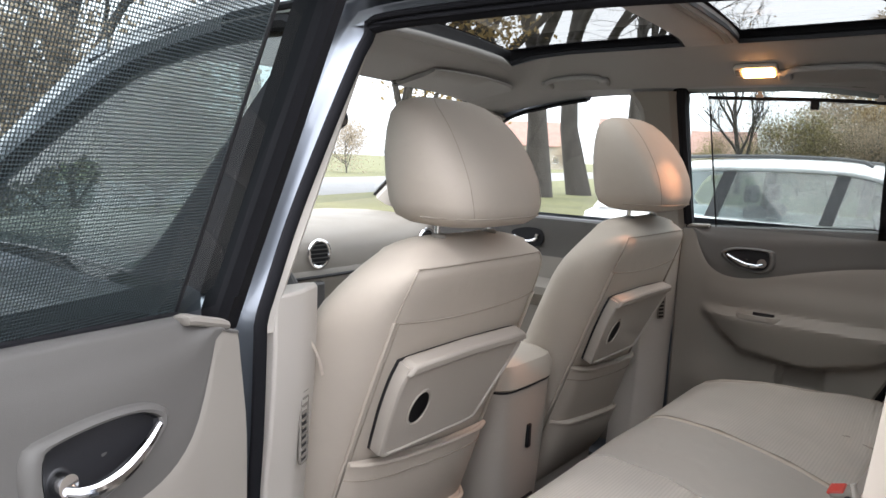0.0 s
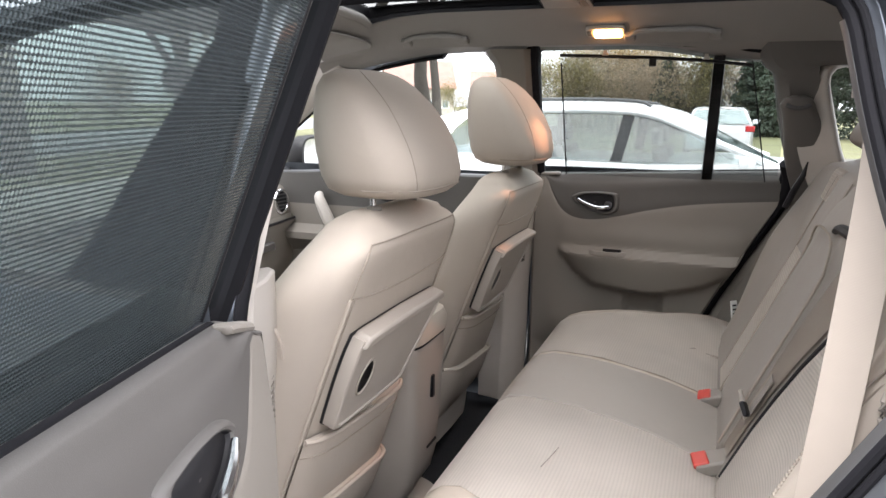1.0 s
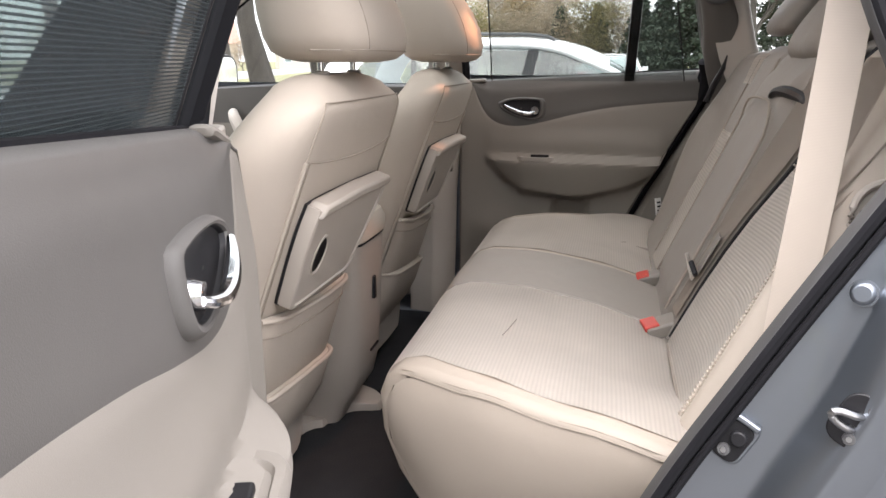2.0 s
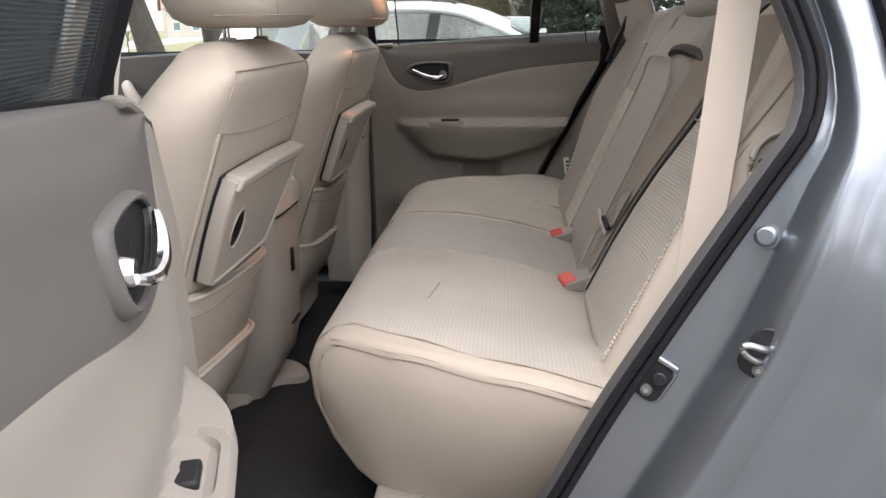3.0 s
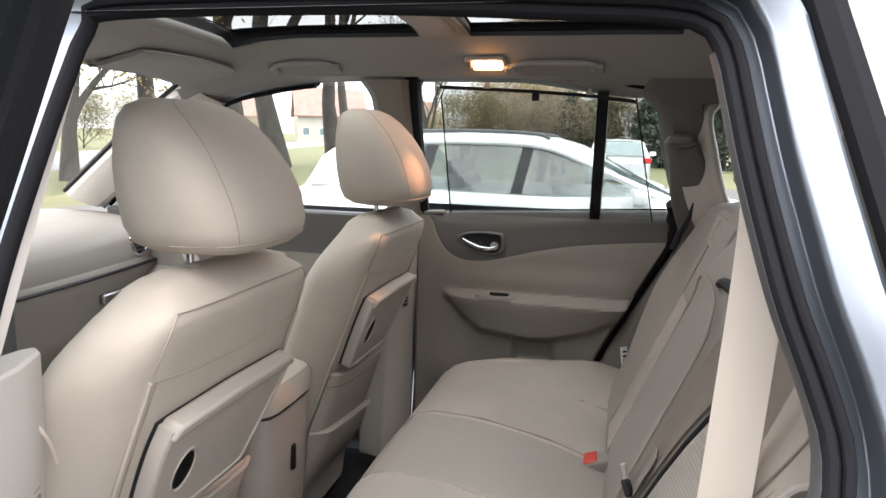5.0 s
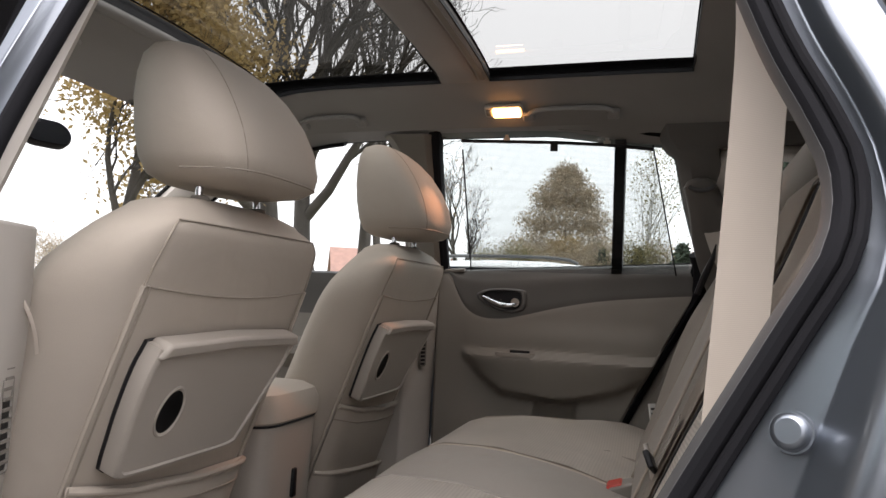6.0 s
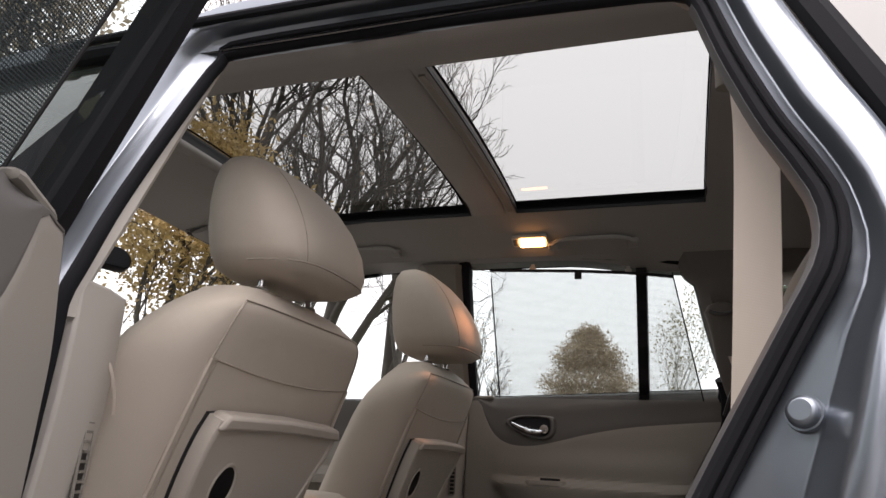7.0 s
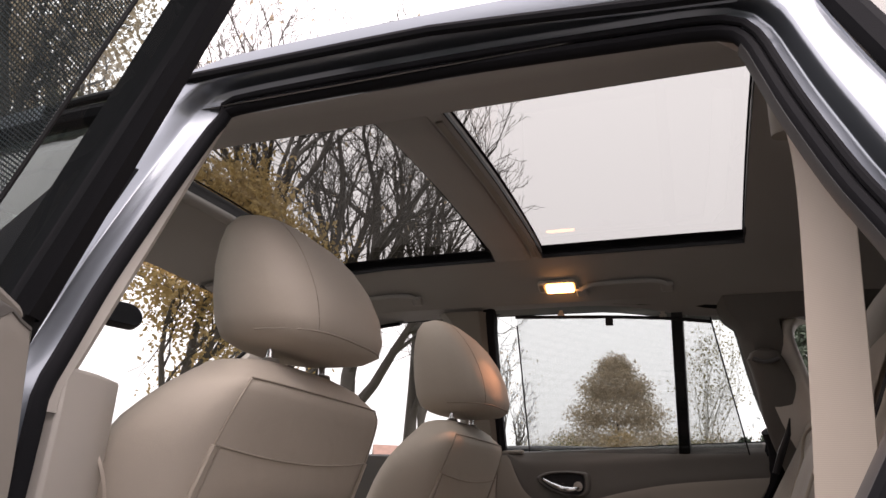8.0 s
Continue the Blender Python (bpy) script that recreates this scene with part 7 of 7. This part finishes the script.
def conifer(name, label, az, dist, seed, height, width, leaf=None, taper=0.8, count=9000, size=0.11, group="conifers"):
    x, y = polar(az, dist)
    t = thing(name, label, "tree", group, at=Matrix.Translation((x, y, 0)))
    rng = random.Random(seed)
    raw_part("trunk", raw_tubes([([Vector((0, 0, -0.1)), Vector((0, 0, height * 0.5)), Vector((0, 0, height))], [0.12, 0.08, 0.02], 0)]), BARK, t)
    spots = []
    for _ in range(count):
        h = rng.random() ** 0.8
        r = width * (1 - h) ** taper * (0.35 + 0.65 * math.sqrt(rng.random())) * (0.8 + 0.2 * math.sin(h * 40 + seed))
        a = rng.uniform(0, 2 * math.pi)
        spots.append(Vector((r * math.cos(a), r * math.sin(a), 0.2 + h * height - 0.25 * r)))
    raw_part("crown", raw_leaves(spots, rng, size, 0.10 if leaf is None else 0.35), leaf or LEAF_GREEN, t, smooth=False)
    return t


conifer("autumn_tree", "round-topped grey-brown autumn tree with thin foliage", 7.2, 52, 61, 10.6, 6.6, LEAF_BROWN, 0.50, 44000, 0.08, "trees")
for k, (az, d, h, w) in enumerate(((4.2, 41, 3.7, 1.5), (1.4, 42, 3.9, 1.6), (-1.8, 41, 4.2, 1.8), (-3.4, 40, 4.4, 1.9), (-5.2, 41, 5.5, 2.0), (-7.2, 40, 6.0, 2.0), (-11.5, 39, 7.0, 2.2))):
    conifer("conifer", "dark green hedge conifer behind the parked cars", az, d, 100 + k, h, w)


# unseen conifers, added to darken what the front side glass mirrors
for k, (az, d, h, w) in enumerate(((97, 19, 6.0, 3.0), (106, 18, 6.4, 3.2), (115, 19, 6.2, 3.2), (124, 18, 6.0, 3.0), (133, 19, 6.4, 3.2))):
    conifer("conifer", "unseen tall dark green conifer added beside the parking place", az, d, 140 + k, h, w)


def bush(name, label, az, dist, seed, r, h, mat, n=6500):
    x, y = polar(az, dist)
    rng = random.Random(seed)
    t = thing(name, label, "bush", "bushes", at=Matrix.Translation((x, y, 0)))
    tubes, ends = branch_tree(seed, h, 1.3, 0.05, (12, 6, 4), 3, first=0.02)
    raw_part("stems", raw_tubes(tubes), BARK, t)
    raw_part("crown", raw_leaves([rng.choice(ends) for _ in range(n)], rng, 0.055, r * 0.22), mat, t, smooth=False)


for k, (az, d, r, h, m) in enumerate(((20.5, 90, 3, 4.5, LEAF_OLIVE), (28.5, 95, 3, 4.0, LEAF_BROWN), (33.5, 70, 3, 4.0, LEAF_BROWN), (37.0, 60, 3, 4.5, LEAF_OLIVE), (41.0, 55, 2.5, 4, LEAF_OLIVE), (46.0, 50, 2.5, 4, LEAF_BROWN), (17.5, 80, 3, 4.5, LEAF_OLIVE), (15.0, 75, 3, 4.2, LEAF_BROWN), (60.0, 14, 2.0, 3.0, LEAF_BROWN), (66.0, 13, 2.0, 3.2, LEAF_BROWN), (72.0, 14, 2.0, 3.0, LEAF_BROWN), (11.5, 44, 2, 4.2, LEAF_BROWN), (9.6, 43, 2, 4.4, LEAF_OLIVE), (7.8, 42, 2, 4.0, LEAF_BROWN), (5.8, 43, 2, 4.4, LEAF_BROWN), (3.4, 42, 2, 4.2, LEAF_BROWN), (1.8, 41, 2, 4.4, LEAF_OLIVE), (-0.4, 43, 2, 4.6, LEAF_BROWN), (13.5, 46, 2, 4.2, LEAF_OLIVE))):
    bush("bush", "thin autumn bush beyond the road", az, d, 200 + k, r, h, m)
# unseen conifers, added as a dark horizon for the paint's reflections
for k, az in enumerate(range(138, 216, 7)):
    conifer("conifer", "unseen dark green conifer added across the parking place", az, 25 + 2 * (k % 3), 160 + k, 3.9 + 0.5 * (k % 2), 2.6)
# an added row of unseen trees on the camera's side, darkening what paint and glass mirror
for k, (az, d, h) in enumerate(((158, 46, 14), (186, 48, 15), (214, 47, 15), (244, 48, 15))):
    tree("autumn_tree", "unseen dark autumn tree added beyond the parking place", az, d, 300 + k, h, 1.0, 0.28, (8, 6, 5, 3), 4, 16000, LEAF_BROWN, 0.115, 0.6, first=0.15)
# unseen bare trees, added to break up the sky mirrored in the pillar
for k, (az, d, h) in enumerate(((158, 21, 16), (176, 22, 17), (193, 21, 16))):
    tree("bare_tree", "unseen tall bare tree added across the parking place", az, d, 340 + k, h, 1.0, 0.30, (9, 7, 5, 4), 4, 1500, LEAF_BROWN, 0.08, 0.5, first=0.2, thin=0.012)

# ---- houses
def house(name, label, az, dist, turn, w, depth, wall_h, roof_h, chimney=True):
    x, y = polar(az, dist)
    h = thing(name, label, "house", "houses", at=Matrix.Translation((x, y, 0)) @ Matrix.Rotation(radians(turn), 4, "Z"))
    part("wall", box(-w / 2, w / 2, -depth / 2, depth / 2, -0.2, wall_h), PLASTER, h)
    g = bmesh.new()
    for s in (-1, 1):
        vs = [g.verts.new((s * w / 2, -depth / 2, wall_h)), g.verts.new((s * w / 2, depth / 2, wall_h)), g.verts.new((s * w / 2, 0, wall_h + roof_h))]
        g.faces.new(vs)
    part("gable", g, PLASTER, h)
    for s in (-1, 1):
        o = 0.5
        a = Vector((0, s * (depth / 2 + o), wall_h - o * roof_h / (depth / 2)))
        b = Vector((0, 0, wall_h + roof_h))
        bm = loft([[Vector((sx * (w / 2 + o), a.y, a.z)), Vector((sx * (w / 2 + o), b.y, b.z)), Vector((sx * (w / 2 + o), b.y, b.z + 0.18)), Vector((sx * (w / 2 + o), a.y, a.z + 0.18))] for sx in (-1, 1)], True, True)
        part("roof_slope", bm, TILE, h, "red tiled roof slope")
    if chimney:
        part("chimney", box(w * 0.15, w * 0.15 + 0.7, 0.2, 0.9, wall_h + roof_h * 0.5, wall_h + roof_h + 0.9), TILE, h)
    for s in (-1, 1):
        for k in range(4):
            cx = -w / 2 + w * (k + 0.5) / 4
            for z in (1.0, 3.4):
                if z + 1.4 > wall_h:
                    continue
                fr = part("window", box(cx - 0.65, cx + 0.65, s * depth / 2 - 0.05 * (s < 0) - 0.0, s * depth / 2 + 0.05, z, z + 1.4), WHITE, h, "white window frame")
                part("pane", box(cx - 0.52, cx + 0.52, s * (depth / 2 + 0.055) - 0.01, s * (depth / 2 + 0.055) + 0.01, z + 0.12, z + 1.28), CARGLASS, fr)
    return h


house("house", "pale plastered house with a red tiled roof", 23.4, 125, -60, 11, 9, 4.6, 4.2)
house("house", "pale plastered house with a red tiled roof", 31.5, 140, -50, 12, 9, 4.6, 4.2)
house("house", "pale plastered house with a red tiled roof", 17.0, 150, -70, 11, 9, 4.4, 4.0)


# ---- parked cars
def parked_car(name, label, m, table, half, belt):
    """The lower body of a car from sections along its own y, nose ahead; table: y, height, underside."""
    c = thing(name, label, "car", "parked cars", at=m)
    low = []
    for y, zt, zb in table:
        zb_ = min(belt, zt)
        f = float(np.interp(abs(y - (table[0][0] + table[-1][0]) / 2), (0, (table[0][0] - table[-1][0]) / 2 * 0.8, (table[0][0] - table[-1][0]) / 2), (1, 0.985, 0.86)))
        hw = half * f
        low.append([Vector((sx * x, y, z)) for sx, pts in ((-1, ((hw * 0.90, zb), (hw * 0.985, zb + 0.10), (hw, zb + 0.30), (hw * 0.985, lerp(zb + 0.3, zb_, 0.75)), (hw * 0.955, zb_))), (1, ((hw * 0.955, zb_), (hw * 0.985, lerp(zb + 0.3, zb_, 0.75)), (hw, zb + 0.30), (hw * 0.985, zb + 0.10), (hw * 0.90, zb)))) for x, z in pts])
    part("lower_body", loft(low, True, True), WHITE, c, angle=50)
    return c


def side_glass(c, pts):
    bm = bmesh.new()
    bm.faces.new([bm.verts.new(p) for p in pts])
    ob = part("window", bm, CARGLASS, c, "tinted side window")
    return ob


def car_wheel(c, x, y, r):
    w = part("wheel", tube([Vector((x, y + (r - 0.055) * math.cos(t), r + (r - 0.055) * math.sin(t))) for t in np.linspace(0, 2 * math.pi, 33)[:-1]], 0.055, 8, True), RUBBER, c, "black tyre")
    part("rim", disc(r * 0.66, 0.10, Matrix.Translation((x, y, r)) @ Matrix.Rotation(radians(90), 4, "Y"), sides=24), STEEL, w)


# estate: nose towards -y, its near side at x = 4.2
EX = 4.2
est = Matrix.Translation((EX + 0.88, 0.0, 0)) @ Matrix.Rotation(radians(180), 4, "Z")
table = [(2.42, 0.62, 0.30), (2.30, 0.72, 0.25), (1.95, 0.80, 0.22), (1.40, 0.88, 0.22), (0.95, 0.93, 0.22), (0.75, 0.955, 0.22), (0.0, 0.93, 0.22), (-1.0, 0.945, 0.22), (-1.8, 0.96, 0.25), (-2.05, 0.96, 0.28), (-2.18, 0.90, 0.35)]
c = parked_car("parked_car", "white estate car with dark roof rails parked alongside", est, table, 0.88, 0.97)
roof_line = [(0.42, 1.235, 0.60), (0.20, 1.325, 0.60), (0.0, 1.375, 0.60), (-0.3, 1.402, 0.60), (-0.8, 1.405, 0.60), (-1.3, 1.385, 0.59), (-1.65, 1.345, 0.57), (-1.86, 1.29, 0.55)]
rows = [[Vector((-w - 0.035, y, z - 0.075)), Vector((-w, y, z - 0.03)), Vector((-w * 0.6, y, z)), Vector((0, y, z + 0.015)), Vector((w * 0.6, y, z)), Vector((w, y, z - 0.03)), Vector((w + 0.035, y, z - 0.075))] for y, z, w in roof_line]
part("roof", loft(rows, False, False), WHITE, c, angle=60)
for s in (-1, 1):
    part("roof_rail", tube(smooth_line([(s * 0.58, -0.02, 1.375), (s * 0.575, -0.12, 1.412), (s * 0.57, -0.5, 1.428), (s * 0.57, -1.1, 1.420), (s * 0.56, -1.5, 1.388), (s * 0.56, -1.6, 1.352)], 24), 0.014, 8), DARK, c, "dark roof rail")
    zt = lambda y: float(np.interp(-y, [-q[0] for q in roof_line], [q[1] for q in roof_line])) - 0.095

    def gp(y, z):
        return Vector((s * lerp(0.835, 0.645, (z - 0.93) / 0.37), y, z))

    # windows between the pillars
    side_glass(c, [gp(0.62, 0.965), gp(0.30, 1.155), gp(0.05, zt(0.05)), gp(-0.14, zt(-0.14)), gp(-0.20, 0.945)])
    side_glass(c, [gp(-0.29, 0.945), gp(-0.23, zt(-0.23)), gp(-0.60, zt(-0.6)), gp(-0.93, zt(-0.93)), gp(-1.00, 0.955)])
    side_glass(c, [gp(-1.10, 0.96), gp(-1.03, zt(-1.03)), gp(-1.35, zt(-1.35)), gp(-1.62, 1.175), gp(-1.72, 1.02), gp(-1.66, 0.975)])
    # pillars
    for pts, mat in (([(-0.14, 0), (-0.23, 0), (-0.29, 1), (-0.20, 1)], BLACK), ([(-0.93, 0), (-1.03, 0), (-1.10, 1), (-1.00, 1)], BLACK)):
        bm = bmesh.new()
        q = [gp(y, 0.945 if k else zt(y)) for y, k in pts]
        part("pillar", loft([q, [p + Vector((-s * 0.03, 0, 0)) for p in q]]), mat, c, "black pillar")
    a = smooth_line([(s * 0.80, 0.95, 0.93), (s * 0.75, 0.55, 1.085), (s * 0.70, 0.25, 1.21), (s * 0.655, 0.0, 1.30), (s * 0.635, -0.3, 1.335), (s * 0.635, -0.9, 1.335), (s * 0.63, -1.3, 1.315), (s * 0.625, -1.6, 1.275)], 40)
    part("window_surround", tube(a, 0.026, 8), WHITE, c)
    rows = [[Vector((s * x, y, z)) for x, y, z in ((0.83, -1.70, 0.955), (0.80, -1.74, 1.03), (0.72, -1.64, 1.18), (0.64, -1.50, 1.31))], [Vector((s * x, y, z)) for x, y, z in ((0.80, -2.06, 0.955), (0.76, -2.02, 1.03), (0.68, -1.96, 1.18), (0.60, -1.86, 1.27))]]
    part("rear_pillar", loft(rows, False, False), WHITE, c)
    # door mirror
    mm = Vector((s * 0.955, 0.69, 0.955))
    rows = [[Vector((mm.x + a2 * k, mm.y + dy, mm.z + b2 * k)) for a2, b2 in rounded(0.19, 0.125, 0.045)] for k, dy in ((0.93, -0.035), (1.0, -0.02), (1.0, 0.03), (0.7, 0.07), (0.3, 0.085))]
    part("door_mirror", loft(rows), WHITE, c, "white door mirror")
    for y in (1.42, -1.28):
        car_wheel(c, s * 0.80, y, 0.31)
    for y in (-0.02, -0.86):
        b = bmesh.new()
        box(s * 0.88 - 0.012, s * 0.88 + 0.012, y - 0.09, y + 0.09, 0.80, 0.825, b)
        soften(part("door_handle", b, WHITE, c), 0.006)
ws = [[Vector((x, lerp(0.98 - 0.16 * (x / 0.75) ** 2, 0.42 - 0.06 * (x / 0.6) ** 2, t), lerp(0.93, 1.225, t))) for x in np.linspace(-0.76 + 0.16 * t, 0.76 - 0.16 * t, 9)] for t in np.linspace(0, 1, 5)]
part("windscreen", loft(ws, False, False), CARGLASS, c)
rs = [[Vector((x, lerp(-2.10, -1.88, t) + 0.05 * abs(x / 0.7) ** 2, lerp(0.96, 1.27, t))) for x in np.linspace(-0.74 + 0.14 * t, 0.74 - 0.14 * t, 7)] for t in (0, 0.5, 1)]
part("rear_window", loft(rs, False, False), CARGLASS, c)
for x, y in ((-0.36, 0.15), (0.36, 0.15), (-0.36, -0.75), (0.36, -0.75)):
    rows = [superellipse(x, y - 0.25 * (z - 0.6), z, hw, 0.06, 16, 3) for z, hw in ((0.55, 0.22), (0.9, 0.22), (1.0, 0.19), (1.03, 0.10))]
    part("car_seat", loft(rows), SEATGREY, c, "dark seat seen through the glass")
    rows = [superellipse(x, y - 0.13, z, hw, 0.045, 16, 3) for z, hw in ((1.06, 0.09), (1.10, 0.13), (1.17, 0.12), (1.20, 0.07))]
    part("car_headrest", loft(rows), SEATGREY, c)

# far car, seen from behind
fx, fy = 18.2, -0.42
far = Matrix.Translation((fx + 2.1, fy, 0)) @ Matrix.Rotation(radians(-90), 4, "Z")
table = [(2.1, 0.70, 0.30), (1.6, 0.92, 0.25), (0.9, 1.00, 0.25), (0.0, 1.0, 0.25), (-1.5, 1.02, 0.25), (-2.0, 1.0, 0.30), (-2.1, 0.80, 0.35)]
c = parked_car("parked_car", "white car with red tail lamps parked farther off", far, table, 0.88, 1.0)
rows = [[Vector((-0.78, y, 0.98)), Vector((-0.70, y, lerp(0.98, z, 0.8))), Vector((-0.58, y, z)), Vector((0, y, z + 0.02)), Vector((0.58, y, z)), Vector((0.70, y, lerp(0.98, z, 0.8))), Vector((0.78, y, 0.98))] for y, z in ((0.75, 1.05), (0.2, 1.35), (-0.3, 1.41), (-1.2, 1.41), (-1.75, 1.36))]
part("cabin", loft(rows, False, False), WHITE, c)
rows = [[Vector((x, lerp(-2.06, -1.78, t), lerp(0.99, 1.345, t))) for x in np.linspace(-0.74 + 0.16 * t, 0.74 - 0.16 * t, 5)] for t in (0, 1)]
part("rear_window", loft(rows, False, False), CARGLASS, c, "dark rear window")
rows = [[Vector((x, lerp(-2.04, -1.76, t), lerp(1.0, 1.35, t))) for x in np.linspace(-0.80 + 0.17 * t, 0.80 - 0.17 * t, 5)] for t in (0, 1)]
part("tailgate_frame", loft(rows, False, False), WHITE, c)
for s in (-1, 1):
    b = bmesh.new()
    box(s * 0.82 - 0.18 * s, s * 0.86, -2.12, -1.95, 0.80, 0.95, b)
    soften(part("tail_lamp", b, TAIL_RED, c, "red tail lamp"), 0.02)
    for y in (1.3, -1.3):
        car_wheel(c, s * 0.80, y, 0.32)
    mm = Vector((s * 0.98, 0.55, 1.02))
    rows = [[Vector((mm.x + a2 * k, mm.y + dy, mm.z + b2 * k)) for a2, b2 in rounded(0.19, 0.13, 0.045)] for k, dy in ((0.95, -0.03), (1.0, 0.02), (0.5, 0.08))]
    part("door_mirror", loft(rows), WHITE, c)
